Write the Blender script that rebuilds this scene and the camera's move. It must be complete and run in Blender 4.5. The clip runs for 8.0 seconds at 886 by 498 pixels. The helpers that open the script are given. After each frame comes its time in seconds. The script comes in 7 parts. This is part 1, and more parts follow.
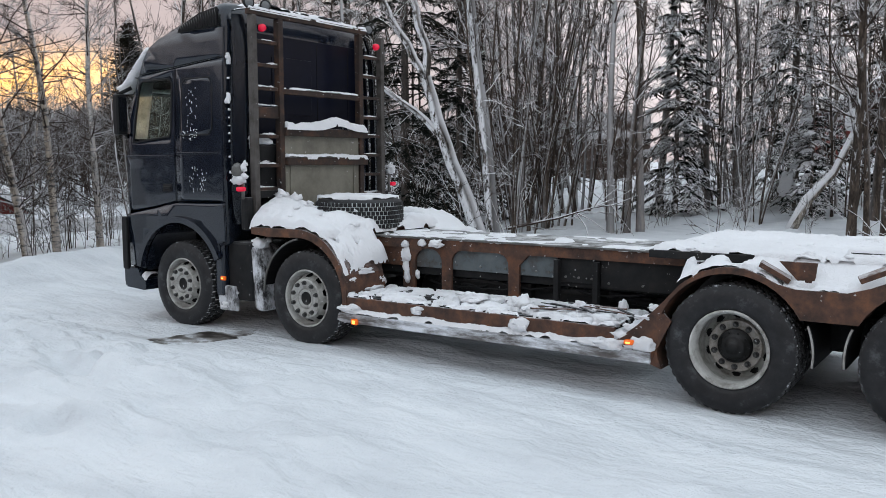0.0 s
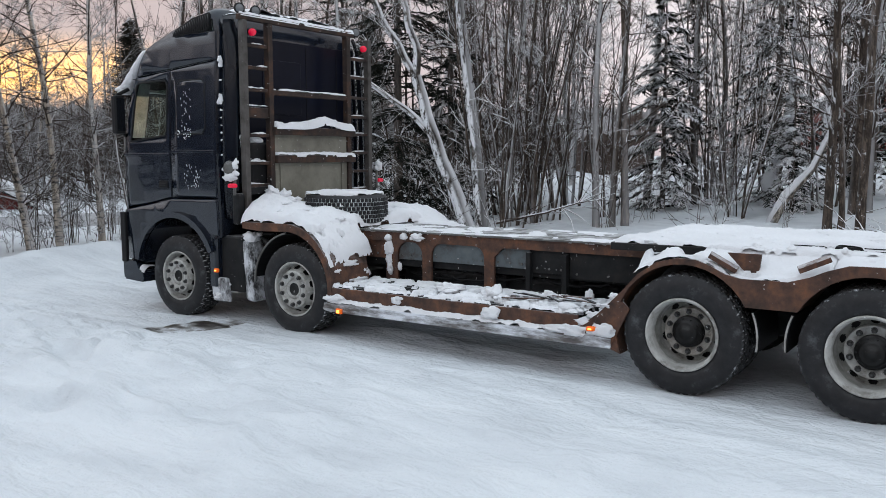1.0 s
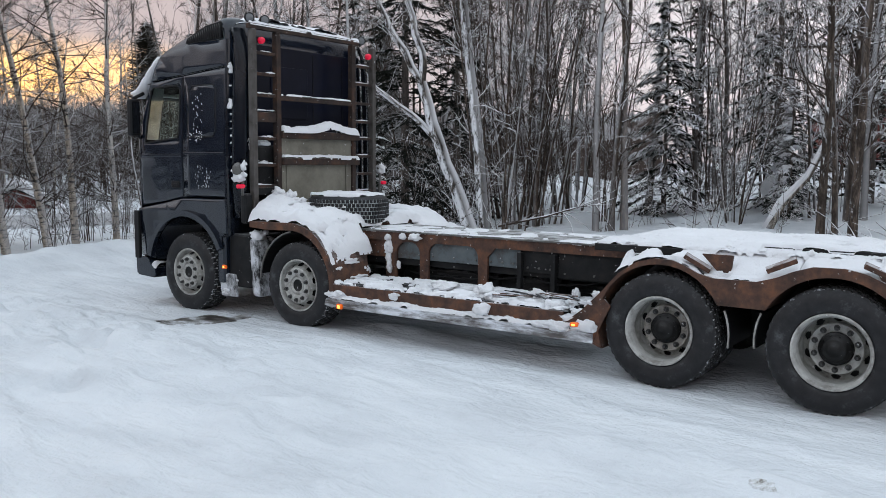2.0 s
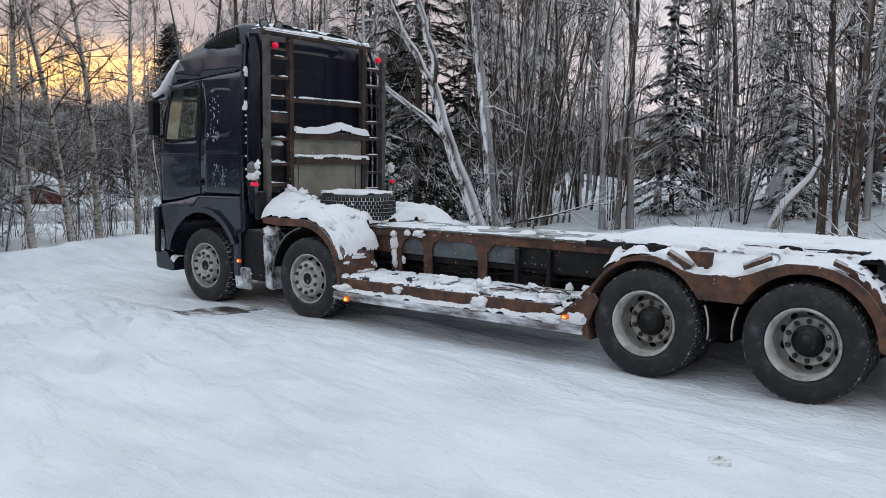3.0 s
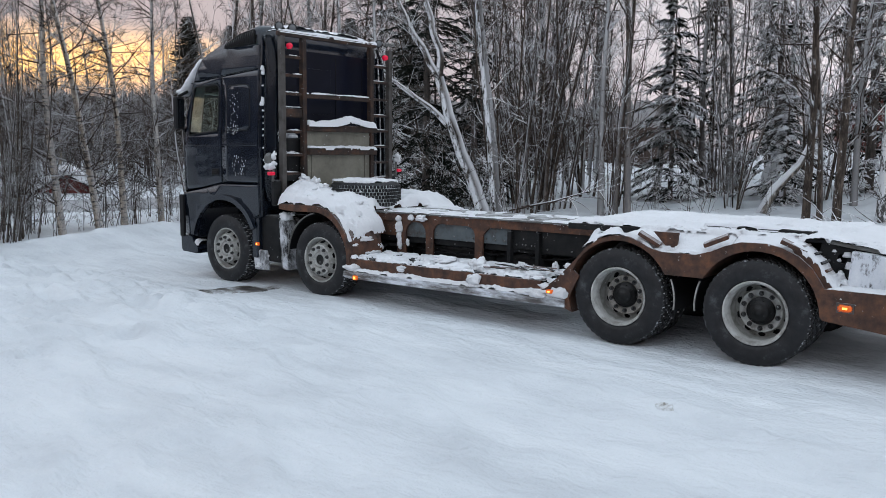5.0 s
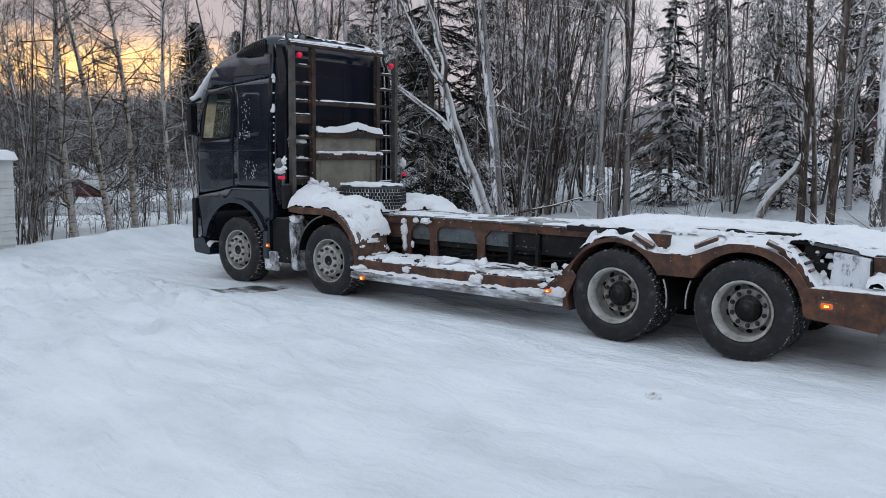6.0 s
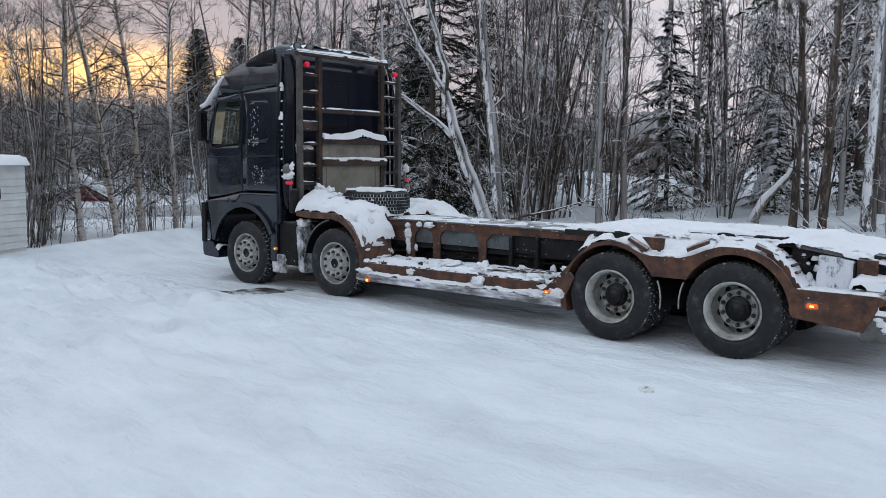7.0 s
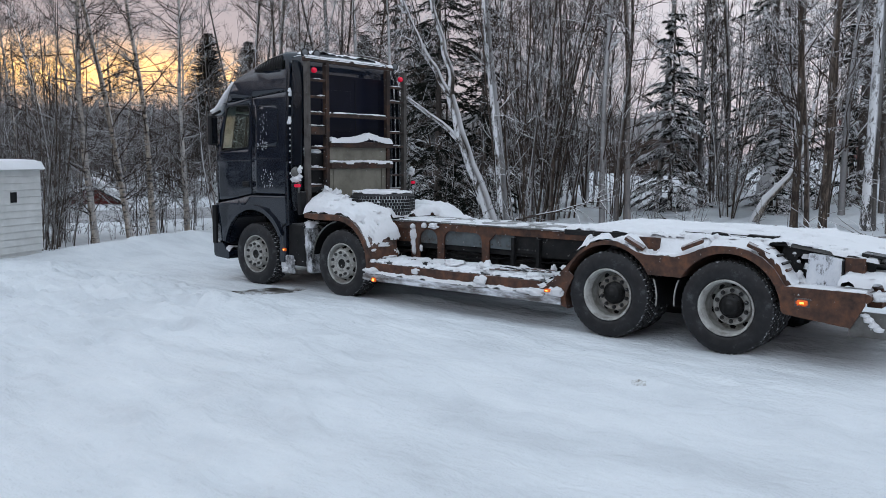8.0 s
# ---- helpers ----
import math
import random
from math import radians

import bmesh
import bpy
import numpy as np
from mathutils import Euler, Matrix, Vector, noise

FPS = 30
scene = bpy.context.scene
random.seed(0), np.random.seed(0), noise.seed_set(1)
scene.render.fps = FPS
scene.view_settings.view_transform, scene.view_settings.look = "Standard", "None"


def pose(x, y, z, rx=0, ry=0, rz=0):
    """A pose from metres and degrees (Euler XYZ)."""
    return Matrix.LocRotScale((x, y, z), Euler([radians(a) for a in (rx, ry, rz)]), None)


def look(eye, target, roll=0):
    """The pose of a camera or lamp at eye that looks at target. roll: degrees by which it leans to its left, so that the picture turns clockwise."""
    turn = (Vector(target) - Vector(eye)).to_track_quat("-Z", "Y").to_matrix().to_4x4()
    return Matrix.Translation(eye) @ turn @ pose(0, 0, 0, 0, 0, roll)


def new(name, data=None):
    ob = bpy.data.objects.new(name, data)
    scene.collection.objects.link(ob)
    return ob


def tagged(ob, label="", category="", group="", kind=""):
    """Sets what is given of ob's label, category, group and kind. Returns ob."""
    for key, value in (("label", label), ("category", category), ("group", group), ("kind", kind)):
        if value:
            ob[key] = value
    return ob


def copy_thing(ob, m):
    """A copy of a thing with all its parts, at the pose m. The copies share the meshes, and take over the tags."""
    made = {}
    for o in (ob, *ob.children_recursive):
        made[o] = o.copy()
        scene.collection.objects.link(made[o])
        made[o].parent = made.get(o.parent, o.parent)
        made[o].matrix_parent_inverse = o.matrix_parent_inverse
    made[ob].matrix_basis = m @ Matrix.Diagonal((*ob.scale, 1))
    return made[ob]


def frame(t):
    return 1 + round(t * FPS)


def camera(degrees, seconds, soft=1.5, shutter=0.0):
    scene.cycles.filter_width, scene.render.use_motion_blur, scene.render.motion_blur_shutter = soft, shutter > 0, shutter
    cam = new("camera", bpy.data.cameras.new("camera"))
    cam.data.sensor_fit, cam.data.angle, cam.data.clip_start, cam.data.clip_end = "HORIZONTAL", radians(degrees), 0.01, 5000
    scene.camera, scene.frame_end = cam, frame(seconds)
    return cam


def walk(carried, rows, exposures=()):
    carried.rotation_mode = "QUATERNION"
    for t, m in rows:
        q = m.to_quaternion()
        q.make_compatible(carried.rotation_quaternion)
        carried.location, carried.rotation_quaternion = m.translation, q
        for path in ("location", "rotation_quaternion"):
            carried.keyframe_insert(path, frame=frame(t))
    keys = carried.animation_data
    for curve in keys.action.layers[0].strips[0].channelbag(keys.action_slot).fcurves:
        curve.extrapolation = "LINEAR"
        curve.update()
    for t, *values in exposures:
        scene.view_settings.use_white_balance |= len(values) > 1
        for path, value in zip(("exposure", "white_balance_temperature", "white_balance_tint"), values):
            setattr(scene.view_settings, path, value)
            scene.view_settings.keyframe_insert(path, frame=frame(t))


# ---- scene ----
cam = camera(54.3, 8.0, soft=0.62)
PATH = [
    (0, (1.85, -6.474, 1.903), (0.723, -4.835, 1.701), -0.1),
    (0.5, (2.062, -6.629, 1.932), (0.943, -4.984, 1.731), -0.2),
    (1, (2.336, -6.731, 1.935), (1.202, -5.098, 1.721), -0.2),
    (1.5, (2.532, -6.879, 1.926), (1.388, -5.252, 1.718), 0.1),
    (3, (3.185, -7.264, 1.954), (1.989, -5.674, 1.746), 0.7),
    (3.5, (3.37, -7.459, 1.958), (2.158, -5.883, 1.739), 0.6),
    (4, (3.583, -7.592, 1.964), (2.362, -6.025, 1.733), 0.5),
    (4.5, (3.767, -7.741, 1.978), (2.546, -6.175, 1.741), 0.4),
    (6, (4.207, -8.261, 2.008), (2.976, -6.701, 1.782), 0.5),
    (6.5, (4.301, -8.44, 2.012), (3.073, -6.876, 1.794), 0.6),
    (7, (4.417, -8.612, 2.024), (3.187, -7.049, 1.81), 0.6),
    (7.5, (4.598, -8.706, 2.031), (3.362, -7.149, 1.809), 0.4),
    (8, (4.677, -8.81, 2.044), (3.429, -7.261, 1.833), 0.3),
]
EXPOSURES = ((0, 0.26, 6700, 12), (1.5, 0.24, 6600, 12), (4, 0.17, 6500, 12), (6, 0.11, 6350, 12), (8, 0.08, 6300, 12))
walk(cam, [(t, look(eye, target, roll)) for t, eye, target, roll in PATH], EXPOSURES)


# ---------------------------------------------------------------- world, sun
SUN_WAY = Vector((-0.868, 0.489, 0.085)).normalized()
world = bpy.data.worlds.new("dusk")
scene.world = world
world.use_nodes = True
wn, wl = world.node_tree.nodes, world.node_tree.links
wn.clear()


def wnode(kind, **inputs):
    n = wn.new(kind)
    for key, value in inputs.items():
        n.inputs[key].default_value = value
    return n


sky = wn.new("ShaderNodeTexSky")
sky.sky_type, sky.sun_disc = "NISHITA", False
sky.sun_elevation, sky.sun_rotation = radians(3.0), math.atan2(SUN_WAY.x, SUN_WAY.y)
sky.air_density, sky.dust_density, sky.ozone_density = 1.0, 2.0, 2.0
coord = wn.new("ShaderNodeTexCoord")
# thin winter overcast: paler overhead, pink low down
sep = wn.new("ShaderNodeSeparateXYZ")
wl.new(coord.outputs["Generated"], sep.inputs[0])
up = wn.new("ShaderNodeValToRGB")
wl.new(sep.outputs["Z"], up.inputs[0])
for i, (pos, col) in enumerate(((0.0, (0.80, 0.71, 0.73, 1)), (0.07, (1.18, 1.10, 1.13, 1)), (0.35, (1.10, 1.10, 1.15, 1)), (1.0, (1.36, 1.64, 1.86, 1)))):
    e = up.color_ramp.elements[i] if i < 2 else up.color_ramp.elements.new(pos)
    e.position, e.color = pos, col
# cloud streaks
stretch = wn.new("ShaderNodeMapping")
stretch.inputs["Scale"].default_value = (2.0, 2.0, 14.0)
wl.new(coord.outputs["Generated"], stretch.inputs[0])
cloud = wnode("ShaderNodeTexNoise", Scale=2.2, Detail=6.0, Roughness=0.6)
wl.new(stretch.outputs[0], cloud.inputs["Vector"])
# afterglow round the sun, low over the horizon
dotn = wn.new("ShaderNodeVectorMath")
dotn.operation = "DOT_PRODUCT"
flat = wn.new("ShaderNodeVectorMath")
flat.operation = "MULTIPLY"
flat.inputs[1].default_value = (1, 1, 6.0)
wl.new(coord.outputs["Generated"], flat.inputs[0])
norm = wn.new("ShaderNodeVectorMath")
norm.operation = "NORMALIZE"
wl.new(flat.outputs[0], norm.inputs[0])
wl.new(norm.outputs[0], dotn.inputs[0])
aim = Vector((SUN_WAY.x, SUN_WAY.y, SUN_WAY.z * 6.0)).normalized()
dotn.inputs[1].default_value = aim
glow = wn.new("ShaderNodeMapRange")
glow.inputs["From Min"].default_value, glow.inputs["From Max"].default_value = 0.976, 1.0
wl.new(dotn.outputs["Value"], glow.inputs["Value"])
gpow = wn.new("ShaderNodeMath")
gpow.operation = "POWER"
gpow.inputs[1].default_value = 1.9
wl.new(glow.outputs[0], gpow.inputs[0])
cl = wn.new("ShaderNodeMapRange")
cl.inputs["From Min"].default_value, cl.inputs["From Max"].default_value = 0.36, 0.62
wl.new(cloud.outputs[0], cl.inputs["Value"])
cl.inputs["To Min"].default_value = 0.35
gm = wn.new("ShaderNodeMath")
gm.operation = "MULTIPLY"
wl.new(gpow.outputs[0], gm.inputs[0])
wl.new(cl.outputs[0], gm.inputs[1])
warm = wn.new("ShaderNodeMix")
warm.data_type = "RGBA"
warm.inputs["B"].default_value = (4.4, 2.45, 0.66, 1)
wl.new(gm.outputs[0], warm.inputs["Factor"])
wl.new(up.outputs[0], warm.inputs["A"])
# heavier cloud towards the sunset
wide = wn.new("ShaderNodeVectorMath")
wide.operation = "DOT_PRODUCT"
wide.inputs[1].default_value = SUN_WAY
wl.new(coord.outputs["Generated"], wide.inputs[0])
bank = wn.new("ShaderNodeMapRange")
bank.inputs["From Min"].default_value, bank.inputs["From Max"].default_value = 0.72, 0.97
bank.inputs["To Min"].default_value, bank.inputs["To Max"].default_value = 0.0, 0.72
wl.new(wide.outputs["Value"], bank.inputs["Value"])
shade = wn.new("ShaderNodeMix")
shade.data_type = "RGBA"
shade.inputs["B"].default_value = (0.50, 0.42, 0.45, 1)
wl.new(bank.outputs[0], shade.inputs["Factor"])
wl.new(up.outputs[0], shade.inputs["A"])
wl.new(shade.outputs["Result"], warm.inputs["A"])
bg1, bg2, addn, out = wn.new("ShaderNodeBackground"), wn.new("ShaderNodeBackground"), wn.new("ShaderNodeMixShader"), wn.new("ShaderNodeOutputWorld")
bg1.inputs["Strength"].default_value = 0.03
bg2.inputs["Strength"].default_value = 0.84
wl.new(sky.outputs[0], bg1.inputs["Color"])
wl.new(warm.outputs["Result"], bg2.inputs["Color"])
addn.inputs[0].default_value = 0.85
wl.new(bg1.outputs[0], addn.inputs[1])
wl.new(bg2.outputs[0], addn.inputs[2])
wl.new(addn.outputs[0], out.inputs["Surface"])
sun = new("sun", bpy.data.lights.new("sun", "SUN"))
sun.data.energy, sun.data.angle, sun.data.color = 0.5, radians(12), (1.0, 0.72, 0.48)
sun.matrix_world = look(SUN_WAY * 60, (0, 0, 0))


# ---------------------------------------------------------------- noise and mesh helpers
TABLE = np.random.RandomState(7).rand(256, 256)


def vnoise(x, y):
    x, y = np.asarray(x, float), np.asarray(y, float)
    ix, iy = np.floor(x).astype(int), np.floor(y).astype(int)
    fx, fy = x - ix, y - iy
    fx, fy = fx * fx * (3 - 2 * fx), fy * fy * (3 - 2 * fy)
    a, b = TABLE[ix % 256, iy % 256], TABLE[(ix + 1) % 256, iy % 256]
    c, d = TABLE[ix % 256, (iy + 1) % 256], TABLE[(ix + 1) % 256, (iy + 1) % 256]
    return (a * (1 - fx) + b * fx) * (1 - fy) + (c * (1 - fx) + d * fx) * fy


def fbm(x, y, octaves=4):
    total, amp, s = 0.0, 0.5, 1.0
    for k in range(octaves):
        total = total + amp * (vnoise(x * s + 17.3 * k, y * s + 9.1 * k) - 0.5)
        amp, s = amp * 0.5, s * 2.03
    return total


def step01(v, a, b):
    t = np.clip((v - a) / (b - a), 0, 1)
    return t * t * (3 - 2 * t)


def mesh_object(name, verts, faces, mats, smooth=False):
    me = bpy.data.meshes.new(name)
    me.from_pydata(verts, [], faces)
    for m in mats if isinstance(mats, (list, tuple)) else [mats]:
        me.materials.append(m)
    if smooth:
        me.shade_smooth()
    me.update()
    return new(name, me)


def part(name, bm, mats, parent=None, label="", smooth=False):
    """Links a bmesh as one mesh object under its thing."""
    me = bpy.data.meshes.new(name)
    bmesh.ops.recalc_face_normals(bm, faces=bm.faces)
    bm.to_mesh(me)
    bm.free()
    for m in mats if isinstance(mats, (list, tuple)) else [mats]:
        me.materials.append(m)
    if smooth:
        me.shade_smooth()
    ob = new(name, me)
    ob.parent = parent
    if label:
        ob["label"] = label
    return ob


def empty(name, at=(0, 0, 0), parent=None):
    ob = new(name)
    ob.empty_display_size = 0.1
    ob.location = at
    ob.parent = parent
    return ob


def box(bm, lo, hi, bevel=0.0, m=None, mat=0):
    verts = [bm.verts.new((x, y, z)) for x in (lo[0], hi[0]) for y in (lo[1], hi[1]) for z in (lo[2], hi[2])]
    faces = [bm.faces.new([verts[i] for i in f]) for f in ((0, 1, 3, 2), (4, 6, 7, 5), (0, 4, 5, 1), (2, 3, 7, 6), (0, 2, 6, 4), (1, 5, 7, 3))]
    for f in faces:
        f.material_index = mat
    if bevel:
        edges = list({e for f in faces for e in f.edges})
        made = bmesh.ops.bevel(bm, geom=edges, offset=bevel, segments=2, affect="EDGES", profile=0.5)
        verts = list({v for v in verts if v.is_valid} | {v for v in made["verts"]})
        for f in made["faces"]:
            f.material_index = mat
    if m is not None:
        bmesh.ops.transform(bm, matrix=m, verts=verts)
    return verts


def boxed(lo, hi, bevel=0.0):
    bm = bmesh.new()
    box(bm, lo, hi, bevel)
    return bm


def prism(bm, outline, y0, y1, holes=(), bevel=0.0):
    """A plate in the xz plane from y0 to y1, with holes."""
    loops = []
    for pts in (outline, *holes):
        vs = [bm.verts.new((x, y0, z)) for x, z in pts]
        loops.append([bm.edges.new((vs[i], vs[(i + 1) % len(vs)])) for i in range(len(vs))])
    made = bmesh.ops.triangle_fill(bm, edges=[e for lp in loops for e in lp], use_beauty=True, use_dissolve=False)
    faces = [g for g in made["geom"] if isinstance(g, bmesh.types.BMFace)]
    ext = bmesh.ops.extrude_face_region(bm, geom=faces)
    vs = [g for g in ext["geom"] if isinstance(g, bmesh.types.BMVert)]
    bmesh.ops.translate(bm, verts=vs, vec=(0, y1 - y0, 0))
    return bm


def tube(bm, pts, radii, sides=8, mat=0, cap=True):
    pts = [Vector(p) for p in pts]
    if not isinstance(radii, (list, tuple)):
        radii = [radii] * len(pts)
    rings = []
    for i, p in enumerate(pts):
        d = (pts[min(i + 1, len(pts) - 1)] - pts[max(i - 1, 0)]).normalized()
        a = d.orthogonal().normalized() if i == 0 else (a - d * a.dot(d)).normalized()
        b = d.cross(a)
        rings.append([bm.verts.new(p + (a * math.cos(2 * math.pi * k / sides) + b * math.sin(2 * math.pi * k / sides)) * radii[i]) for k in range(sides)])
    for r0, r1 in zip(rings, rings[1:]):
        for k in range(sides):
            f = bm.faces.new((r0[k], r0[(k + 1) % sides], r1[(k + 1) % sides], r1[k]))
            f.material_index, f.smooth = mat, True
    if cap:
        for r in (rings[0][::-1], rings[-1]):
            bm.faces.new(r).material_index = mat
    return bm


def lathe(bm, profile, seg=48, mat=0, skip=None, smooth=True):
    """Turns (radius, y) pairs round the y axis; skip(ring, k) leaves a face out."""
    rings = []
    for r, y in profile:
        if r < 1e-4:
            rings.append([bm.verts.new((0, y, 0))] * seg)
        else:
            rings.append([bm.verts.new((r * math.cos(2 * math.pi * k / seg), y, r * math.sin(2 * math.pi * k / seg))) for k in range(seg)])
    for i, (r0, r1) in enumerate(zip(rings, rings[1:])):
        for k in range(seg):
            if skip and skip(i, k):
                continue
            vs = [r0[k], r0[(k + 1) % seg], r1[(k + 1) % seg], r1[k]]
            vs = list(dict.fromkeys(vs))
            f = bm.faces.new(vs)
            f.material_index, f.smooth = mat, smooth
    return bm


def lump(bm, at, size, seed=0, rough=0.35, sub=2, mat=0):
    made = bmesh.ops.create_icosphere(bm, subdivisions=sub, radius=1.0)
    for v in made["verts"]:
        p = v.co.copy()
        n = noise.noise(p * 1.6 + Vector((seed * 7.1, seed * 3.3, 0))) + 0.7 * noise.noise(p * 3.4 + Vector((0, seed * 5.7, 3))) + 0.4 * noise.noise(p * 7.5 + Vector((seed, 0, 3)))
        v.co = p * (1 + rough * n)
        if v.co.z < -0.4:
            v.co.z = -0.4 + (v.co.z + 0.4) * 0.3
        v.co = Vector((v.co.x * size[0] + at[0], v.co.y * size[1] + at[1], v.co.z * size[2] + at[2]))
        for f in v.link_faces:
            f.smooth, f.material_index = True, mat


# ---------------------------------------------------------------- materials
def material(name, base=(0.5, 0.5, 0.5), rough=0.6, metal=0.0, **extra):
    m = bpy.data.materials.new(name)
    m.use_nodes = True
    nt = m.node_tree
    b = nt.nodes["Principled BSDF"]
    b.inputs["Base Color"].default_value = (*base, 1)
    b.inputs["Roughness"].default_value = rough
    b.inputs["Metallic"].default_value = metal
    for key, value in extra.items():
        b.inputs[key.replace("_", " ")].default_value = value
    return m, nt, b


def noise_node(nt, scale, detail=5.0, rough=0.6, space="Object", stretch=None):
    tc = nt.nodes.new("ShaderNodeTexCoord")
    n = nt.nodes.new("ShaderNodeTexNoise")
    n.inputs["Scale"].default_value, n.inputs["Detail"].default_value, n.inputs["Roughness"].default_value = scale, detail, rough
    src = tc.outputs[space]
    if stretch:
        mp = nt.nodes.new("ShaderNodeMapping")
        mp.inputs["Scale"].default_value = stretch
        nt.links.new(src, mp.inputs[0])
        src = mp.outputs[0]
    nt.links.new(src, n.inputs["Vector"])
    return n.outputs[0]


def ramp(nt, src, stops):
    r = nt.nodes.new("ShaderNodeValToRGB")
    for i, (pos, col) in enumerate(stops):
        e = r.color_ramp.elements[i] if i < 2 else r.color_ramp.elements.new(pos)
        e.position, e.color = pos, (*col, 1) if len(col) == 3 else col
    nt.links.new(src, r.inputs[0])
    return r.outputs[0]


def mix(nt, fac, a, b):
    n = nt.nodes.new("ShaderNodeMix")
    n.data_type = "RGBA"
    for key, v in (("Factor", fac), ("A", a), ("B", b)):
        if isinstance(v, (int, float)):
            n.inputs[key].default_value = v
        elif isinstance(v, tuple):
            n.inputs[key].default_value = (*v, 1)
        else:
            nt.links.new(v, n.inputs[key])
    return n.outputs["Result"]


def bump(nt, b, src, strength=0.3, distance=0.01):
    n = nt.nodes.new("ShaderNodeBump")
    n.inputs["Strength"].default_value, n.inputs["Distance"].default_value = strength, distance
    nt.links.new(src, n.inputs["Height"])
    nt.links.new(n.outputs[0], b.inputs["Normal"])


def facing(nt, way, lo, hi):
    """0 to 1 as the surface turns towards way."""
    g = nt.nodes.new("ShaderNodeNewGeometry")
    d = nt.nodes.new("ShaderNodeVectorMath")
    d.operation = "DOT_PRODUCT"
    d.inputs[1].default_value = way
    nt.links.new(g.outputs["Normal"], d.inputs[0])
    r = nt.nodes.new("ShaderNodeMapRange")
    r.inputs["From Min"].default_value, r.inputs["From Max"].default_value = lo, hi
    nt.links.new(d.outputs["Value"], r.inputs["Value"])
    return r.outputs[0]


def times(nt, a, b):
    n = nt.nodes.new("ShaderNodeMath")
    n.operation = "MULTIPLY"
    n.use_clamp = True
    for i, v in enumerate((a, b)):
        if isinstance(v, (int, float)):
            n.inputs[i].default_value = v
        else:
            nt.links.new(v, n.inputs[i])
    return n.outputs[0]


SNOW = (0.82, 0.83, 0.855)


def snow_material(name, base=SNOW, scale=9.0, dirt=0.0):
    m, nt, b = material(name, base, 0.72)
    big = noise_node(nt, 1.1, 6, 0.65)
    fine = noise_node(nt, scale * 9, 5, 0.7)
    c = ramp(nt, big, ((0.3, tuple(v * 0.90 for v in base)), (0.7, base)))
    if dirt:
        d = noise_node(nt, 3.3, 8, 0.75)
        c = mix(nt, times(nt, ramp(nt, d, ((0.56, (0, 0, 0)), (0.75, (1, 1, 1)))), dirt), c, (0.45, 0.42, 0.38))
    nt.links.new(c, b.inputs["Base Color"])
    mid = noise_node(nt, scale * 2.2, 6, 0.7)
    both = nt.nodes.new("ShaderNodeMath")
    both.operation = "ADD"
    nt.links.new(times(nt, mid, 2.2), both.inputs[0])
    nt.links.new(times(nt, fine, 0.8), both.inputs[1])
    bump(nt, b, both.outputs[0], 0.6, 0.022)
    b.inputs["Subsurface Weight"].default_value = 0.0
    return m


M_SNOW = snow_material("snow")


def ground_material():
    """Yard snow: loose white, wheel-polished grey, streaked the way the wheels go; the streaks also paint in rut
    shading.
    """
    m, nt, b = material("yard_snow", (0.76, 0.79, 0.84), 0.65)
    tc = nt.nodes.new("ShaderNodeTexCoord")

    def streak(turn, scale, size, detail, rough=0.65):
        mp = nt.nodes.new("ShaderNodeMapping")
        mp.inputs["Rotation"].default_value = (0, 0, radians(turn))
        mp.inputs["Scale"].default_value = scale
        nt.links.new(tc.outputs["Object"], mp.inputs[0])
        n = nt.nodes.new("ShaderNodeTexNoise")
        n.inputs["Scale"].default_value, n.inputs["Detail"].default_value, n.inputs["Roughness"].default_value = size, detail, rough
        nt.links.new(mp.outputs[0], n.inputs["Vector"])
        return n.outputs[0]

    lanes = streak(20, (0.45, 1.4, 1), 1.5, 5, 0.6)
    lines = streak(20, (0.16, 2.4, 1), 5.0, 6)
    blots = streak(0, (1, 1, 1), 0.9, 9, 0.7)
    crumbs = streak(0, (1, 1, 1), 26, 4, 0.7)
    # packed-snow tones, with contrast added in place of weak relief shading
    c = ramp(nt, lanes, ((0.34, (0.54, 0.565, 0.595)), (0.50, (0.61, 0.638, 0.668)), (0.66, (0.68, 0.705, 0.73))))
    c = mix(nt, times(nt, ramp(nt, blots, ((0.44, (0, 0, 0)), (0.60, (1, 1, 1)))), 0.55), c, (0.67, 0.695, 0.725))
    c = mix(nt, times(nt, ramp(nt, lines, ((0.52, (0, 0, 0)), (0.64, (1, 1, 1)))), 0.05), c, (0.52, 0.55, 0.585))
    c = mix(nt, times(nt, ramp(nt, crumbs, ((0.62, (0, 0, 0)), (0.72, (1, 1, 1)))), 0.25), c, (0.55, 0.57, 0.60))
    grit = ramp(nt, streak(0, (1, 1, 1), 9, 6, 0.8), ((0.70, (0, 0, 0)), (0.76, (1, 1, 1))))
    c = mix(nt, times(nt, grit, 0.35), c, (0.36, 0.34, 0.32))
    nt.links.new(c, b.inputs["Base Color"])
    h = nt.nodes.new("ShaderNodeMath")
    h.operation = "ADD"
    nt.links.new(times(nt, streak(20, (0.5, 1.4, 1), 6.0, 4, 0.55), 0.6), h.inputs[0])
    nt.links.new(times(nt, streak(20, (0.9, 1.1, 1), 15.0, 4, 0.6), 0.5), h.inputs[1])
    bump(nt, b, h.outputs[0], 0.8, 0.065)
    return m


M_GROUND = ground_material()


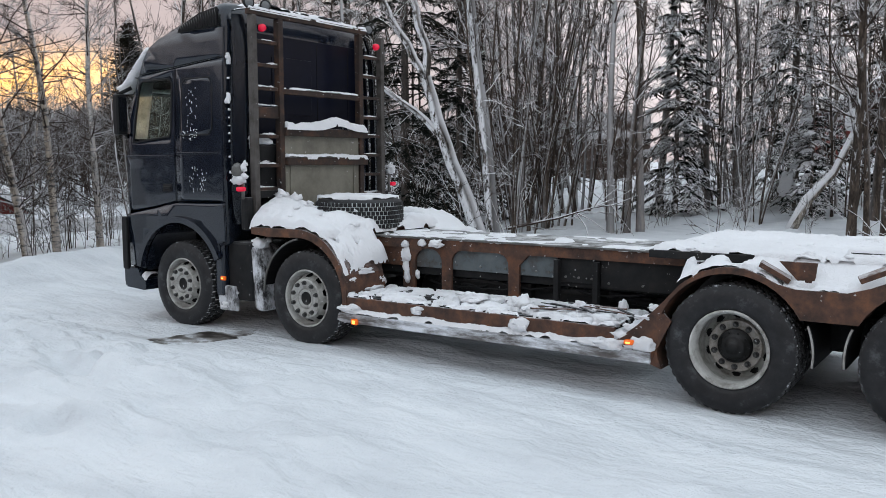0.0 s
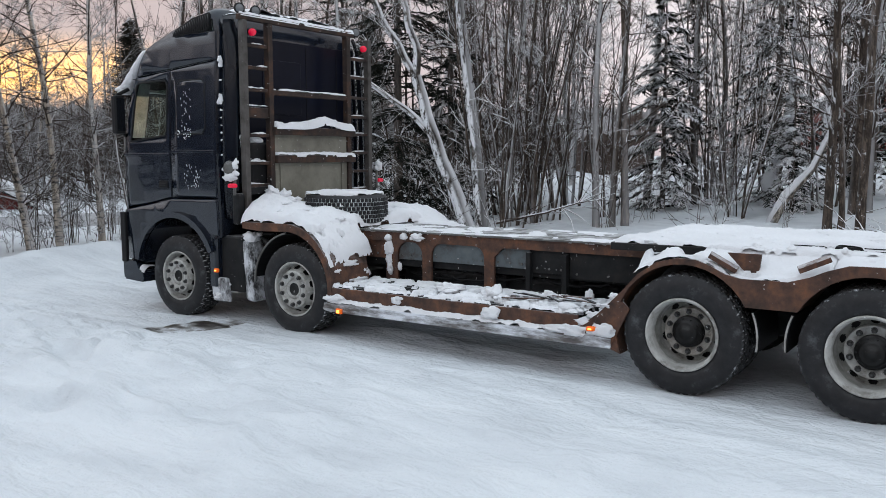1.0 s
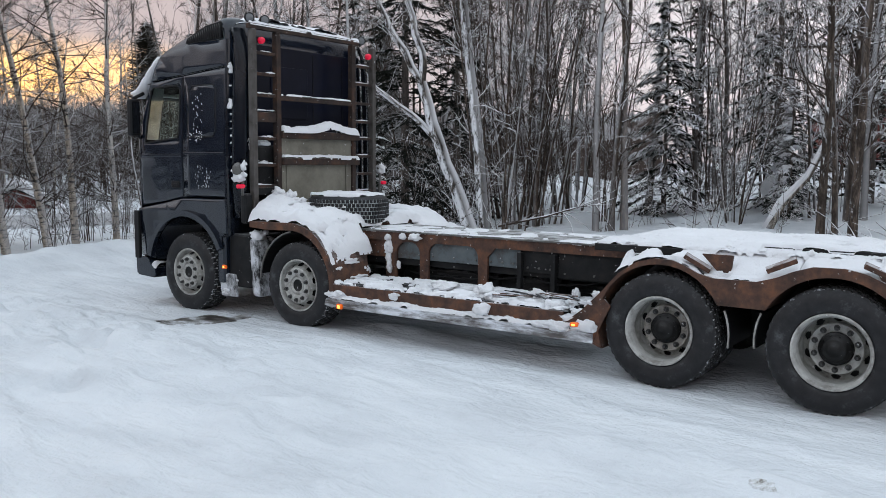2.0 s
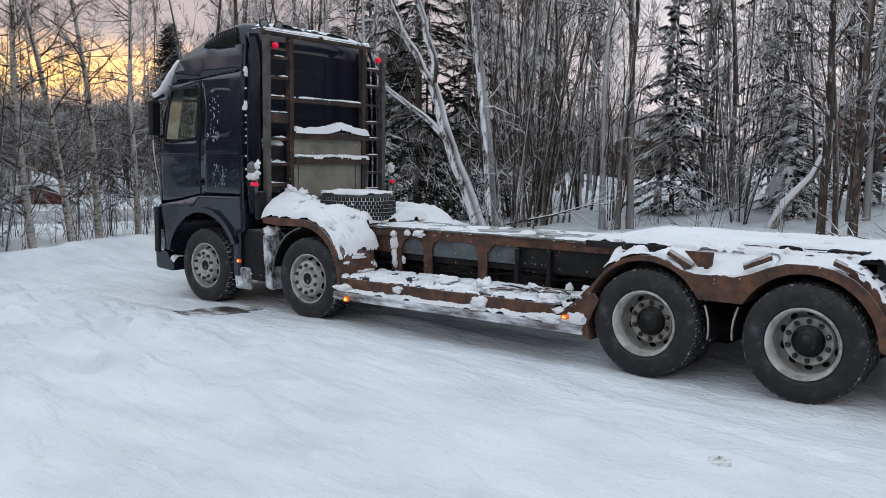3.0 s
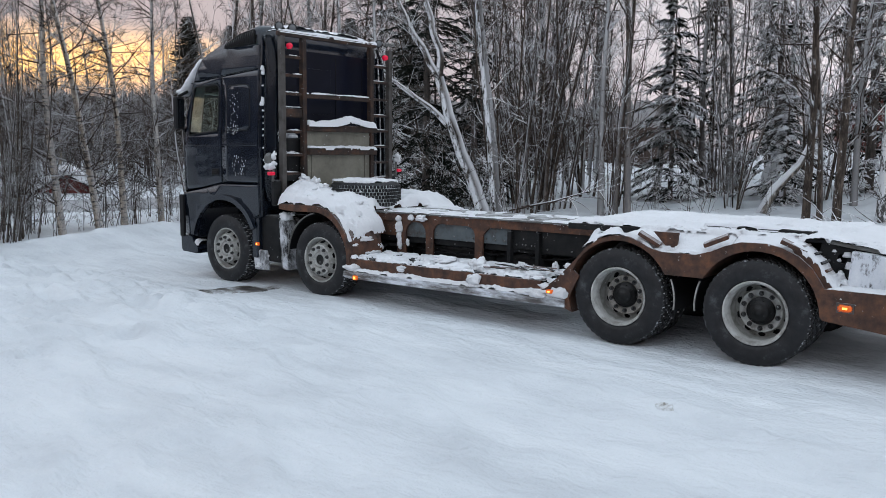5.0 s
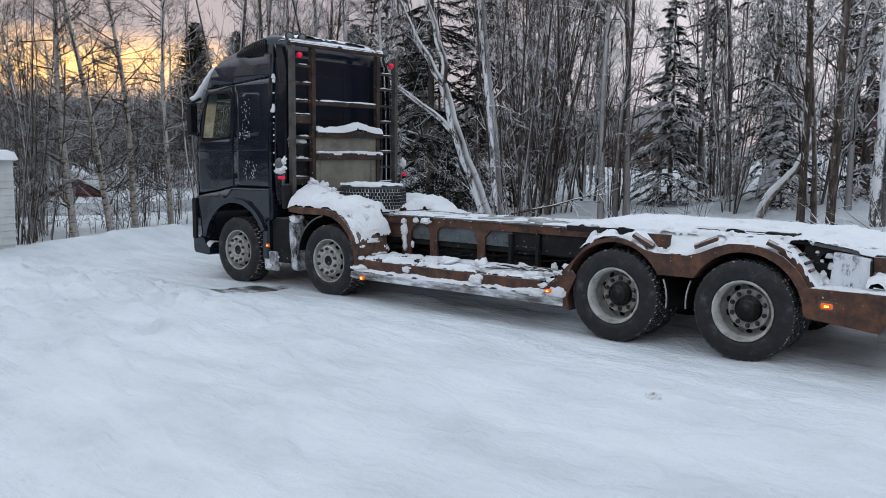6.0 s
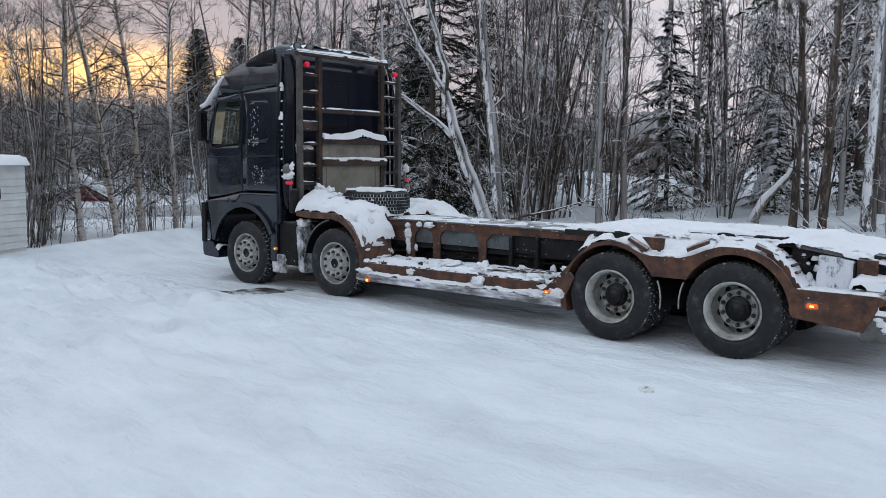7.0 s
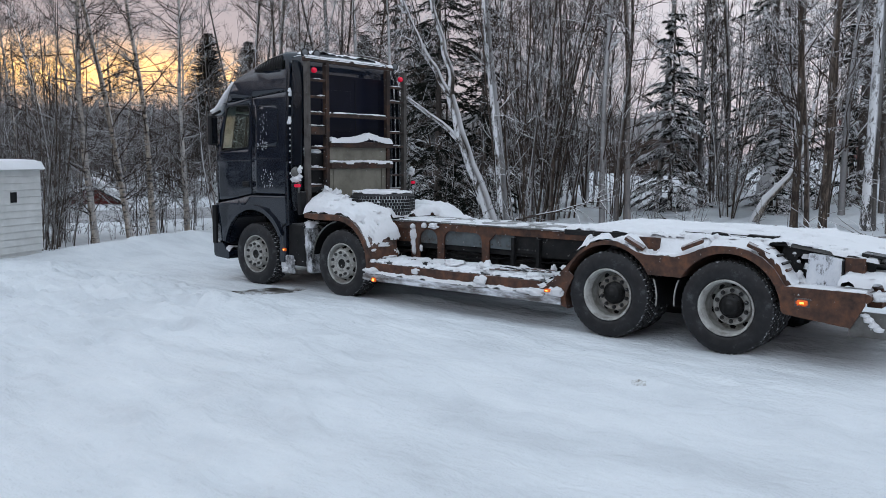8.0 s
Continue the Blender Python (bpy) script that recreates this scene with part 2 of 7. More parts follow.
def rust_material(name, base, dark, light, scale=6.0, rough=0.75, frost=0.5):
    m, nt, b = material(name, base, rough)
    b.inputs["Specular IOR Level"].default_value = 0.3
    n = noise_node(nt, scale, 8, 0.7)
    s = noise_node(nt, scale * 0.6, 6, 0.6, stretch=(1, 1, 0.25))
    c = ramp(nt, n, ((0.32, dark), (0.5, base), (0.72, light)))
    c = mix(nt, times(nt, ramp(nt, s, ((0.5, (0, 0, 0)), (0.7, (1, 1, 1)))), 0.6), c, dark)
    f = noise_node(nt, 70, 4, 0.7)
    up_ = times(nt, facing(nt, (0, 0, 1), 0.3, 0.9), ramp(nt, noise_node(nt, 5, 5, 0.7), ((0.4, (0, 0, 0)), (0.6, (1, 1, 1)))))
    c = mix(nt, times(nt, up_, frost), c, SNOW)
    speck = ramp(nt, noise_node(nt, 26, 3, 0.5), ((0.70, (0, 0, 0)), (0.74, (1, 1, 1))))
    c = mix(nt, times(nt, speck, 0.55), c, SNOW)
    nt.links.new(c, b.inputs["Base Color"])
    bump(nt, b, f, 0.25, 0.004)
    return m


M_RUST = rust_material("rusty_brown_paint", (0.092, 0.048, 0.034), (0.034, 0.023, 0.019), (0.20, 0.086, 0.044))
M_RACK = rust_material("dark_rusted_rack_steel", (0.042, 0.028, 0.023), (0.018, 0.014, 0.013), (0.105, 0.050, 0.030), 5.0)
M_POST = rust_material("grey_brown_post_steel", (0.085, 0.078, 0.073), (0.04, 0.033, 0.03), (0.125, 0.118, 0.112), 5.0)
M_STEEL = rust_material("weathered_grey_steel", (0.13, 0.13, 0.125), (0.07, 0.065, 0.06), (0.19, 0.19, 0.18), 5.0)
M_DARKSTEEL = rust_material("dark_steel", (0.011, 0.0115, 0.0125), (0.005, 0.005, 0.006), (0.024, 0.022, 0.02), 5.0, frost=0.2)
M_PANEL = rust_material("grey_beige_board", (0.20, 0.19, 0.155), (0.13, 0.12, 0.10), (0.26, 0.25, 0.21), 2.5, frost=0.2)
M_PLASTER, nt_, b_ = material("snow_plastered_steel", (0.7, 0.73, 0.78), 0.75)
smear = noise_node(nt_, 4.5, 8, 0.72, stretch=(1.6, 1, 0.8))
nt_.links.new(ramp(nt_, smear, ((0.36, (0.03, 0.03, 0.032)), (0.41, (0.30, 0.31, 0.33)), (0.46, (0.66, 0.69, 0.74)), (0.7, SNOW))), b_.inputs["Base Color"])
bump(nt_, b_, smear, 0.9, 0.03)
M_CAKED, nt_, b_ = material("half_caked_flap", (0.3, 0.3, 0.3), 0.75)
cake = noise_node(nt_, 8.0, 8, 0.72, stretch=(1, 1, 0.6))
nt_.links.new(ramp(nt_, cake, ((0.37, (0.015, 0.015, 0.016)), (0.45, (0.24, 0.245, 0.255)), (0.56, (0.62, 0.64, 0.675)))), b_.inputs["Base Color"])
bump(nt_, b_, cake, 0.8, 0.03)
M_CRUST, nt_, b_ = material("snow_crusted_steel", (0.3, 0.3, 0.3), 0.75)
crust = noise_node(nt_, 2.6, 8, 0.72, stretch=(0.5, 1, 2.4))
nt_.links.new(ramp(nt_, crust, ((0.34, (0.05, 0.042, 0.037)), (0.44, (0.12, 0.11, 0.105)), (0.52, (0.38, 0.39, 0.41)), (0.60, (0.70, 0.73, 0.78)))), b_.inputs["Base Color"])
bump(nt_, b_, crust, 0.8, 0.02)
M_BLUEGREY = rust_material("blue_grey_paint", (0.10, 0.12, 0.13), (0.062, 0.045, 0.036), (0.14, 0.155, 0.16), 4.0, frost=0.2)


def paint_material():
    m, nt, b = material("dark_blue_black_paint", (0.006, 0.008, 0.012), 0.28, 0.0)
    b.inputs["Coat Weight"].default_value, b.inputs["Coat Roughness"].default_value = 0.5, 0.04
    b.inputs["Specular IOR Level"].default_value = 0.3
    n = noise_node(nt, 1.6, 6, 0.65, stretch=(1, 1, 0.5))
    c = ramp(nt, n, ((0.35, (0.006, 0.009, 0.017)), (0.78, (0.014, 0.019, 0.029))))
    nt.links.new(c, b.inputs["Base Color"])
    r = nt.nodes.new("ShaderNodeMapRange")
    r.inputs["To Min"].default_value, r.inputs["To Max"].default_value = 0.06, 0.26
    nt.links.new(n, r.inputs["Value"])
    nt.links.new(r.outputs[0], b.inputs["Roughness"])
    salt = ramp(nt, noise_node(nt, 4.0, 8, 0.75, stretch=(1, 1, 0.6)), ((0.60, (0, 0, 0)), (0.78, (1, 1, 1))))
    nt.links.new(mix(nt, times(nt, salt, 0.12), c, (0.14, 0.15, 0.165)), b.inputs["Base Color"])
    bump(nt, b, noise_node(nt, 1.6, 1, 0.4), 0.25, 0.10)
    return m


M_PAINT = paint_material()
M_BLACK, nt_, b_ = material("black_plastic", (0.007, 0.007, 0.008), 0.55, Specular_IOR_Level=0.25)
bump(nt_, b_, noise_node(nt_, 90, 3), 0.15, 0.002)
M_GLASS = bpy.data.materials.new("window_glass")
M_GLASS.use_nodes = True
nt_ = M_GLASS.node_tree
nt_.nodes.clear()
clear_, gloss_, both_, out_ = (nt_.nodes.new("ShaderNode" + k) for k in ("BsdfTransparent", "BsdfGlossy", "MixShader", "OutputMaterial"))
clear_.inputs["Color"].default_value = (0.88, 0.92, 0.88, 1)
gloss_.inputs["Roughness"].default_value = 0.02
both_.inputs[0].default_value = 0.07
nt_.links.new(clear_.outputs[0], both_.inputs[1])
nt_.links.new(gloss_.outputs[0], both_.inputs[2])
nt_.links.new(both_.outputs[0], out_.inputs["Surface"])
M_NAVY, nt_, b_ = material("dull_navy_cab_back", (0.003, 0.004, 0.012), 0.32, Specular_IOR_Level=0.25)
nt_.links.new(ramp(nt_, noise_node(nt_, 2.2, 7, 0.65), ((0.4, (0.002, 0.003, 0.010)), (0.75, (0.006, 0.008, 0.020)))), b_.inputs["Base Color"])
M_FROST, nt_, b_ = material("frosted_glass", (0.80, 0.83, 0.84), 0.45, 0.0, Transmission_Weight=0.10, IOR=1.3)
nt_.links.new(ramp(nt_, noise_node(nt_, 3.0, 7, 0.7), ((0.4, (0.28, 0.32, 0.33)), (0.66, (0.60, 0.65, 0.67)))), b_.inputs["Base Color"])
M_DARKGLASS, nt_, b_ = material("dark_glass", (0.01, 0.012, 0.015), 0.06)


def tyre_material():
    m, nt, b = material("tyre_rubber", (0.018, 0.018, 0.019), 0.52)
    b.inputs["Specular IOR Level"].default_value = 0.35
    n = noise_node(nt, 7, 7, 0.7)
    c = ramp(nt, n, ((0.36, (0.007, 0.007, 0.008)), (0.56, (0.016, 0.016, 0.018)), (0.76, (0.085, 0.09, 0.095))))
    nt.links.new(c, b.inputs["Base Color"])
    bump(nt, b, noise_node(nt, 60, 3), 0.2, 0.004)
    return m


M_TYRE = tyre_material()
M_TREAD, nt_, b_ = material("tread_packed_with_snow", (0.3, 0.3, 0.3), 0.8)
nt_.links.new(ramp(nt_, noise_node(nt_, 16, 5, 0.7), ((0.36, (0.015, 0.015, 0.016)), (0.48, (0.25, 0.26, 0.27)), (0.56, SNOW))), b_.inputs["Base Color"])
M_BLOCK, nt_, b_ = material("scuffed_tread_blocks", (0.03, 0.03, 0.03), 0.8)
nt_.links.new(ramp(nt_, noise_node(nt_, 20, 6, 0.75), ((0.46, (0.012, 0.012, 0.013)), (0.58, (0.04, 0.042, 0.045)), (0.70, (0.45, 0.47, 0.50)))), b_.inputs["Base Color"])
M_PACKED, nt_, b_ = material("snow_packed_grooves", (0.3, 0.3, 0.3), 0.8)
nt_.links.new(ramp(nt_, noise_node(nt_, 9, 6, 0.75), ((0.34, (0.02, 0.03, 0.03)), (0.42, (0.25, 0.28, 0.28)), (0.54, (0.68, 0.72, 0.74)))), b_.inputs["Base Color"])
M_RIM = rust_material("grey_rim_paint", (0.41, 0.41, 0.39), (0.17, 0.16, 0.145), (0.54, 0.54, 0.52), 9.0, 0.5, 0.0)
# dirty disc grey, darkened further for the shade inside the rim
M_DISC = rust_material("shaded_dirty_disc", (0.28, 0.28, 0.262), (0.11, 0.103, 0.09), (0.38, 0.38, 0.36), 9.0, 0.55, 0.0)
M_FLANGE = rust_material("grey_wheel_flange", (0.40, 0.40, 0.38), (0.17, 0.16, 0.145), (0.52, 0.52, 0.50), 12.0, 0.5, 0.0)
M_GRIME = rust_material("rust_stained_flange", (0.32, 0.30, 0.27), (0.09, 0.072, 0.06), (0.44, 0.425, 0.40), 14.0, 0.6, 0.0)
M_NUT = rust_material("grimy_nut", (0.05, 0.05, 0.05), (0.02, 0.019, 0.018), (0.12, 0.12, 0.117), 40.0, 0.4, 0.0)
M_HUB = rust_material("greasy_hub", (0.007, 0.007, 0.007), (0.004, 0.004, 0.004), (0.018, 0.017, 0.016), 14.0, 0.5, 0.1)


def lamp_material(name, col, strength):
    m, nt, b = material(name, col, 0.2)
    b.inputs["Emission Color"].default_value = (*col, 1)
    b.inputs["Emission Strength"].default_value = strength
    return m


M_RED = lamp_material("red_lamp", (0.55, 0.006, 0.035), 0.40)
M_AMBER = lamp_material("amber_lamp", (0.75, 0.13, 0.01), 0.25)
M_BULB = lamp_material("amber_bulb", (1.0, 0.36, 0.05), 3.0)
M_LENS, nt_, b_ = material("lamp_lens", (0.16, 0.17, 0.18), 0.12, 0.2)


def bark_material(name, lo, hi, snow=0.8, birch=False, vary=0.5, blotch=0.75, cap=(0.0, 0.25), side=0.5, patch=0, cut=0.38, grainy=3.0, wrap=0.35, ragged=0.49):
    m, nt, b = material(name, hi, 0.85)
    b.inputs["Specular IOR Level"].default_value = 0.15
    n = noise_node(nt, 13, 8, 0.8, stretch=(1, 1, 0.22))
    c = ramp(nt, n, ((0.36, tuple(v * 0.55 for v in lo)), (0.47, lo), (0.60, hi)))
    info = nt.nodes.new("ShaderNodeObjectInfo")
    tone = nt.nodes.new("ShaderNodeMapRange")
    tone.inputs["To Min"].default_value, tone.inputs["To Max"].default_value = 0.0, vary
    nt.links.new(info.outputs["Random"], tone.inputs["Value"])
    c = mix(nt, tone.outputs[0], c, tuple(v * 0.45 for v in lo))
    if birch:
        k = noise_node(nt, 6, 4, 0.6, stretch=(0.6, 0.6, 3.5))
        blot = ramp(nt, noise_node(nt, 2.6, 6, 0.7, stretch=(1, 1, 0.7)), ((0.50, (0, 0, 0)), (0.62, (1, 1, 1))))
        c = mix(nt, times(nt, blot, blotch), c, (0.06, 0.052, 0.046))
        c = mix(nt, ramp(nt, k, ((0.53, (0, 0, 0)), (0.59, (1, 1, 1)))), c, (0.045, 0.04, 0.036))
    top = facing(nt, (0, 0, 1), *cap)
    if patch:
        top = times(nt, top, ramp(nt, noise_node(nt, patch, 4, 0.6), ((cut, (0, 0, 0)), (cut + 0.10, (1, 1, 1)))))
    c = mix(nt, times(nt, top, snow), c, SNOW)
    if side:
        s = times(nt, facing(nt, (-0.75, -0.6, 0.2), wrap, wrap + 0.35), ramp(nt, noise_node(nt, grainy, 7, 0.8, stretch=(1, 1, 0.45)), ((ragged, (0, 0, 0)), (ragged + 0.06, (1, 1, 1)))))
        c = mix(nt, times(nt, s, side), c, SNOW)
    nt.links.new(c, b.inputs["Base Color"])
    bump(nt, b, noise_node(nt, 40, 4, 0.7, stretch=(1, 1, 0.3)), 0.4, 0.01)
    return m


M_BARK = bark_material("grey_brown_bark", (0.052, 0.041, 0.034), (0.165, 0.128, 0.104), side=0.9, grainy=4.0, wrap=0.15, ragged=0.565)
M_BIRCH = bark_material("birch_bark", (0.10, 0.085, 0.072), (0.42, 0.375, 0.325), birch=True, side=0.4)
M_SNOWBIRCH = bark_material("snow_plastered_birch", (0.035, 0.03, 0.026), (0.20, 0.17, 0.145), birch=True, side=1.0, grainy=6.0, wrap=-0.05, ragged=0.45)
M_ROADBIRCH = bark_material("tan_birch_bark", (0.34, 0.285, 0.235), (0.60, 0.52, 0.43), birch=True, side=0.15, vary=0.15, blotch=0.35)
M_TWIG = bark_material("twigs", (0.06, 0.044, 0.036), (0.10, 0.076, 0.062), snow=1.0, side=0, patch=0.9, cut=0.42, cap=(-0.05, 0.15))
M_BARETWIG = bark_material("bare_twigs", (0.045, 0.033, 0.027), (0.085, 0.062, 0.050), snow=0.5, side=0, patch=0.8)
M_FARTWIG = bark_material("far_twigs", (0.06, 0.045, 0.039), (0.105, 0.080, 0.070), snow=0.3, side=0, patch=0.3)
M_NEEDLE = bark_material("spruce_needles", (0.008, 0.011, 0.008), (0.02, 0.025, 0.017), snow=0.92, side=0, patch=2.6, cut=0.40, cap=(-0.05, 0.15))
M_DARKNEEDLE = bark_material("dark_needles", (0.006, 0.008, 0.006), (0.016, 0.019, 0.013), snow=0.8, side=0, patch=3.0, cut=0.56)
M_FARNEEDLE = bark_material("far_needles", (0.016, 0.015, 0.011), (0.042, 0.036, 0.026), snow=0.25, side=0)


# ---------------------------------------------------------------- ground
ROAD = ((-30.0, -36.0), (-12.0, -30.5), (-4.0, -27.8), (3.0, -25.5), (8.0, -23.9), (14.0, -22.4), (21.0, -22.2), (30.0, -25.0), (44.0, -32.0))


def road_x(y):
    return np.interp(y, [r[0] for r in ROAD], [r[1] for r in ROAD])


def ground_height(x, y):
    """Packed yard, ploughed edges, and the rising woodland floor."""
    x, y = np.asarray(x, float), np.asarray(y, float)
    z = 0.13 * step01(-y, 0.4, 2.2) + 0.07 * step01(-y, 2.5, 7.0)
    behind = step01(y - 0.06 * x, 3.6, 6.4) * (1 - step01(-x - 0.25 * y, 8.0, 11.0))
    z = z + behind * (0.55 + 0.35 * fbm(x * 0.35, y * 0.35))
    z = z + 0.055 * np.maximum(y - 8.0, 0) * step01(x, -18, -8) * np.where(y < 45, 1, 45 / np.maximum(y, 45))
    left = step01(-x, 9.5, 12.6)
    z = z + left * 0.07 * step01(y, -3.0, 1.0) * (1 - behind)
    ridge = np.exp(-((x + 12.0 + 0.25 * y) / 0.9) ** 2) * step01(y, -1.0, 1.0) * (1 - step01(y, 4.0, 6.0))
    z = z + 0.15 * ridge * (1 + fbm(x * 1.5, y * 1.5))
    # the ground falls away behind the ploughed bank, down to the road, and climbs again beyond it
    z = z - 0.25 * step01(-x - 0.25 * y, 12.6, 14.8) + 1.1 * step01(-x, 29.0, 46.0)
    rough = 0.012 + 0.10 * behind + 0.07 * left
    z = z + rough * fbm(x * 1.7, y * 1.7, 5) * 2
    yard = (1 - behind) * (1 - left)
    swing = 0.12 + 0.10 * np.clip(-y - 0.5, 0, 4)
    along, across = x * np.cos(swing) - y * np.sin(swing), x * np.sin(swing) + y * np.cos(swing)
    calm = 1 - 0.25 * step01(-y, 2.6, 4.6)
    walked = step01(-x, 1.5, 5.0) * step01(-y, 0.5, 1.3)
    z = z + yard * (0.02 + 0.03 * calm) * fbm(along * 0.5, across * 2.0, 4) + yard * calm * 0.02 * fbm(along * 1.3, across * 5.5, 3)
    crest = 1 - np.abs(2 * (fbm(along * 0.45 + 3, across * 1.5, 3) + 0.5) - 1)
    crest2 = 1 - np.abs(2 * (fbm(along * 0.9 + 13, across * 3.2 + 5, 3) + 0.5) - 1)
    z = z + yard * calm * (0.045 * np.clip(crest, 0, 1) ** 8 + 0.03 * np.clip(crest2, 0, 1) ** 8)
    clods = step01(fbm(along * 1.3 + 7, across * 3.2 + 2, 4), 0.06, 0.17) * step01(fbm(x * 0.5 + 9, y * 0.5, 2), -0.12, 0.08)
    z = z + yard * 0.05 * (0.3 * calm + 0.7 * walked) * clods * (1 + 1.2 * fbm(x * 4.0 + 3, y * 4.0, 3))
    # loose snow thrown up in short soft ridges between wheel-polished lanes
    worn = step01(fbm(along * 0.25 + 11, across * 0.9 + 4, 2), -0.10, 0.10)
    ridges = np.clip(fbm(along * 0.75 + 21, across * 4.2, 3) - 0.01, 0, 1)
    ridges = ridges * ridges / (ridges + 0.025)
    z = z + yard * (0.25 + 0.75 * worn) * (0.22 * calm * ridges + 0.06 * np.clip(fbm(along * 2.2, across * 6.0 + 9, 3), 0, 1))
    # trodden prints and kicked-up lumps where people walk round the cab
    prints = step01(fbm(x * 2.1 + 31, y * 2.6, 2), 0.07, 0.14)
    lumps = step01(fbm(x * 3.1 + 3, y * 3.6 + 8, 2), 0.09, 0.18)
    z = z + yard * (0.15 * calm + 0.85 * walked) * (0.06 * lumps - 0.07 * prints) + yard * 0.045 * (0.3 + 0.7 * walked) * fbm(x * 6.5, y * 6.5, 3)
    churn = step01(fbm(x * 0.3 + 4, y * 0.3, 2), -0.05, 0.15)
    z = z + yard * (0.025 + 0.055 * churn * (0.5 + 0.5 * walked)) * fbm(x * 3.0, y * 3.0, 4)
    z = z * (1 - 0.8 * yard * np.exp(-((x + 5.5) ** 2 + (y + 0.4) ** 2) / 0.7))
    tracks = np.exp(-((y - 0.2) / 0.5) ** 2) + np.exp(-((y - 2.2) / 0.5) ** 2)
    z = z * (1 - 0.6 * np.clip(tracks, 0, 1) * yard)
    road = 1 - step01(np.abs(x - road_x(y)), 3.2, 4.6)
    return z * (1 - road) - 0.10 * road


def axis(lo, hi, step, far):
    mid = list(np.arange(lo, hi + step / 2, step))
    out_, s, v = [], step, hi
    while v < far:
        s *= 1.16
        v += s
        out_.append(v)
    low, s, v = [], step, lo
    while v > -far:
        s *= 1.16
        v -= s
        low.append(v)
    return np.array(low[::-1] + mid + out_)


def make_ground():
    xs, ys = axis(-16.0, 6.0, 0.055, 900), axis(-6.5, 4.5, 0.055, 900)
    X, Y = np.meshgrid(xs, ys, indexing="ij")
    Z = ground_height(X, Y)
    nx, ny = X.shape
    verts = np.stack([X.ravel(), Y.ravel(), Z.ravel()], 1)
    idx = np.arange(nx * ny).reshape(nx, ny)
    quads = np.stack([idx[:-1, :-1].ravel(), idx[1:, :-1].ravel(), idx[1:, 1:].ravel(), idx[:-1, 1:].ravel()], 1)
    me = bpy.data.meshes.new("ground")
    me.vertices.add(len(verts))
    me.vertices.foreach_set("co", verts.ravel())
    me.loops.add(quads.size)
    me.loops.foreach_set("vertex_index", quads.ravel())
    me.polygons.add(len(quads))
    me.polygons.foreach_set("loop_start", np.arange(0, quads.size, 4))
    me.polygons.foreach_set("loop_total", np.full(len(quads), 4))
    me.update(calc_edges=True)
    me.validate()
    me.materials.append(M_GROUND)
    me.shade_smooth()
    return tagged(new("ground", me), "packed and rutted white snow over a yard", "ground", kind="structure")


make_ground()


def gz(x, y):
    return float(ground_height(x, y))


def stain(name, cx, cy, rx, ry, turn, seed, mat, label):
    """A ragged thin sheet lying on the snow."""
    bm = bmesh.new()
    rings, n = 7, 40
    c, sn = math.cos(turn), math.sin(turn)
    grid = []
    for j in range(rings + 1):
        row = []
        for k in range(n):
            a = 2 * math.pi * k / n
            wob = 1 + 0.5 * noise.noise(Vector((math.cos(a) * 2.2, math.sin(a) * 2.2, seed)))
            px, py = rx * wob * j / rings * math.cos(a), ry * wob * j / rings * math.sin(a)
            x, y = cx + px * c - py * sn, cy + px * sn + py * c
            row.append(bm.verts.new((x, y, gz(x, y) + (0.012 if j < rings else -0.01))))
        grid.append(row)
    for j in range(rings):
        for k in range(n):
            if j:
                bm.faces.new((grid[j][k], grid[j][(k + 1) % n], grid[j + 1][(k + 1) % n], grid[j + 1][k])).smooth = True
            else:
                bm.faces.new((grid[0][k], grid[1][(k + 1) % n], grid[1][k])).smooth = True
    return tagged(part(name, bm, mat), label, "stain", kind="structure")


M_STAIN, nt_, b_ = material("dirty_ice", (0.2, 0.19, 0.17), 0.3)
nt_.links.new(ramp(nt_, noise_node(nt_, 3.5, 7, 0.7, stretch=(0.5, 1, 1)), ((0.46, (0.03, 0.025, 0.021)), (0.55, (0.22, 0.21, 0.20)), (0.63, (0.68, 0.71, 0.75)))), b_.inputs["Base Color"])
stain("meltwater_stain", -5.52, -0.40, 0.62, 0.27, 1.15, 3, M_STAIN, "dark dirty meltwater stain frozen into the snow")

M_GRIT, nt_, b_ = material("gritty_snow", (0.45, 0.44, 0.42), 0.7)
nt_.links.new(ramp(nt_, noise_node(nt_, 22, 6, 0.75), ((0.36, (0.20, 0.185, 0.165)), (0.50, (0.52, 0.53, 0.53)), (0.62, (0.68, 0.70, 0.73)))), b_.inputs["Base Color"])
stain("dirt_spot", 1.5, -2.23, 0.10, 0.04, -0.5, 8, M_GRIT, "small spot of dirty grit on the packed snow")


# ---------------------------------------------------------------- truck
truck = tagged(empty("truck", (0, 0, 0)), "dark blue-black eight-wheeled flatbed truck with rusty brown bed, dusted with snow", "truck")
AXLES = (-6.29, -4.34, 0.0, 1.38)
R_TYRE = 0.5


def arc(cx, cz, r, a0, a1, n):
    return [(cx + r * math.cos(radians(a0 + (a1 - a0) * i / n)), cz + r * math.sin(radians(a0 + (a1 - a0) * i / n))) for i in range(n + 1)]


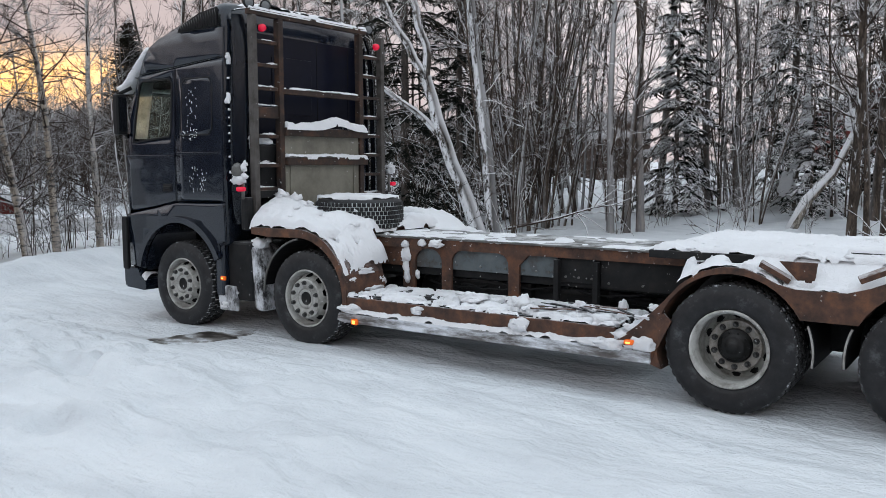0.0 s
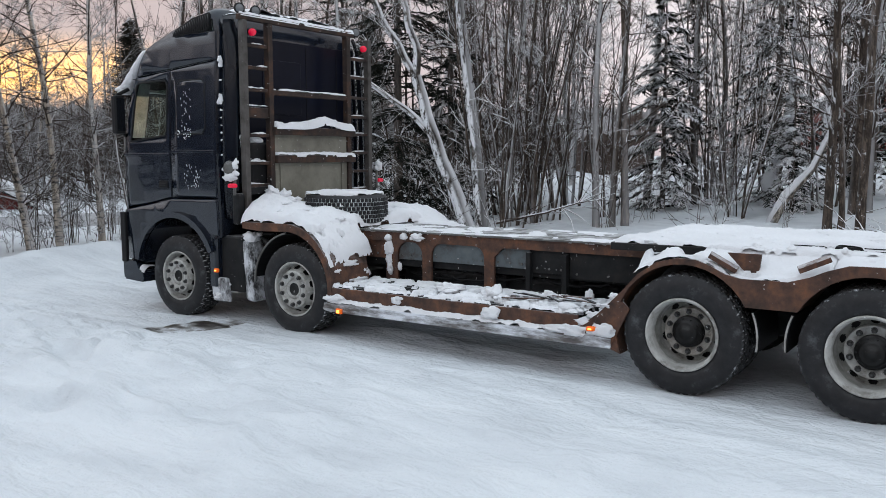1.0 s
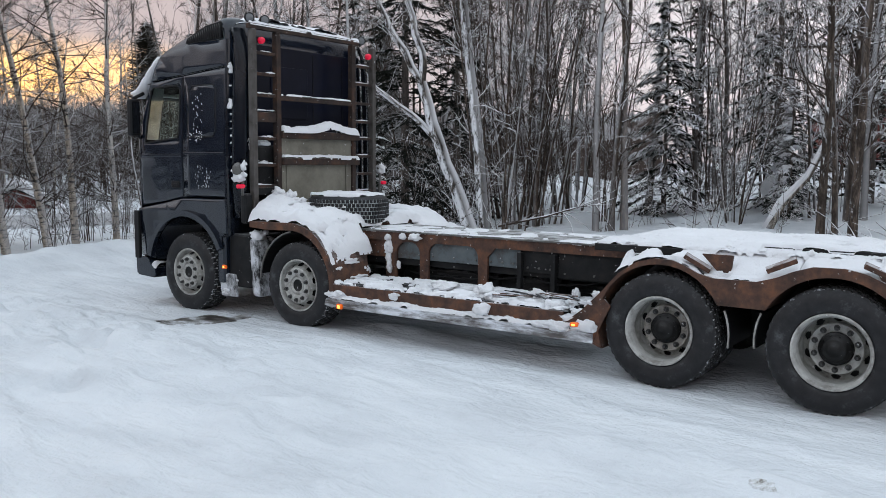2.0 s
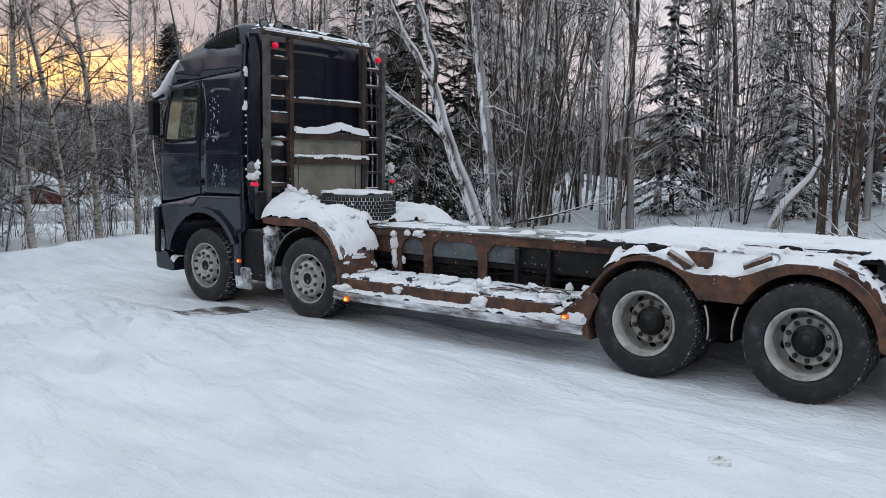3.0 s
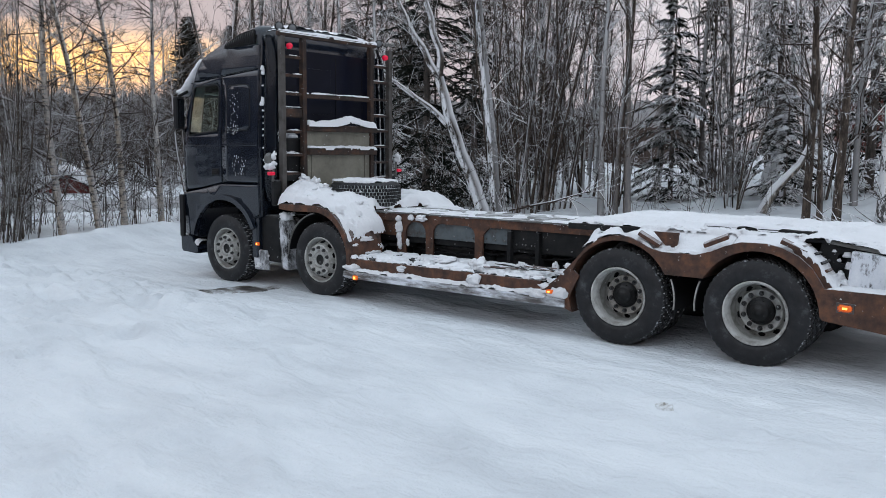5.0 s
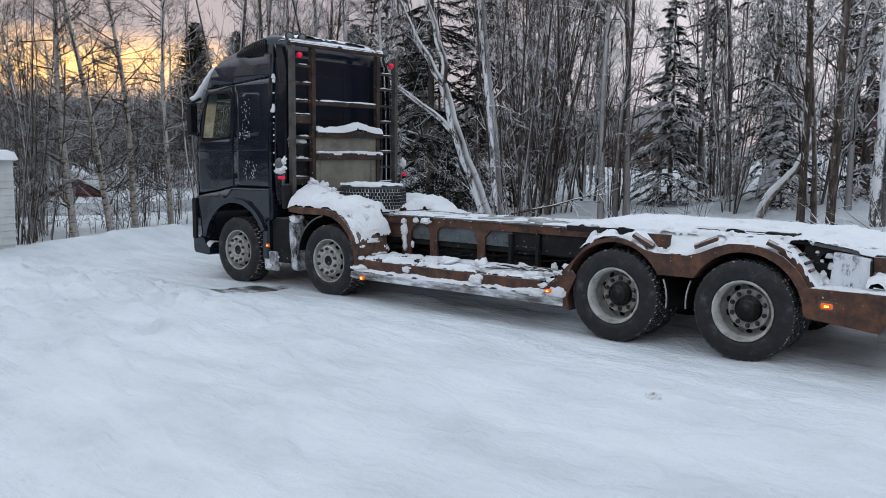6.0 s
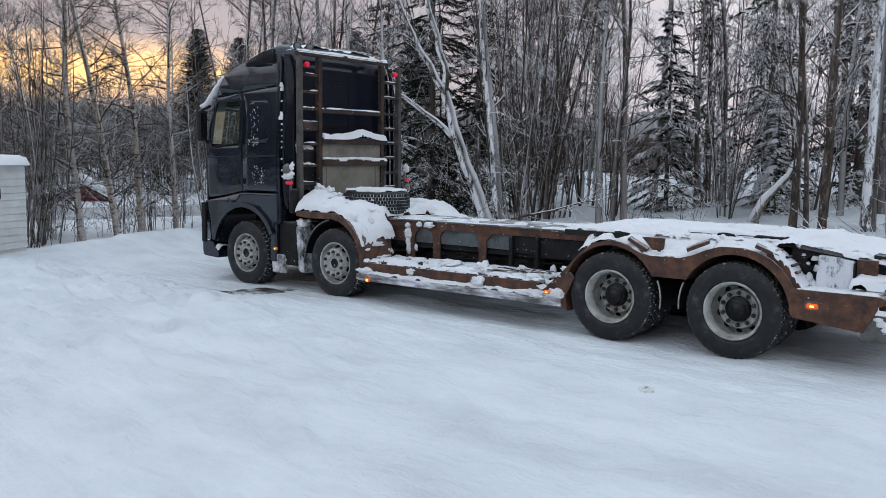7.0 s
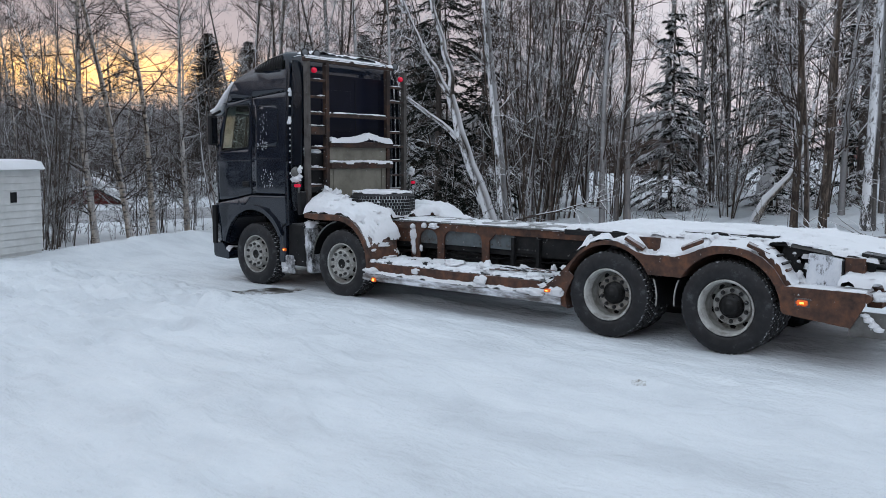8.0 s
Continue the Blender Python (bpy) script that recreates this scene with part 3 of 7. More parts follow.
# --- wheels: outer face towards -y
def tyre_bm(width=0.30, blocks=5, count=44):
    """Moulded tyre: side walls, and a tread cut into blocks."""
    bm = bmesh.new()
    w, seg = width, count * 6
    prof = [(0.295, 0.02, 0), (0.305, -0.002, 0), (0.34, -0.018, 0), (0.40, -0.024, 0), (0.455, -0.014, 0), (0.476, 0.004, 0)]
    bw = (w - 0.016) / blocks
    for j in range(blocks):
        y0 = 0.008 + j * bw
        prof += [(0.484, y0 + 0.002, 0), (0.500 if 0 < j < blocks - 1 else 0.494, y0 + 0.006, 1 + j % 2), (0.500 if 0 < j < blocks - 1 else 0.494, y0 + bw - 0.006, 1 + j % 2), (0.484, y0 + bw - 0.002, 0)]
    prof += [(0.476, w - 0.004, 0), (0.44, w + 0.014, 0), (0.34, w + 0.01, 0), (0.295, w - 0.02, 0)]
    rows_, low = [], []
    for r, y, kind in prof:
        row, cut = [], []
        for k in range(seg):
            gap = kind and (k + 3 * (kind - 1)) % 6 < 2
            rr = 0.484 if gap else r
            a = 2 * math.pi * (k + (0.35 if kind else 0)) / seg
            row.append(bm.verts.new((rr * math.cos(a), y, rr * math.sin(a))))
            cut.append(gap or (kind == 0 and r > 0.48))
        rows_.append(row)
        low.append(cut)
    for i in range(len(prof) - 1):
        for k in range(seg):
            k2 = (k + 1) % seg
            f = bm.faces.new((rows_[i][k], rows_[i][k2], rows_[i + 1][k2], rows_[i + 1][k]))
            f.material_index = 1 if low[i][k] + low[i][k2] + low[i + 1][k] + low[i + 1][k2] == 4 else 2 if i >= 5 and prof[i + 1][0] > 0.48 else 0
            f.smooth = prof[i][0] < 0.47
    return bm


def oval_holes(prof, r0, half, wide, count, seg):
    """Tells which cells of a turned disc fall into its ring of oval holes."""
    def cut(i, k):
        r = (prof[i][0] + prof[i + 1][0]) / 2
        side = (((k + 0.5) * count / seg) % 1 - 0.5) * 2 * math.pi / count * r
        return ((r - r0) / half) ** 2 + (side / wide) ** 2 < 1
    return cut


def wheel(name, rear, at, turn, flange=None):
    w = empty(name, at, truck)
    w.rotation_euler = (0, 0, turn)
    w["label"] = "road wheel with snow-packed tread on a grey steel rim"
    part("tyre", tyre_bm(), [M_TYRE, M_TREAD, M_BLOCK], w)
    bm = bmesh.new()
    if rear:
        prof = [(0.302, 0.0), (0.300, -0.010), (0.284, -0.008), (0.279, 0.014), (0.268, 0.024), (0.264, 0.12), (0.260, 0.225), (0.257, 0.240)]
        prof += [(0.253 - 0.006 * j, 0.244 - 0.0025 * j) for j in range(8)]
        prof += [(0.204, 0.220), (0.202, 0.178), (0.196, 0.172), (0.190, 0.178), (0.136, 0.180), (0.132, 0.19), (0.130, 0.26)]
        lathe(bm, prof, 160, skip=oval_holes(prof, 0.232, 0.020, 0.034, 10, 160))
    else:
        prof = [(0.302, 0.0), (0.300, -0.006), (0.286, -0.004), (0.280, 0.012), (0.272, 0.05), (0.264, 0.085), (0.259, 0.090)]
        prof += [(0.255 - 0.0055 * j, 0.086 - 0.011 * j) for j in range(7)]
        prof += [(0.214, 0.006), (0.205, -0.014), (0.196, -0.024), (0.188, -0.026), (0.180, -0.022), (0.115, -0.022), (0.108, -0.016), (0.104, 0.02)]
        lathe(bm, prof, 160, skip=oval_holes(prof, 0.238, 0.017, 0.036, 10, 160))
    for f in bm.faces:
        c = f.calc_center_median()
        r_ = math.hypot(c.x, c.z)
        f.material_index = 0 if r_ > 0.262 else 1 if r_ > 0.2045 else 2
    part("rim", bm, [M_RIM, M_DISC, flange or M_FLANGE], w)
    bm = bmesh.new()
    # near-black backing disc paints the darkness seen through the rim holes
    lathe(bm, [(0.27, 0.13 if not rear else 0.285), (0.0, 0.13 if not rear else 0.285)], 32)
    if rear:
        lathe(bm, [(0.131, 0.26), (0.128, 0.150), (0.118, 0.136), (0.100, 0.130), (0.096, 0.110), (0.076, 0.100), (0.045, 0.098), (0.04, 0.086), (0.0, 0.086)], 32)
        for k in range(10):
            a = 2 * math.pi * k / 10
            tube(bm, [(0.109 * math.cos(a), 0.14, 0.109 * math.sin(a)), (0.109 * math.cos(a), 0.120, 0.109 * math.sin(a))], 0.008, 6)
    else:
        lathe(bm, [(0.106, 0.03), (0.102, -0.012), (0.09, -0.018), (0.07, -0.006), (0.062, 0.004), (0.0, 0.006)], 32)
    for f in bm.faces:
        c = f.calc_center_median()
        f.material_index = 1 if rear or c.y > 0.05 or math.hypot(c.x, c.z) < 0.075 else 0
    part("hub", bm, [M_DISC if rear else M_FLANGE, M_HUB], w)
    y0 = 0.180 if rear else -0.022
    for k in range(10):
        a = 2 * math.pi * (k + 0.5) / 10
        bm = bmesh.new()
        p = (0.166 * math.cos(a), y0, 0.166 * math.sin(a))
        tube(bm, [p, (p[0], y0 - 0.012, p[2])], 0.024, 10)
        tube(bm, [(p[0], y0 - 0.010, p[2]), (p[0], y0 - 0.034, p[2]), (p[0], y0 - 0.04, p[2])], [0.019, 0.018, 0.011], 6)
        part("lug_nut", bm, M_NUT, w)
    return w


for ax in AXLES[:2]:
    wheel("front_wheel", False, (ax, 0.03, R_TYRE - 0.01), 0)
    wheel("front_wheel", False, (ax, 2.47, R_TYRE - 0.01), math.pi)
for ax in AXLES[2:]:
    for y, turn in ((0.0, 0), (0.34, 0), (2.5, math.pi), (2.16, math.pi)):
        if y in (0.0, 2.5):
            wheel("rear_wheel", True, (ax, y, R_TYRE - 0.01), turn, M_GRIME if ax < 1 else None)
        else:
            inner_w = empty("inner_wheel", (ax, y, R_TYRE - 0.01), truck)
            inner_w.rotation_euler = (0, 0, turn)
            part("tyre", tyre_bm(blocks=4, count=24), [M_TYRE, M_TREAD, M_BLOCK], inner_w)
            bm = bmesh.new()
            lathe(bm, [(0.3, 0.0), (0.28, 0.03), (0.26, 0.2), (0.0, 0.2)], 40)
            part("rim", bm, M_HUB, inner_w)
for ax in AXLES:
    bm = bmesh.new()
    tube(bm, [(ax, 0.12, 0.48), (ax, 2.38, 0.48)], 0.07 if ax < -1 else 0.1, 14)
    if ax > -1:
        lump(bm, (ax, 1.25, 0.48), (0.3, 0.22, 0.28), 3, 0.05)
    part("axle", bm, M_DARKSTEEL, truck)

# --- cab
# side outline of the cab body, front at -x
ARCH = arc(-6.29, 0.50, 0.70, 28, 168, 14)
CAB_LOW = [(-7.32, 0.62), (-7.34, 1.24), (-7.33, 1.62), (-7.31, 2.04)]
CAB_SIDE = CAB_LOW + [(-7.28, 2.18), (-7.20, 2.60), (-7.11, 2.88), (-7.03, 3.07), (-6.92, 3.22), (-6.76, 3.34), (-6.50, 3.44), (-6.2, 3.53), (-5.9, 3.61), (-5.62, 3.66), (-5.53, 3.61), (-5.50, 3.42), (-5.50, 2.6), (-5.50, 2.0), (-5.50, 1.0), (-5.62, 0.95)] + ARCH + [(-6.96, 0.60)]
COLS = [(0.0, 0.13), (0.02, 0.075), (0.06, 0.035), (0.14, 0.012), (0.28, 0.0)]
COLS = COLS + [(0.75, -0.03), (1.25, -0.04), (1.75, -0.03)] + [(2.5 - y, e) for y, e in COLS[::-1]]


def lean_in(y, z):
    """The cab's sides lean in towards the roof."""
    k = 0.075 * (max(0.0, z - 2.0) / 1.5) ** 1.4 + 0.02 * max(0.0, 2.0 - z) ** 2
    return y + k * (1.25 - y) / 1.25


def make_cab():
    bm = bmesh.new()
    cx, cz = -6.45, 2.0
    rows = []
    for y, e in COLS:
        row = []
        for i, (x, z) in enumerate(CAB_SIDE):
            d = Vector((cx - x, cz - z))
            if i < 20 and e:
                x += e * (1 if x < -6.9 and z < 3.1 else (0.5 if x < -6 else -0.4)) if not (x > -5.6 and z < 3.2) else -e * 0.6
                z -= e * 0.9 if z > 3.0 else 0.0
            row.append(bm.verts.new((x, lean_in(y, z), z)))
        rows.append(row)
    n = len(CAB_SIDE)
    for j in range(len(rows) - 1):
        mid_y = (COLS[j][0] + COLS[j + 1][0]) / 2
        for i in range(n):
            glass = 4 <= i <= 5 and 0.1 < mid_y < 2.4
            if glass:
                continue
            f = bm.faces.new((rows[j][i], rows[j][(i + 1) % n], rows[j + 1][(i + 1) % n], rows[j + 1][i]))
            f.smooth = True
    part("cab_body", bm, M_PAINT, truck, smooth=True)
    # windscreen
    bm = bmesh.new()
    for y0, y1 in ((0.10, 0.34),):
        vs = [bm.verts.new(p) for p in ((-7.27, y0, 2.18), (-7.28, y1, 2.18), (-7.12, y1, 2.86), (-7.11, y0, 2.86))]
        bm.faces.new(vs)
    bmesh.ops.solidify(bm, geom=bm.faces[:], thickness=0.008)
    ws = part("windscreen", bm, M_FROST, truck, "frosted edge of the windscreen")
    ws.visible_shadow = False
    bm = bmesh.new()
    bm.faces.new([bm.verts.new(p) for p in ((-7.27, 0.344, 2.18), (-7.28, 2.40, 2.18), (-7.12, 2.40, 2.86), (-7.11, 0.344, 2.86))])
    bmesh.ops.solidify(bm, geom=bm.faces[:], thickness=0.008)
    clear = part("windscreen_pane", bm, M_GLASS, truck, "clear part of the windscreen")
    clear.visible_shadow = False


make_cab()

WIN = [(-7.08, 2.13), (-6.41, 2.19), (-6.38, 2.26), (-6.37, 2.80), (-6.42, 2.85), (-6.90, 2.84), (-6.96, 2.80)]
DOOR = [(-7.24, 1.30), (-6.70, 1.38), (-6.325, 1.45), (-6.315, 2.962), (-6.99, 2.908), (-7.18, 2.34), (-7.24, 2.0)]
REAR = [(-6.312, 1.45), (-5.515, 1.46), (-5.515, 3.033), (-6.305, 2.963)]
SLEEP = [(-6.22, 2.20), (-5.73, 2.20), (-5.68, 2.26), (-5.69, 2.78), (-5.74, 2.83), (-6.14, 2.83), (-6.19, 2.78)]
TOPP = [(-6.98, 2.92), (-6.305, 2.975), (-5.515, 3.045), (-5.515, 3.37), (-6.30, 3.36), (-6.62, 3.32), (-6.80, 3.23), (-6.91, 3.09)]
LOW = [(-7.30, 0.64), (-6.98, 0.62)] + [(x, z) for x, z in arc(-6.29, 0.50, 0.715, 168, 28, 14)] + [(-5.62, 0.98), (-5.515, 1.02), (-5.515, 1.445), (-6.325, 1.435), (-6.70, 1.365), (-7.30, 1.27)]


def side_panel(name, outline, hole=None, out=0.012, near=True, label="", mat=None, thick=0.02):
    bm = bmesh.new()
    prism(bm, outline, 0.0, thick, [hole] if hole else [])
    bmesh.ops.recalc_face_normals(bm, faces=bm.faces)
    bm.normal_update()
    rim = [e for e in bm.edges if len(e.link_faces) == 2 and abs(e.verts[0].co.y) < 1e-6 and abs(e.verts[1].co.y) < 1e-6 and abs(e.link_faces[0].normal.dot(e.link_faces[1].normal)) < 0.3]
    if thick > 0.01:
        bmesh.ops.bevel(bm, geom=rim, offset=0.009, segments=2, affect="EDGES", clamp_overlap=True)
    if thick > 0.01:
        for x in np.arange(-7.3, -5.5, 0.16):
            bmesh.ops.bisect_plane(bm, geom=bm.verts[:] + bm.edges[:] + bm.faces[:], plane_co=(x, 0, 0), plane_no=(1, 0, 0))
        for z in np.arange(0.7, 3.5, 0.14):
            bmesh.ops.bisect_plane(bm, geom=bm.verts[:] + bm.edges[:] + bm.faces[:], plane_co=(0, 0, z), plane_no=(0, 0, 1))
        bm.normal_update()
        for f in bm.faces:
            f.smooth = abs(f.normal.y) > 0.8
    for v in bm.verts:
        y = v.co.y - out
        y = lean_in(0.0, v.co.z) + y + 0.05 * max(0.0, -7.0 - v.co.x) ** 2 * 6
        y += 0.005 * noise.noise(Vector((v.co.x * 2.2, 5.0, v.co.z * 2.2)))
        v.co.y = y if near else 2.5 - y
    return part(name, bm, mat or M_PAINT, truck, label)


for near in (True, False):
    door = side_panel("door", DOOR, WIN, near=near, label="dark door with a road-dirt film")
    side_panel("sleeper_side", REAR, near=near)
    side_panel("sleeper_hatch", SLEEP, out=0.020, near=near)
    side_panel("roof_side", TOPP, near=near)
    side_panel("front_fender", LOW, near=near, out=0.016)
    pane = side_panel("door_window", [(x * 1.0, z) for x, z in WIN], near=near, out=-0.004, mat=M_GLASS, thick=0.006)
    pane.visible_shadow = False
    pane.parent = door
    bm = bmesh.new()
    ring_pts = [(x, (lean_in(0.0, z) - 0.010) if near else 2.5 - lean_in(0.0, z) + 0.010, z) for x, z in WIN + WIN[:1]]
    tube(bm, ring_pts, 0.013, 6, cap=False)
    part("window_seal", bm, M_BLACK, door)
    # black tube drawn in place of the shaded groove round the hatch
    bm = bmesh.new()
    tube(bm, [(x, (lean_in(0.0, z) - 0.012) if near else 2.5 - lean_in(0.0, z) + 0.012, z) for x, z in SLEEP + SLEEP[:1]], 0.009, 5, cap=False)
    part("hatch_groove_line", bm, M_BLACK, truck)
    bm = bmesh.new()
    prism(bm, arc(-6.29, 0.50, 0.775, 168, 26, 18) + arc(-6.29, 0.50, 0.705, 26, 168, 18), -0.045 if near else 2.545, 0.01 if near else 2.49)
    part("arch_lip", bm, M_PAINT, truck)
    # crease along the side
    bm = bmesh.new()
    y = -0.014 if near else 2.498
    box(bm, (-7.22, y - 0.004, 1.955), (-6.335, y + 0.012, 1.98), 0.004)
    box(bm, (-6.30, y - 0.004, 1.985), (-5.53, y + 0.012, 2.01), 0.004)
    part("side_crease", bm, M_PAINT, truck)
    # recessed handle
    bm = bmesh.new()
    box(bm, (-6.55, y - 0.004, 1.56), (-6.38, y + 0.01, 1.65), 0.01)
    box(bm, (-6.53, y - 0.02, 1.59), (-6.40, y - 0.004, 1.62), 0.006)
    part("door_handle", bm, M_BLACK, door, "black recessed door handle")


# --- snow lying on things
def snow_sheet(name, x0, x1, y0, y1, base, thick, seed=0, step=0.03, cover=0.0, edge=0.07, label="", mat=None, grain=3.0, wobble=0.5, crumb=1.0):
    """A sheet of snow over base(x, y), uneven in depth and ragged at its rim."""
    xs, ys = np.arange(x0, x1 + step / 2, step), np.arange(y0, y1 + step / 2, step)
    X, Y = np.meshgrid(xs, ys, indexing="ij")
    B = np.vectorize(base)(X, Y).astype(float) if callable(base) else np.full(X.shape, float(base))
    n1 = fbm(X * grain + seed * 13.7, Y * grain + seed * 5.1, 4)
    n2 = fbm(X * grain * 2.2 + seed * 3.7 + 40, Y * grain * 2.2 + seed * 7.7, 3)
    rim = np.minimum(np.minimum(X - x0, x1 - X), np.minimum(Y - y0, y1 - Y)) + edge * wobble * n2 * 2.5
    soft = np.sqrt(np.clip(rim / edge, 0, 1))
    T = thick * (1 + 1.1 * n1) * soft + 0.35 * thick * n2 * soft
    T = T + crumb * (0.25 * thick + 0.006) * fbm(X * grain * 7 + seed, Y * grain * 7, 3) * soft + 0.010 * np.abs(fbm(X * 26 + seed, Y * 26, 2)) * soft
    T = np.where((n2 + 0.6 * n1 < cover - 0.25) | (rim <= 0), -0.02, T)
    Z = B + T
    ok = T > 0
    keep = ok[:-1, :-1] | ok[1:, :-1] | ok[1:, 1:] | ok[:-1, 1:]
    nx, ny = X.shape
    idx = np.arange(nx * ny).reshape(nx, ny)
    quads = np.stack([idx[:-1, :-1][keep], idx[1:, :-1][keep], idx[1:, 1:][keep], idx[:-1, 1:][keep]], 1)
    use, inv = np.unique(quads, return_inverse=True)
    pts = np.stack([X.ravel(), Y.ravel(), Z.ravel()], 1)[use]
    ob = mesh_object(name, pts.tolist(), inv.reshape(-1, 4).tolist(), mat or M_SNOW, True)
    return tagged(ob, label or "white fresh snow lying in a ragged layer on the truck", "snow", kind="stuff")


def snow_lumps(name, places, label="clods of white snow clinging to the truck"):
    """Broken clods: each a crumbled core with smaller crumbs round its foot."""
    bm = bmesh.new()
    r = random.Random(name)
    for i, (x, y, z, sx, sy, sz) in enumerate(places):
        big = max(sx, sy, sz) > 0.05
        if not big:
            lump(bm, (x, y, z), (sx, sy, sz), i + 3, 0.45, 2)
            continue
        lump(bm, (x, y, z - 0.1 * sz), (sx * 0.78, sy * 0.8, sz * 0.8), i + 3, 0.5, 3)
        for k in range(6):
            u, v, w = r.uniform(-0.85, 0.85), r.uniform(-0.7, 0.7), r.uniform(-0.45, 0.45)
            f = r.uniform(0.22, 0.5)
            lump(bm, (x + u * sx, y + v * sy, z + w * sz), (sx * f * r.uniform(0.7, 1.3), sy * f, sz * f * r.uniform(0.6, 1.1)), i * 7 + k, 0.45, 2)
    ob = part(name, bm, M_SNOW)
    return tagged(ob, label, "snow", kind="stuff")


# --- cab fittings
bm = bmesh.new()
prof = [(-7.40, 0.43), (-7.38, 0.38), (-6.96, 0.36), (-6.94, 0.44), (-6.98, 0.50), (-7.06, 0.52), (-7.08, 0.62), (-7.40, 0.62)]
prism(bm, prof, 0.0, 2.5)
for v in bm.verts:
    e = max(0.0, abs(v.co.y - 1.25) - 1.2) / 0.05
    v.co.x += 0.05 * e if v.co.x < -7.2 else 0
bmesh.ops.bevel(bm, geom=[e for e in bm.edges if e.calc_length() > 1.0], offset=0.02, segments=2, affect="EDGES")
part("bumper", bm, M_PAINT, truck, "dark bumper with snow on its step")
part("front_trim", boxed((-7.36, -0.018, 0.60), (-7.26, 0.03, 1.24), 0.012), M_BLACK, truck)
part("front_trim", boxed((-7.36, 2.47, 0.60), (-7.26, 2.518, 1.24), 0.012), M_BLACK, truck)
for near in (True, False):
    yy = (lambda v: v) if near else (lambda v: 2.5 - v)

    def span(lo, hi):
        return (lo[0], min(yy(lo[1]), yy(hi[1])), lo[2]), (hi[0], max(yy(lo[1]), yy(hi[1])), hi[2])

    # mirror: housing, glass, arms
    bm = bmesh.new()
    box(bm, *span((-7.24, -0.17, 2.22), (-7.13, -0.03, 2.70)), 0.03)
    tube(bm, [(-7.2, yy(-0.10), 2.70), (-7.13, yy(0.03), 2.78)], 0.022, 8)
    tube(bm, [(-7.2, yy(-0.10), 2.30), (-7.22, yy(0.02), 2.20)], 0.022, 8)
    mirror = part("mirror", bm, M_BLACK, truck, "black mirror housing on two arms")
    part("mirror_glass", boxed(*span((-7.132, -0.155, 2.26), (-7.126, -0.045, 2.66)), 0.0), M_DARKGLASS, mirror)
    # ribbed roof vent panel
    bm = bmesh.new()
    vent = [(-6.29, 3.35), (-6.25, 3.42), (-5.92, 3.54), (-5.64, 3.58), (-5.615, 3.38)]
    y = 0.055
    prism(bm, vent, yy(y), yy(y + 0.03))
    roof_vent = part("roof_vent", bm, M_BLACK, truck)
    for k in range(17):
        x = -6.26 + 0.039 * k
        top = 3.42 + (x + 6.25) * 0.30 if x < -5.92 else 3.53 + (x + 5.92) * 0.14
        bm = bmesh.new()
        tube(bm, [(x + 0.012, yy(y - 0.004), 3.36 + max(0, (x + 6.29) * 0.03)), (x - 0.02, yy(y + 0.0), top - 0.01)], 0.007, 5)
        part("vent_rib", bm, M_DARKSTEEL, roof_vent)
    # side deflector behind the cab
    bm = bmesh.new()
    cols = [(-5.455, 0.035), (-5.40, 0.03), (-5.34, 0.05), (-5.29, 0.10), (-5.28, 0.16)]
    rows_z = [1.22, 1.6, 2.0, 2.4, 2.8, 3.1, 3.3, 3.44, 3.50]
    grid = [[bm.verts.new((x - (0.12 * max(0, z - 3.2) / 0.3 if x > -5.42 else 0), yy(lean_in(y, z)), z)) for x, y in cols] for z in rows_z]
    for a, b in zip(grid, grid[1:]):
        for i in range(len(cols) - 1):
            bm.faces.new((a[i], a[i + 1], b[i + 1], b[i])).smooth = True
    bmesh.ops.solidify(bm, geom=bm.faces[:], thickness=0.02)
    part("side_deflector", bm, M_PAINT, truck, "dark air deflector with snow along its edge")
    # step box between the front axles
    bm = bmesh.new()
    box(bm, *span((-5.74, 0.03, 0.40), (-5.60, 0.30, 1.07)), 0.03)
    part("step_post", bm, M_PAINT, truck)
    bm = bmesh.new()
    box(bm, *span((-5.74, 0.05, 0.24), (-5.46, 0.11, 0.52)), 0.02)
    for v in bm.verts:
        v.co.x += 0.25 * max(0.0, 0.40 - v.co.z)
    part("wheel_flap", bm, M_CAKED, truck, "small mud flap caked with snow")
    part("battery_box", boxed(*span((-5.60, 0.10, 0.36), (-5.20, 0.62, 1.02)), 0.03), M_DARKSTEEL, truck)
    # snow-caked flap in front of the second wheel
    bm = bmesh.new()
    prism(bm, arc(-4.34, 0.5, 0.62, 172, 100, 10) + arc(-4.34, 0.5, 0.60, 100, 172, 10), yy(0.03), yy(0.42))
    wheel_guard = part("wheel_guard", bm, M_BLACK, truck)
    bm = bmesh.new()
    tube(bm, [(x, yy(0.02), z) for x, z in arc(-4.34, 0.5, 0.61, 178, 100, 14)], 0.011, 6)
    part("guard_edge", bm, M_STEEL, wheel_guard)
    bm = bmesh.new()
    box(bm, *span((-5.17, 0.02, 0.28), (-5.01, 0.36, 1.0)), 0.06)
    for v in bm.verts:
        v.co.x += 0.16 * max(0, 0.6 - v.co.z)
    part("mud_flap", bm, M_CAKED if near else M_STEEL, truck, "mud flap caked with grey snow")
    # lamp bracket behind the cab
    bm = bmesh.new()
    box(bm, *span((-5.27, 0.0, 1.16), (-5.18, 0.12, 1.52)), 0.025)
    part("side_bracket", bm, M_DARKSTEEL, truck)
    bm = bmesh.new()
    box(bm, *span((-5.22, -0.11, 1.585), (-5.14, -0.02, 1.635)), 0.018)
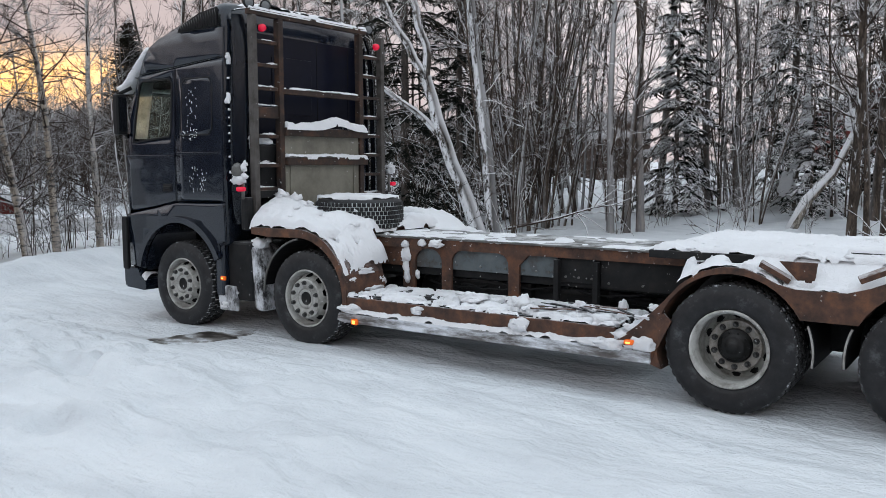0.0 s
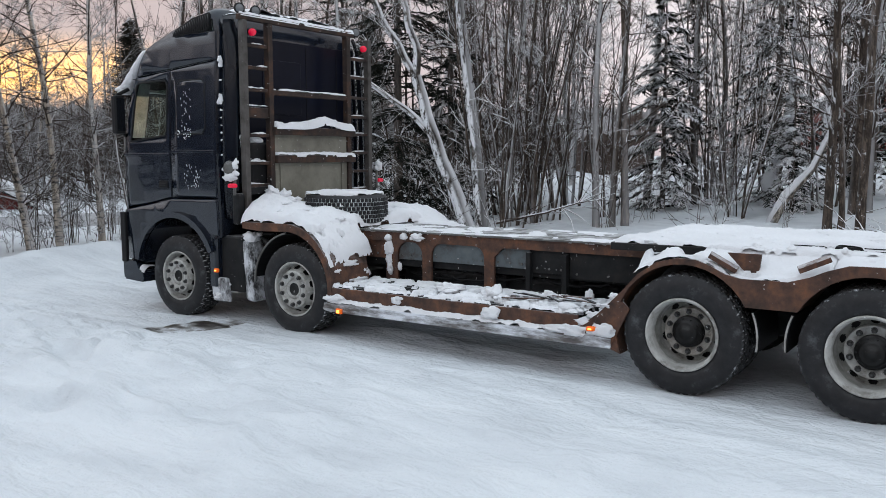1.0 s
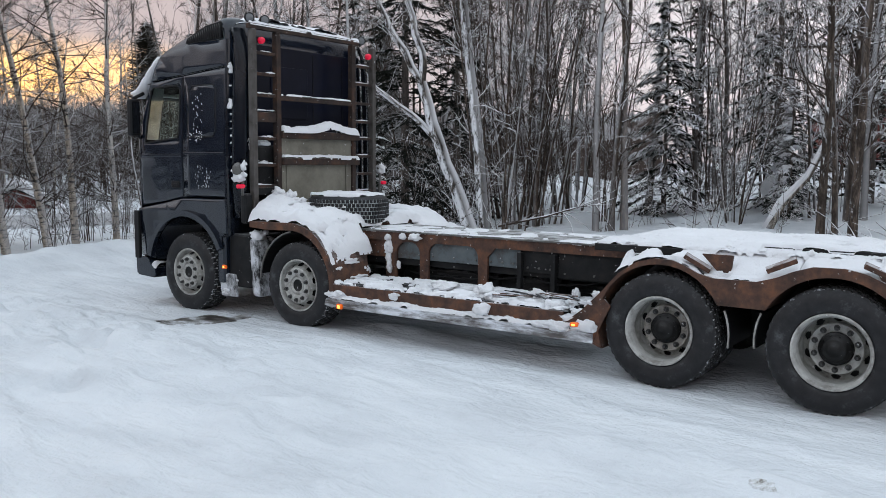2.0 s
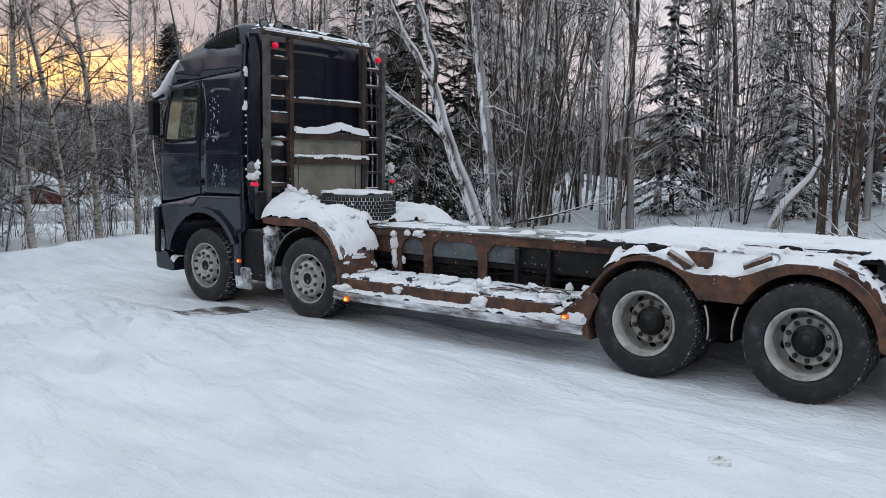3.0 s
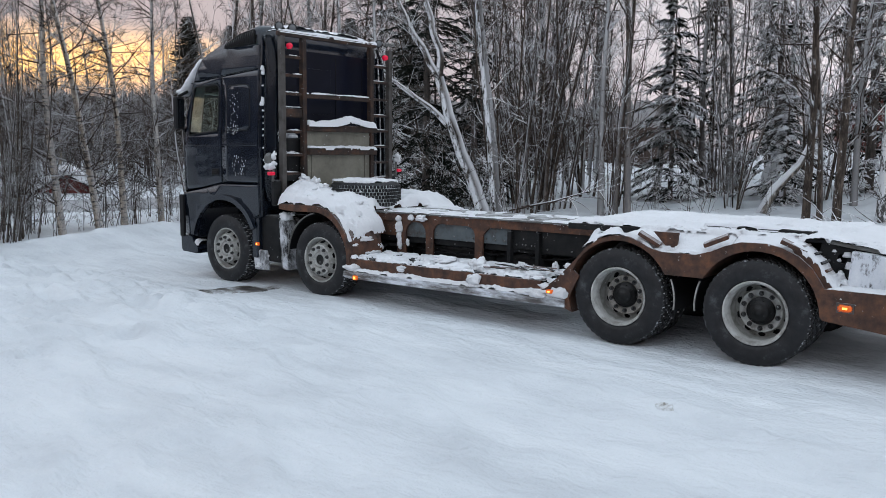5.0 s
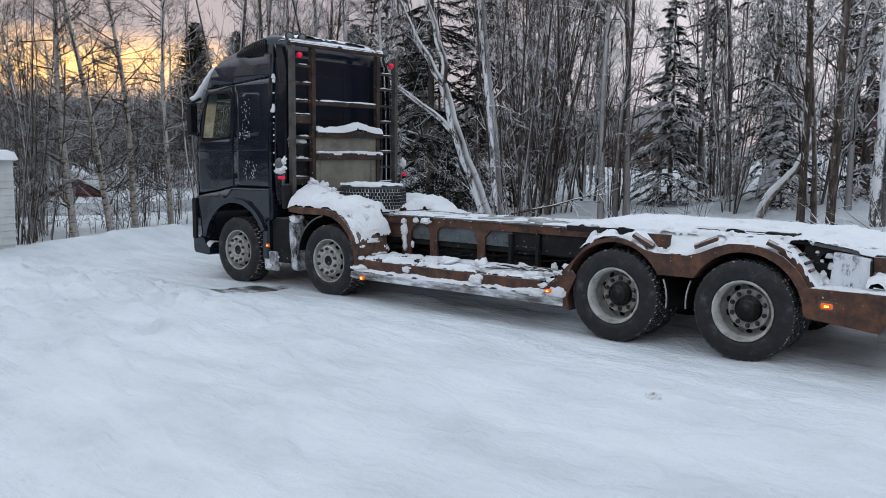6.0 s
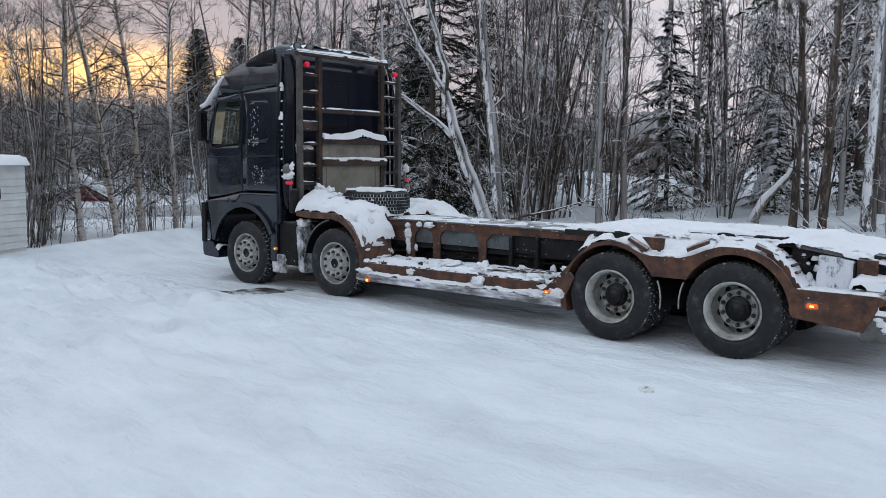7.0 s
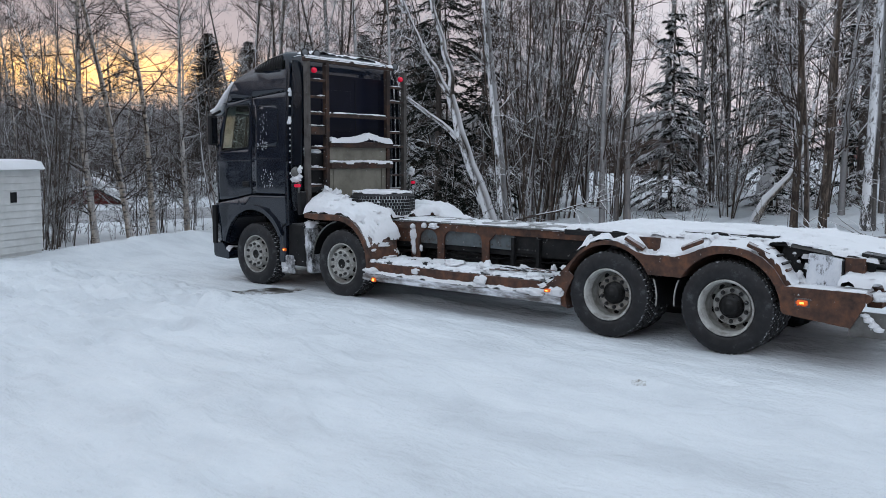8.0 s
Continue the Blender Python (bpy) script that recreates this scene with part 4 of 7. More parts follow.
    part("side_lamp", bm, M_RED, truck, "lit red side lamp")
    bm = bmesh.new()
    tube(bm, [(-5.2, yy(-0.02), 1.5), (-5.19, yy(-0.02), 1.7), (-5.22, yy(-0.06), 1.82)], 0.018, 8)
    lump(bm, (-5.22, yy(-0.07), 1.80), (0.06, 0.07, 0.10), 2, 0.1)
    part("work_lamp", bm, M_STEEL, truck)
amber_lamp = part("amber_lamp", boxed((-5.62, -0.005, 0.585), (-5.55, 0.03, 0.635), 0.012), M_AMBER, truck, "lit amber marker lamp")
part("bulb", boxed((-5.60, -0.009, 0.600), (-5.575, -0.002, 0.618), 0.003), M_BULB, amber_lamp)
# sun visor and roof gear
bm = bmesh.new()
prism(bm, [(-7.34, 2.72), (-7.30, 2.80), (-7.12, 2.92), (-7.08, 2.90), (-7.28, 2.74)], 0.06, 2.44)
part("sun_visor", bm, M_BLACK, truck)
# rear wall fittings
part("rear_wall", boxed((-5.50, 0.20, 1.30), (-5.464, 2.30, 3.34), 0.004), M_NAVY, truck, "dull navy back wall of the cab")
bm = bmesh.new()
box(bm, (-5.463, 0.70, 2.45), (-5.454, 1.35, 3.10), 0.004)
part("rear_hatch", bm, M_NAVY, truck)
for y0, y1, z0, z1 in ((0.30, 0.62, 1.25, 2.10), (0.70, 1.9, 1.2, 1.45)):
    part("equipment_box", boxed((-5.455, y0, z0), (-5.27, y1, z1), 0.03), M_DARKSTEEL, truck)
for y in (1.45, 2.02):
    part("wall_seam", boxed((-5.463, y, 1.5), (-5.458, y + 0.012, 3.3), 0.002), M_BLACK, truck)
# cab inside: seats, dash, steering wheel
for y in (0.55, 1.9):
    bm = bmesh.new()
    box(bm, (-6.72, y - 0.25, 1.62), (-6.22, y + 0.25, 1.85), 0.06)
    box(bm, (-6.34, y - 0.24, 1.80), (-6.20, y + 0.24, 2.42), 0.05)
    box(bm, (-6.33, y - 0.13, 2.42), (-6.24, y + 0.13, 2.62), 0.04)
    part("driver_seat", bm, M_BLACK, truck)
bm = bmesh.new()
prism(bm, [(-7.22, 1.5), (-6.95, 1.5), (-6.90, 2.0), (-7.0, 2.12), (-7.24, 2.14)], 0.14, 2.36)
part("dashboard", bm, M_BLACK, truck)
bm = bmesh.new()
ring = [(-6.80 + 0.12 * math.cos(a), 0.58 + 0.22 * math.sin(a), 2.10 + 0.19 * math.cos(a)) for a in [2 * math.pi * k / 24 for k in range(25)]]
tube(bm, ring, 0.016, 6, cap=False)
tube(bm, [(-6.98, 0.58, 1.95), (-6.80, 0.58, 2.10)], 0.03, 8)
tube(bm, [(-6.80, 0.37, 2.10), (-6.80, 0.79, 2.10)], 0.014, 6)
part("steering_wheel", bm, M_BLACK, truck)
part("cab_floor", boxed((-7.2, 0.08, 1.40), (-5.54, 2.42, 1.46)), M_BLACK, truck)

# --- headboard rack with two ladders
XR = -5.20
rack_posts = ((0.165, 1.22), (0.555, 1.22), (1.935, 1.30), (2.36, 1.30))
for y, z0 in rack_posts:
    part("rack_post", boxed((XR - 0.04, y - 0.035, z0), (XR + 0.04, y + 0.035, 3.47), 0.006), M_RACK if y in (0.555, 1.935) else M_POST, truck)
part("rack_top_bar", boxed((XR - 0.035, 0.10, 3.472), (XR + 0.035, 2.05, 3.535), 0.006), M_RACK, truck)
part("rack_cross_bar", boxed((XR - 0.03, 0.594, 2.655), (XR + 0.03, 1.897, 2.715), 0.006), M_RACK, truck)
for z in (3.20, 2.95, 2.70, 2.18, 1.86, 1.60):
    part("rung", boxed((XR - 0.02, 0.203, z - 0.02), (XR + 0.02, 0.517, z + 0.02), 0.005), M_RACK, truck)
part("rung_plate", boxed((XR - 0.02, 0.203, 2.38), (XR + 0.02, 0.517, 2.50), 0.005), M_RACK, truck)
part("rung_plate", boxed((XR - 0.02, 0.203, 1.50), (XR + 0.03, 0.60, 1.585), 0.005), M_DARKSTEEL, truck)
for z in (3.20, 2.96, 2.70, 2.45, 2.22, 1.98, 1.74, 1.50):
    part("rung", boxed((XR - 0.02, 1.973, z - 0.018), (XR + 0.02, 2.323, z + 0.018), 0.005), M_RACK, truck)
headboard = part("headboard_panel", boxed((XR - 0.02, 0.60, 1.24), (XR + 0.015, 1.895, 2.25), 0.004), M_PANEL, truck, "weathered grey-beige board")
part("panel_rail", boxed((XR + 0.018, 0.57, 2.19), (XR + 0.085, 2.0, 2.285), 0.008), M_RACK, headboard)
part("panel_rail", boxed((XR + 0.018, 0.59, 1.86), (XR + 0.085, 2.0, 1.95), 0.008), M_RACK, headboard)
for y in (0.70, 1.80):
    part("panel_batten", boxed((XR + 0.016, y - 0.02, 1.24), (XR + 0.03, y + 0.02, 1.858), 0.003), M_PANEL, headboard)
for y in (0.285, 2.24):
    bm = bmesh.new()
    lathe(bm, [(0.0, -0.03), (0.030, -0.026), (0.040, -0.008), (0.042, 0.0), (0.042, 0.03), (0.0, 0.032)], 20)
    bmesh.ops.transform(bm, matrix=pose(XR + 0.04, y, 3.345, 0, 0, 90), verts=bm.verts)
    part("rack_lamp", bm, M_RED, truck, "lit round red lamp")
for y in (0.13, 0.37, 2.13):
    bm = bmesh.new()
    lathe(bm, [(0.0, -0.02), (0.05, -0.018), (0.064, -0.01), (0.07, 0.0)], 20, mat=1)
    lathe(bm, [(0.062, -0.012), (0.07, -0.02), (0.078, -0.01), (0.078, 0.02), (0.06, 0.07), (0.03, 0.09), (0.0, 0.09)], 20)
    tube(bm, [(0, 0.05, -0.05), (0, 0.05, -0.10)], 0.014, 6)
    bmesh.ops.transform(bm, matrix=pose(XR, y, 3.595 if y < 1 else 3.55, 0, 0, 65) @ Matrix.Scale(0.78, 4), verts=bm.verts)
    part("spot_lamp", bm, [M_BLACK, M_LENS], truck, "round black work lamp")

# --- chassis
for y in (0.86, 1.60):
    part("frame_rail", boxed((-7.0, y, 0.72), (2.75, y + 0.07, 1.03), 0.01), M_DARKSTEEL, truck)
for x in (-6.7, -5.6, -3.4, -1.9, -0.75, 0.7, 2.2):
    part("cross_member", boxed((x - 0.05, 0.931, 0.76), (x + 0.05, 1.599, 0.98), 0.008), M_DARKSTEEL, truck)
for x, y, z, r, ln in ((-3.2, 1.25, 0.55, 0.16, 0.9), (-1.9, 1.15, 0.58, 0.14, 0.8), (-2.6, 1.9, 0.6, 0.25, 1.2)):
    bm = bmesh.new()
    tube(bm, [(x - ln / 2, y, z), (x - ln / 2 + 0.03, y, z), (x + ln / 2 - 0.03, y, z), (x + ln / 2, y, z)], [r * 0.8, r, r, r * 0.8], 20)
    part("air_tank", bm, M_DARKSTEEL, truck)
bm = bmesh.new()
tube(bm, [(-5.5, 1.25, 0.68), (-2.5, 1.25, 0.66), (0.0, 1.25, 0.52)], 0.05, 12)
part("drive_shaft", bm, M_DARKSTEEL, truck)


def open_arch(x0, x1, z0, z1, r):
    return [(x0, z0)] + [(x0 + r - r * math.cos(a), z1 - r + r * math.sin(a)) for a in [math.pi / 2 * k / 5 for k in range(6)]] + [(x1 - r + r * math.sin(a), z1 - r + r * math.cos(a)) for a in [math.pi / 2 * k / 5 for k in range(6)]] + [(x1, z0)]


for near in (True, False):
    yy = (lambda v: v) if near else (lambda v: 2.5 - v)
    # pierced side beam
    bm = bmesh.new()
    comb = [(-4.04, 0.58)] + open_arch(-3.97, -3.66, 0.58, 1.00, 0.06) + open_arch(-3.50, -3.16, 0.58, 1.00, 0.14) + open_arch(-3.04, -2.37, 0.58, 1.00, 0.12)
    prism(bm, comb + [(-2.25, 0.58), (-2.25, 0.90), (-2.15, 1.00), (-0.62, 1.0), (-0.62, 1.11), (-4.04, 1.095)], yy(0.79), yy(0.82))
    part("side_beam", bm, M_RUST, truck, "rusty brown side beam with rounded openings")
    for x0, x1, m in ((-4.02, -3.58, M_RUST), (-3.56, -3.12, M_BLUEGREY), (-3.08, -2.34, M_BLUEGREY), (-2.30, -1.86, M_BLUEGREY), (-1.845, -1.42, M_DARKSTEEL), (-1.41, -0.60, M_DARKSTEEL)):
        lo = 0.80 if x0 < -2 else (0.77 if x0 < -1.5 else 0.74)
        side_plate = part("side_plate", boxed((x0, min(yy(0.825), yy(0.845)), lo), (x1, max(yy(0.825), yy(0.845)), 1.06), 0.004), m, truck)
        for k in range(3):
            bx = x0 + 0.08 + k * (x1 - x0 - 0.16) / 2
            if near:
                bm = bmesh.new()
                tube(bm, [(bx, 0.826, lo + 0.05), (bx, 0.812, lo + 0.05)], 0.011, 6)
                part("bolt", bm, M_STEEL, side_plate)
    for x in (-1.84, -1.44):
        part("bracket", boxed((x - 0.025, min(yy(0.76), yy(0.82)), 0.56), (x + 0.025, max(yy(0.76), yy(0.82)), 0.98), 0.004), M_DARKSTEEL, truck)
    # step tray with slats
    part("tray_rail", boxed((-3.80, min(yy(0.0), yy(0.035)), 0.435), (-0.92, max(yy(0.0), yy(0.035)), 0.56), 0.006), M_RUST, truck)
    for k in range(8):
        y = 0.055 + k * 0.088
        part("tray_slat", boxed((-3.80, min(yy(y), yy(y + 0.05)), 0.53), (-0.95, max(yy(y), yy(y + 0.05)), 0.566), 0.004), M_DARKSTEEL, truck)
    for x in (-3.5, -2.7, -1.9, -1.1):
        part("tray_bearer", boxed((x - 0.03, min(yy(0.037), yy(0.78)), 0.46), (x + 0.03, max(yy(0.037), yy(0.78)), 0.528), 0.004), M_DARKSTEEL, truck)
    for x in (-2.45, -1.5, -1.25):
        bm = bmesh.new()
        tube(bm, [(x, yy(0.05), 0.46), (x + 0.22, yy(0.03), 0.37)], 0.02, 6)
        part("skirt_strut", bm, M_RUST, truck)
    # lower skirt beam
    bm = bmesh.new()
    prism(bm, [(-3.86, 0.33), (-3.80, 0.31), (-0.60, 0.31), (-0.60, 0.40), (-3.84, 0.40)], yy(-0.04), yy(0.06))
    part("skirt_beam", bm, M_CRUST, truck, "grey steel skirt beam crusted with snow")
    bm = bmesh.new()
    prism(bm, [(-0.98, 0.40), (-0.60, 0.33), (-0.44, 0.66), (-0.50, 0.72)], yy(-0.02), yy(0.0))
    part("gusset_plate", bm, M_RUST, truck)
    # fender over the second axle
    top = [(-5.10, 1.20), (-4.55, 1.205)] + [(x, z) for x, z in arc(-4.42, 0.55, 0.655, 88, 0, 14)] + [(-3.765, 0.35)]
    low = [(-3.82, 0.35)] + [(x, z) for x, z in arc(-4.42, 0.52, 0.60, 4, 92, 14)] + [(-4.60, 1.115), (-4.85, 1.11), (-5.10, 1.13)]
    bm = bmesh.new()
    prism(bm, top + low, yy(-0.01), yy(0.02))
    part("fender_side", bm, M_RUST, truck)
    bm = bmesh.new()
    prism(bm, top + [(x - 0.02 if z < 1 else x, z - 0.02) for x, z in top[::-1]], yy(0.022), yy(0.62))
    part("fender_top", bm, M_RUST, truck)
    # double fender over the rear axles
    outer = [(-0.64, 0.31), (-0.98, 0.40), (-0.72, 0.60), (-0.52, 0.80), (-0.38, 0.96), (-0.22, 1.07), (-0.05, 1.115), (0.10, 1.11), (0.22, 1.07), (0.34, 1.01), (0.46, 0.985), (0.80, 0.985), (0.95, 1.03), (1.08, 1.09), (1.22, 1.135), (1.45, 1.14), (1.60, 1.11), (1.74, 1.05), (1.86, 0.95), (1.93, 0.85), (1.97, 0.78), (2.72, 0.78), (2.72, 0.66), (2.60, 0.43), (1.97, 0.50)]
    inner = arc(1.38, 0.5, 0.565, 3, 152, 18) + arc(0.0, 0.5, 0.565, 28, 204, 20)
    bm = bmesh.new()
    prism(bm, outer + inner, yy(-0.01), yy(0.02))
    part("fender_side", bm, M_RUST, truck, "long rusty brown fender side over both rear axles")
    for cx, a0, a1 in ((0.0, 28, 204), (1.38, 3, 152)):
        bm = bmesh.new()
        prism(bm, arc(cx, 0.5, 0.59, a0, a1, 20) + arc(cx, 0.5, 0.565, a1, a0, 20), yy(0.022), yy(0.66))
        part("fender_top", bm, M_RUST, truck)
    for cx, a0, a1 in ((1.38, 157, 186), (0.0, 22, -8)):
        bm = bmesh.new()
        prism(bm, arc(cx, 0.5, 0.60, a0, a1, 8) + arc(cx, 0.5, 0.575, a1, a0, 8), yy(0.04), yy(0.64))
        mudguard = part("mudguard", bm, M_BLACK, truck)
        bm = bmesh.new()
        tube(bm, [(x, yy(0.035), z) for x, z in arc(cx, 0.5, 0.588, a0, a1, 10)], 0.009, 6)
        part("mudguard_edge", bm, M_RIM, mudguard)
    # inclined brackets on the fender
    for x in (0.30, 0.98, 1.68):
        bm = bmesh.new()
        box(bm, (-0.12, -0.045, -0.01), (0.12, 0.045, 0.03), 0.006)
        bmesh.ops.transform(bm, matrix=pose(x, yy(0.05), 1.12 if x != 0.30 else 1.09, 10, 24 if x > 1.5 else 30 if x < 0.5 else -24, 14), verts=bm.verts)
        part("hinge_strap", bm, M_RUST, truck)
    bm = bmesh.new()
    prism(bm, [(0.32, 1.17), (0.58, 1.17), (0.56, 0.99), (0.50, 0.985)], yy(0.10), yy(0.13))
    part("deck_bracket", bm, M_RUST, truck)
    rear_lamp = part("rear_lamp", boxed((2.09, min(yy(-0.022), yy(0.0)), 0.60), (2.21, max(yy(-0.022), yy(0.0)), 0.665), 0.02), M_AMBER, truck, "lit amber marker lamp")
    part("bulb", boxed((2.128, min(yy(-0.026), yy(-0.016)), 0.620), (2.168, max(yy(-0.026), yy(-0.016)), 0.640), 0.004), M_BULB, rear_lamp)
    bm = bmesh.new()
    box(bm, (2.076, min(yy(-0.016), yy(-0.008)), 0.588), (2.224, max(yy(-0.016), yy(-0.008)), 0.677), 0.003)
    part("lamp_frame", bm, M_POST, rear_lamp)
    # rear side of the bed
    bm = bmesh.new()
    prism(bm, [(1.80, 0.80), (1.84, 1.18), (2.15, 1.17), (2.72, 1.06), (2.72, 0.84), (2.40, 0.80)], yy(0.34), yy(0.37), [arc(2.02, 1.02, 0.045, 0, 330, 11), arc(2.02, 0.90, 0.03, 0, 330, 11)])
    part("tail_plate", bm, M_DARKSTEEL, truck)
    # ribbed slope down to the tail step
    bm = bmesh.new()
    prism(bm, [(1.66, 1.13), (1.76, 1.09), (1.90, 0.98), (2.03, 0.785), (1.98, 0.77), (1.86, 0.95), (1.70, 1.06)], yy(0.022), yy(0.335))
    part("tail_slope", bm, M_RUST, truck)
    for x, z, y0, y1, a in ((1.745, 1.115, 0.05, 0.30, 38), (1.835, 1.055, 0.12, 0.30, 45), (1.905, 0.985, 0.06, 0.33, 52), (1.955, 0.925, 0.04, 0.20, 54)):
        bm = bmesh.new()
        box(bm, (-0.012, min(y0, y1), -0.02), (0.014, max(y0, y1), 0.026), 0.004)
        bmesh.ops.transform(bm, matrix=pose(x, 0, z, 0, a, 0), verts=bm.verts)
        for v in bm.verts:
            v.co.y = yy(v.co.y)
        part("slope_rib", bm, M_RUST if x > 1.94 or x < 1.8 else M_DARKSTEEL, truck)
    part("tail_step", boxed((1.98, min(yy(0.021), yy(0.34)), 0.74), (2.70, max(yy(0.021), yy(0.34)), 0.775), 0.004), M_RUST, truck)
    bm = bmesh.new()
    tube(bm, [(2.73, yy(0.0), 0.73), (2.73, yy(0.30), 0.73)], 0.045, 12)
    part("tail_hinge", bm, M_RUST, truck)
part("deck_plate", boxed((-4.04, 0.77, 1.10), (-0.72, 1.73, 1.118), 0.003), M_STEEL, truck, "flat steel deck plate with thin snow")
part("rear_deck", boxed((-0.70, 0.30, 1.15), (1.90, 2.20, 1.18), 0.005), M_DARKSTEEL, truck)
part("deck_plank", boxed((-0.74, 0.26, 1.12), (0.10, 0.42, 1.185), 0.006), M_DARKSTEEL, truck)
part("ramp_rail", boxed((0.75, 0.36, 1.185), (1.75, 0.50, 1.238), 0.006), M_DARKSTEEL, truck)
bm = bmesh.new()
prism(bm, [(1.90, 1.15), (1.90, 1.18), (2.75, 1.06), (2.75, 1.03)], 0.30, 2.20)
part("tail_deck", bm, M_STEEL, truck)
part("platform", boxed((-5.12, 0.625, 1.13), (-4.05, 1.875, 1.17), 0.005), M_RUST, truck)
part("tail_beam", boxed((2.66, 0.34, 0.60), (2.80, 2.16, 0.80), 0.01), M_RUST, truck)
for y0 in (0.26, 2.12):
    part("tail_box", boxed((2.46, y0, 0.93), (2.645, y0 + 0.12, 1.085), 0.006), M_RUST, truck)
    bm = bmesh.new()
    prism(bm, [(2.10, 0.785), (2.125, 1.10), (2.30, 1.085), (2.44, 1.06), (2.44, 0.785)], y0 - 0.03, y0 + 0.07)
    part("tail_locker", bm, M_PLASTER, truck, "tail locker plastered with blown snow")
    part("locker_edge", boxed((2.441, y0 - 0.045, 0.785), (2.456, y0 + 0.07, 1.05), 0.004), M_DARKSTEEL, truck)
for y0 in (0.30, 1.98):
    bm = bmesh.new()
    prism(bm, [(2.60, 1.035), (2.60, 1.135), (2.86, 1.105), (2.86, 1.00)], y0, y0 + 0.22, [[(2.66, 1.05), (2.66, 1.105), (2.83, 1.085), (2.83, 1.025)]])
    part("ramp_socket", bm, M_DARKSTEEL, truck)
part("underrun_bar", boxed((2.92, 0.02, 0.34), (2.99, 2.48, 0.56), 0.01), M_STEEL, truck)
for y0 in (0.02, 2.45):
    bm = bmesh.new()
    prism(bm, [(2.58, 0.355), (2.58, 0.43), (2.68, 0.60), (2.92, 0.60), (2.92, 0.355)], y0, y0 + 0.03)
    part("bar_bracket", bm, M_STEEL, truck)
for lx in ((-0.81, -0.73, 0.445, 0.485), (-3.66, -3.58, 0.30, 0.36)):
    marker = part("marker_lamp", boxed((lx[0], -0.075, lx[2]), (lx[1], -0.02 if lx[0] > -2 else -0.04, lx[3]), 0.014), M_AMBER, truck, "lit amber marker lamp")
    part("bulb", boxed((lx[0] + 0.022, -0.079, lx[2] + 0.012), (lx[1] - 0.024, -0.070, lx[3] - 0.014), 0.003), M_BULB, marker)

# --- underbody: tanks, boxes and springs, added to block light under the bed
part("blocker_tank", boxed((-3.5, 1.72, 0.36), (-1.0, 2.34, 0.98), 0.06), M_DARKSTEEL, truck)
part("blocker_box", boxed((-3.3, 0.95, 0.36), (-2.2, 1.58, 0.70), 0.03), M_DARKSTEEL, truck)
for y in (0.72, 1.70):
    for x in (0.0, 1.38):
        for k in range(4):
            part("leaf_spring", boxed((x - 0.55 + 0.08 * k, y, 0.60 + 0.022 * k), (x + 0.55 - 0.08 * k, y + 0.08, 0.618 + 0.022 * k), 0.004), M_DARKSTEEL, truck)
part("blocker_beam", boxed((0.45, 0.70, 0.42), (0.93, 1.80, 0.70), 0.03), M_DARKSTEEL, truck)
hose_rng = random.Random(8)
for k in range(7):
    x0, z0 = -3.4 + 0.42 * k, hose_rng.uniform(0.62, 0.8)
    bm = bmesh.new()
    tube(bm, [(x0 + 0.12 * j, 0.90 + hose_rng.uniform(-0.02, 0.02), z0 - 0.05 * math.sin(math.pi * j / 6) + hose_rng.uniform(-0.012, 0.012)) for j in range(7)], 0.013, 6)
    part("air_hose", bm, M_BLACK, truck)

# --- loose strips thrown on the tray
strip_rng = random.Random(4)
for k in range(11):
    bm = bmesh.new()
    ln = strip_rng.uniform(0.18, 0.5)
    box(bm, (-ln / 2, -0.014, -0.004), (ln / 2, 0.014, 0.004), 0.002)
    strip = part("metal_strip", bm, M_DARKSTEEL if k % 3 else M_RUST)
    strip.matrix_world = pose(-1.75 + 0.08 * k + strip_rng.uniform(-0.1, 0.1), strip_rng.uniform(0.10, 0.55), 0.605 + 0.004 * k, strip_rng.uniform(-12, 12), strip_rng.uniform(-7, 7), strip_rng.uniform(-40, 60))
    tagged(strip, "dark loose steel strip lying in the snow on the tray", "steel strip", "loose strips")

# --- spare tyre lying on the platform
spare = tagged(empty("spare_tyre", (-4.48, 1.06, 1.145)), "black spare tyre lying flat, tread packed with snow", "tyre")
bm = tyre_bm(blocks=6, count=60)
bmesh.ops.transform(bm, matrix=pose(0, 0, 0.32, -90, 0, 0), verts=bm.verts)
part("tyre", bm, [M_TYRE, M_PACKED, M_TYRE], spare)

# --- snow on the truck
rs = np.random.RandomState(3)
def fender_line(x):
    if x < -4.42:
        return 1.205
    d = min(1.0, (x + 4.42) / 0.66)
    return 0.55 + 0.655 * math.sqrt(max(0.0, 1 - d * d))


def heap(x, y):
    """Snow lying over the curved fender, banked up towards the headboard."""
    t = min(1.0, max(0.0, (x + 5.15) / 0.9))
    return fender_line(x) + 0.22 * (1 - t) ** 2 * max(0.0, 1 - abs(y - 0.40) / 0.6) * min(1.0, y / 0.14) + 0.08 * min(1.0, y / 0.4)


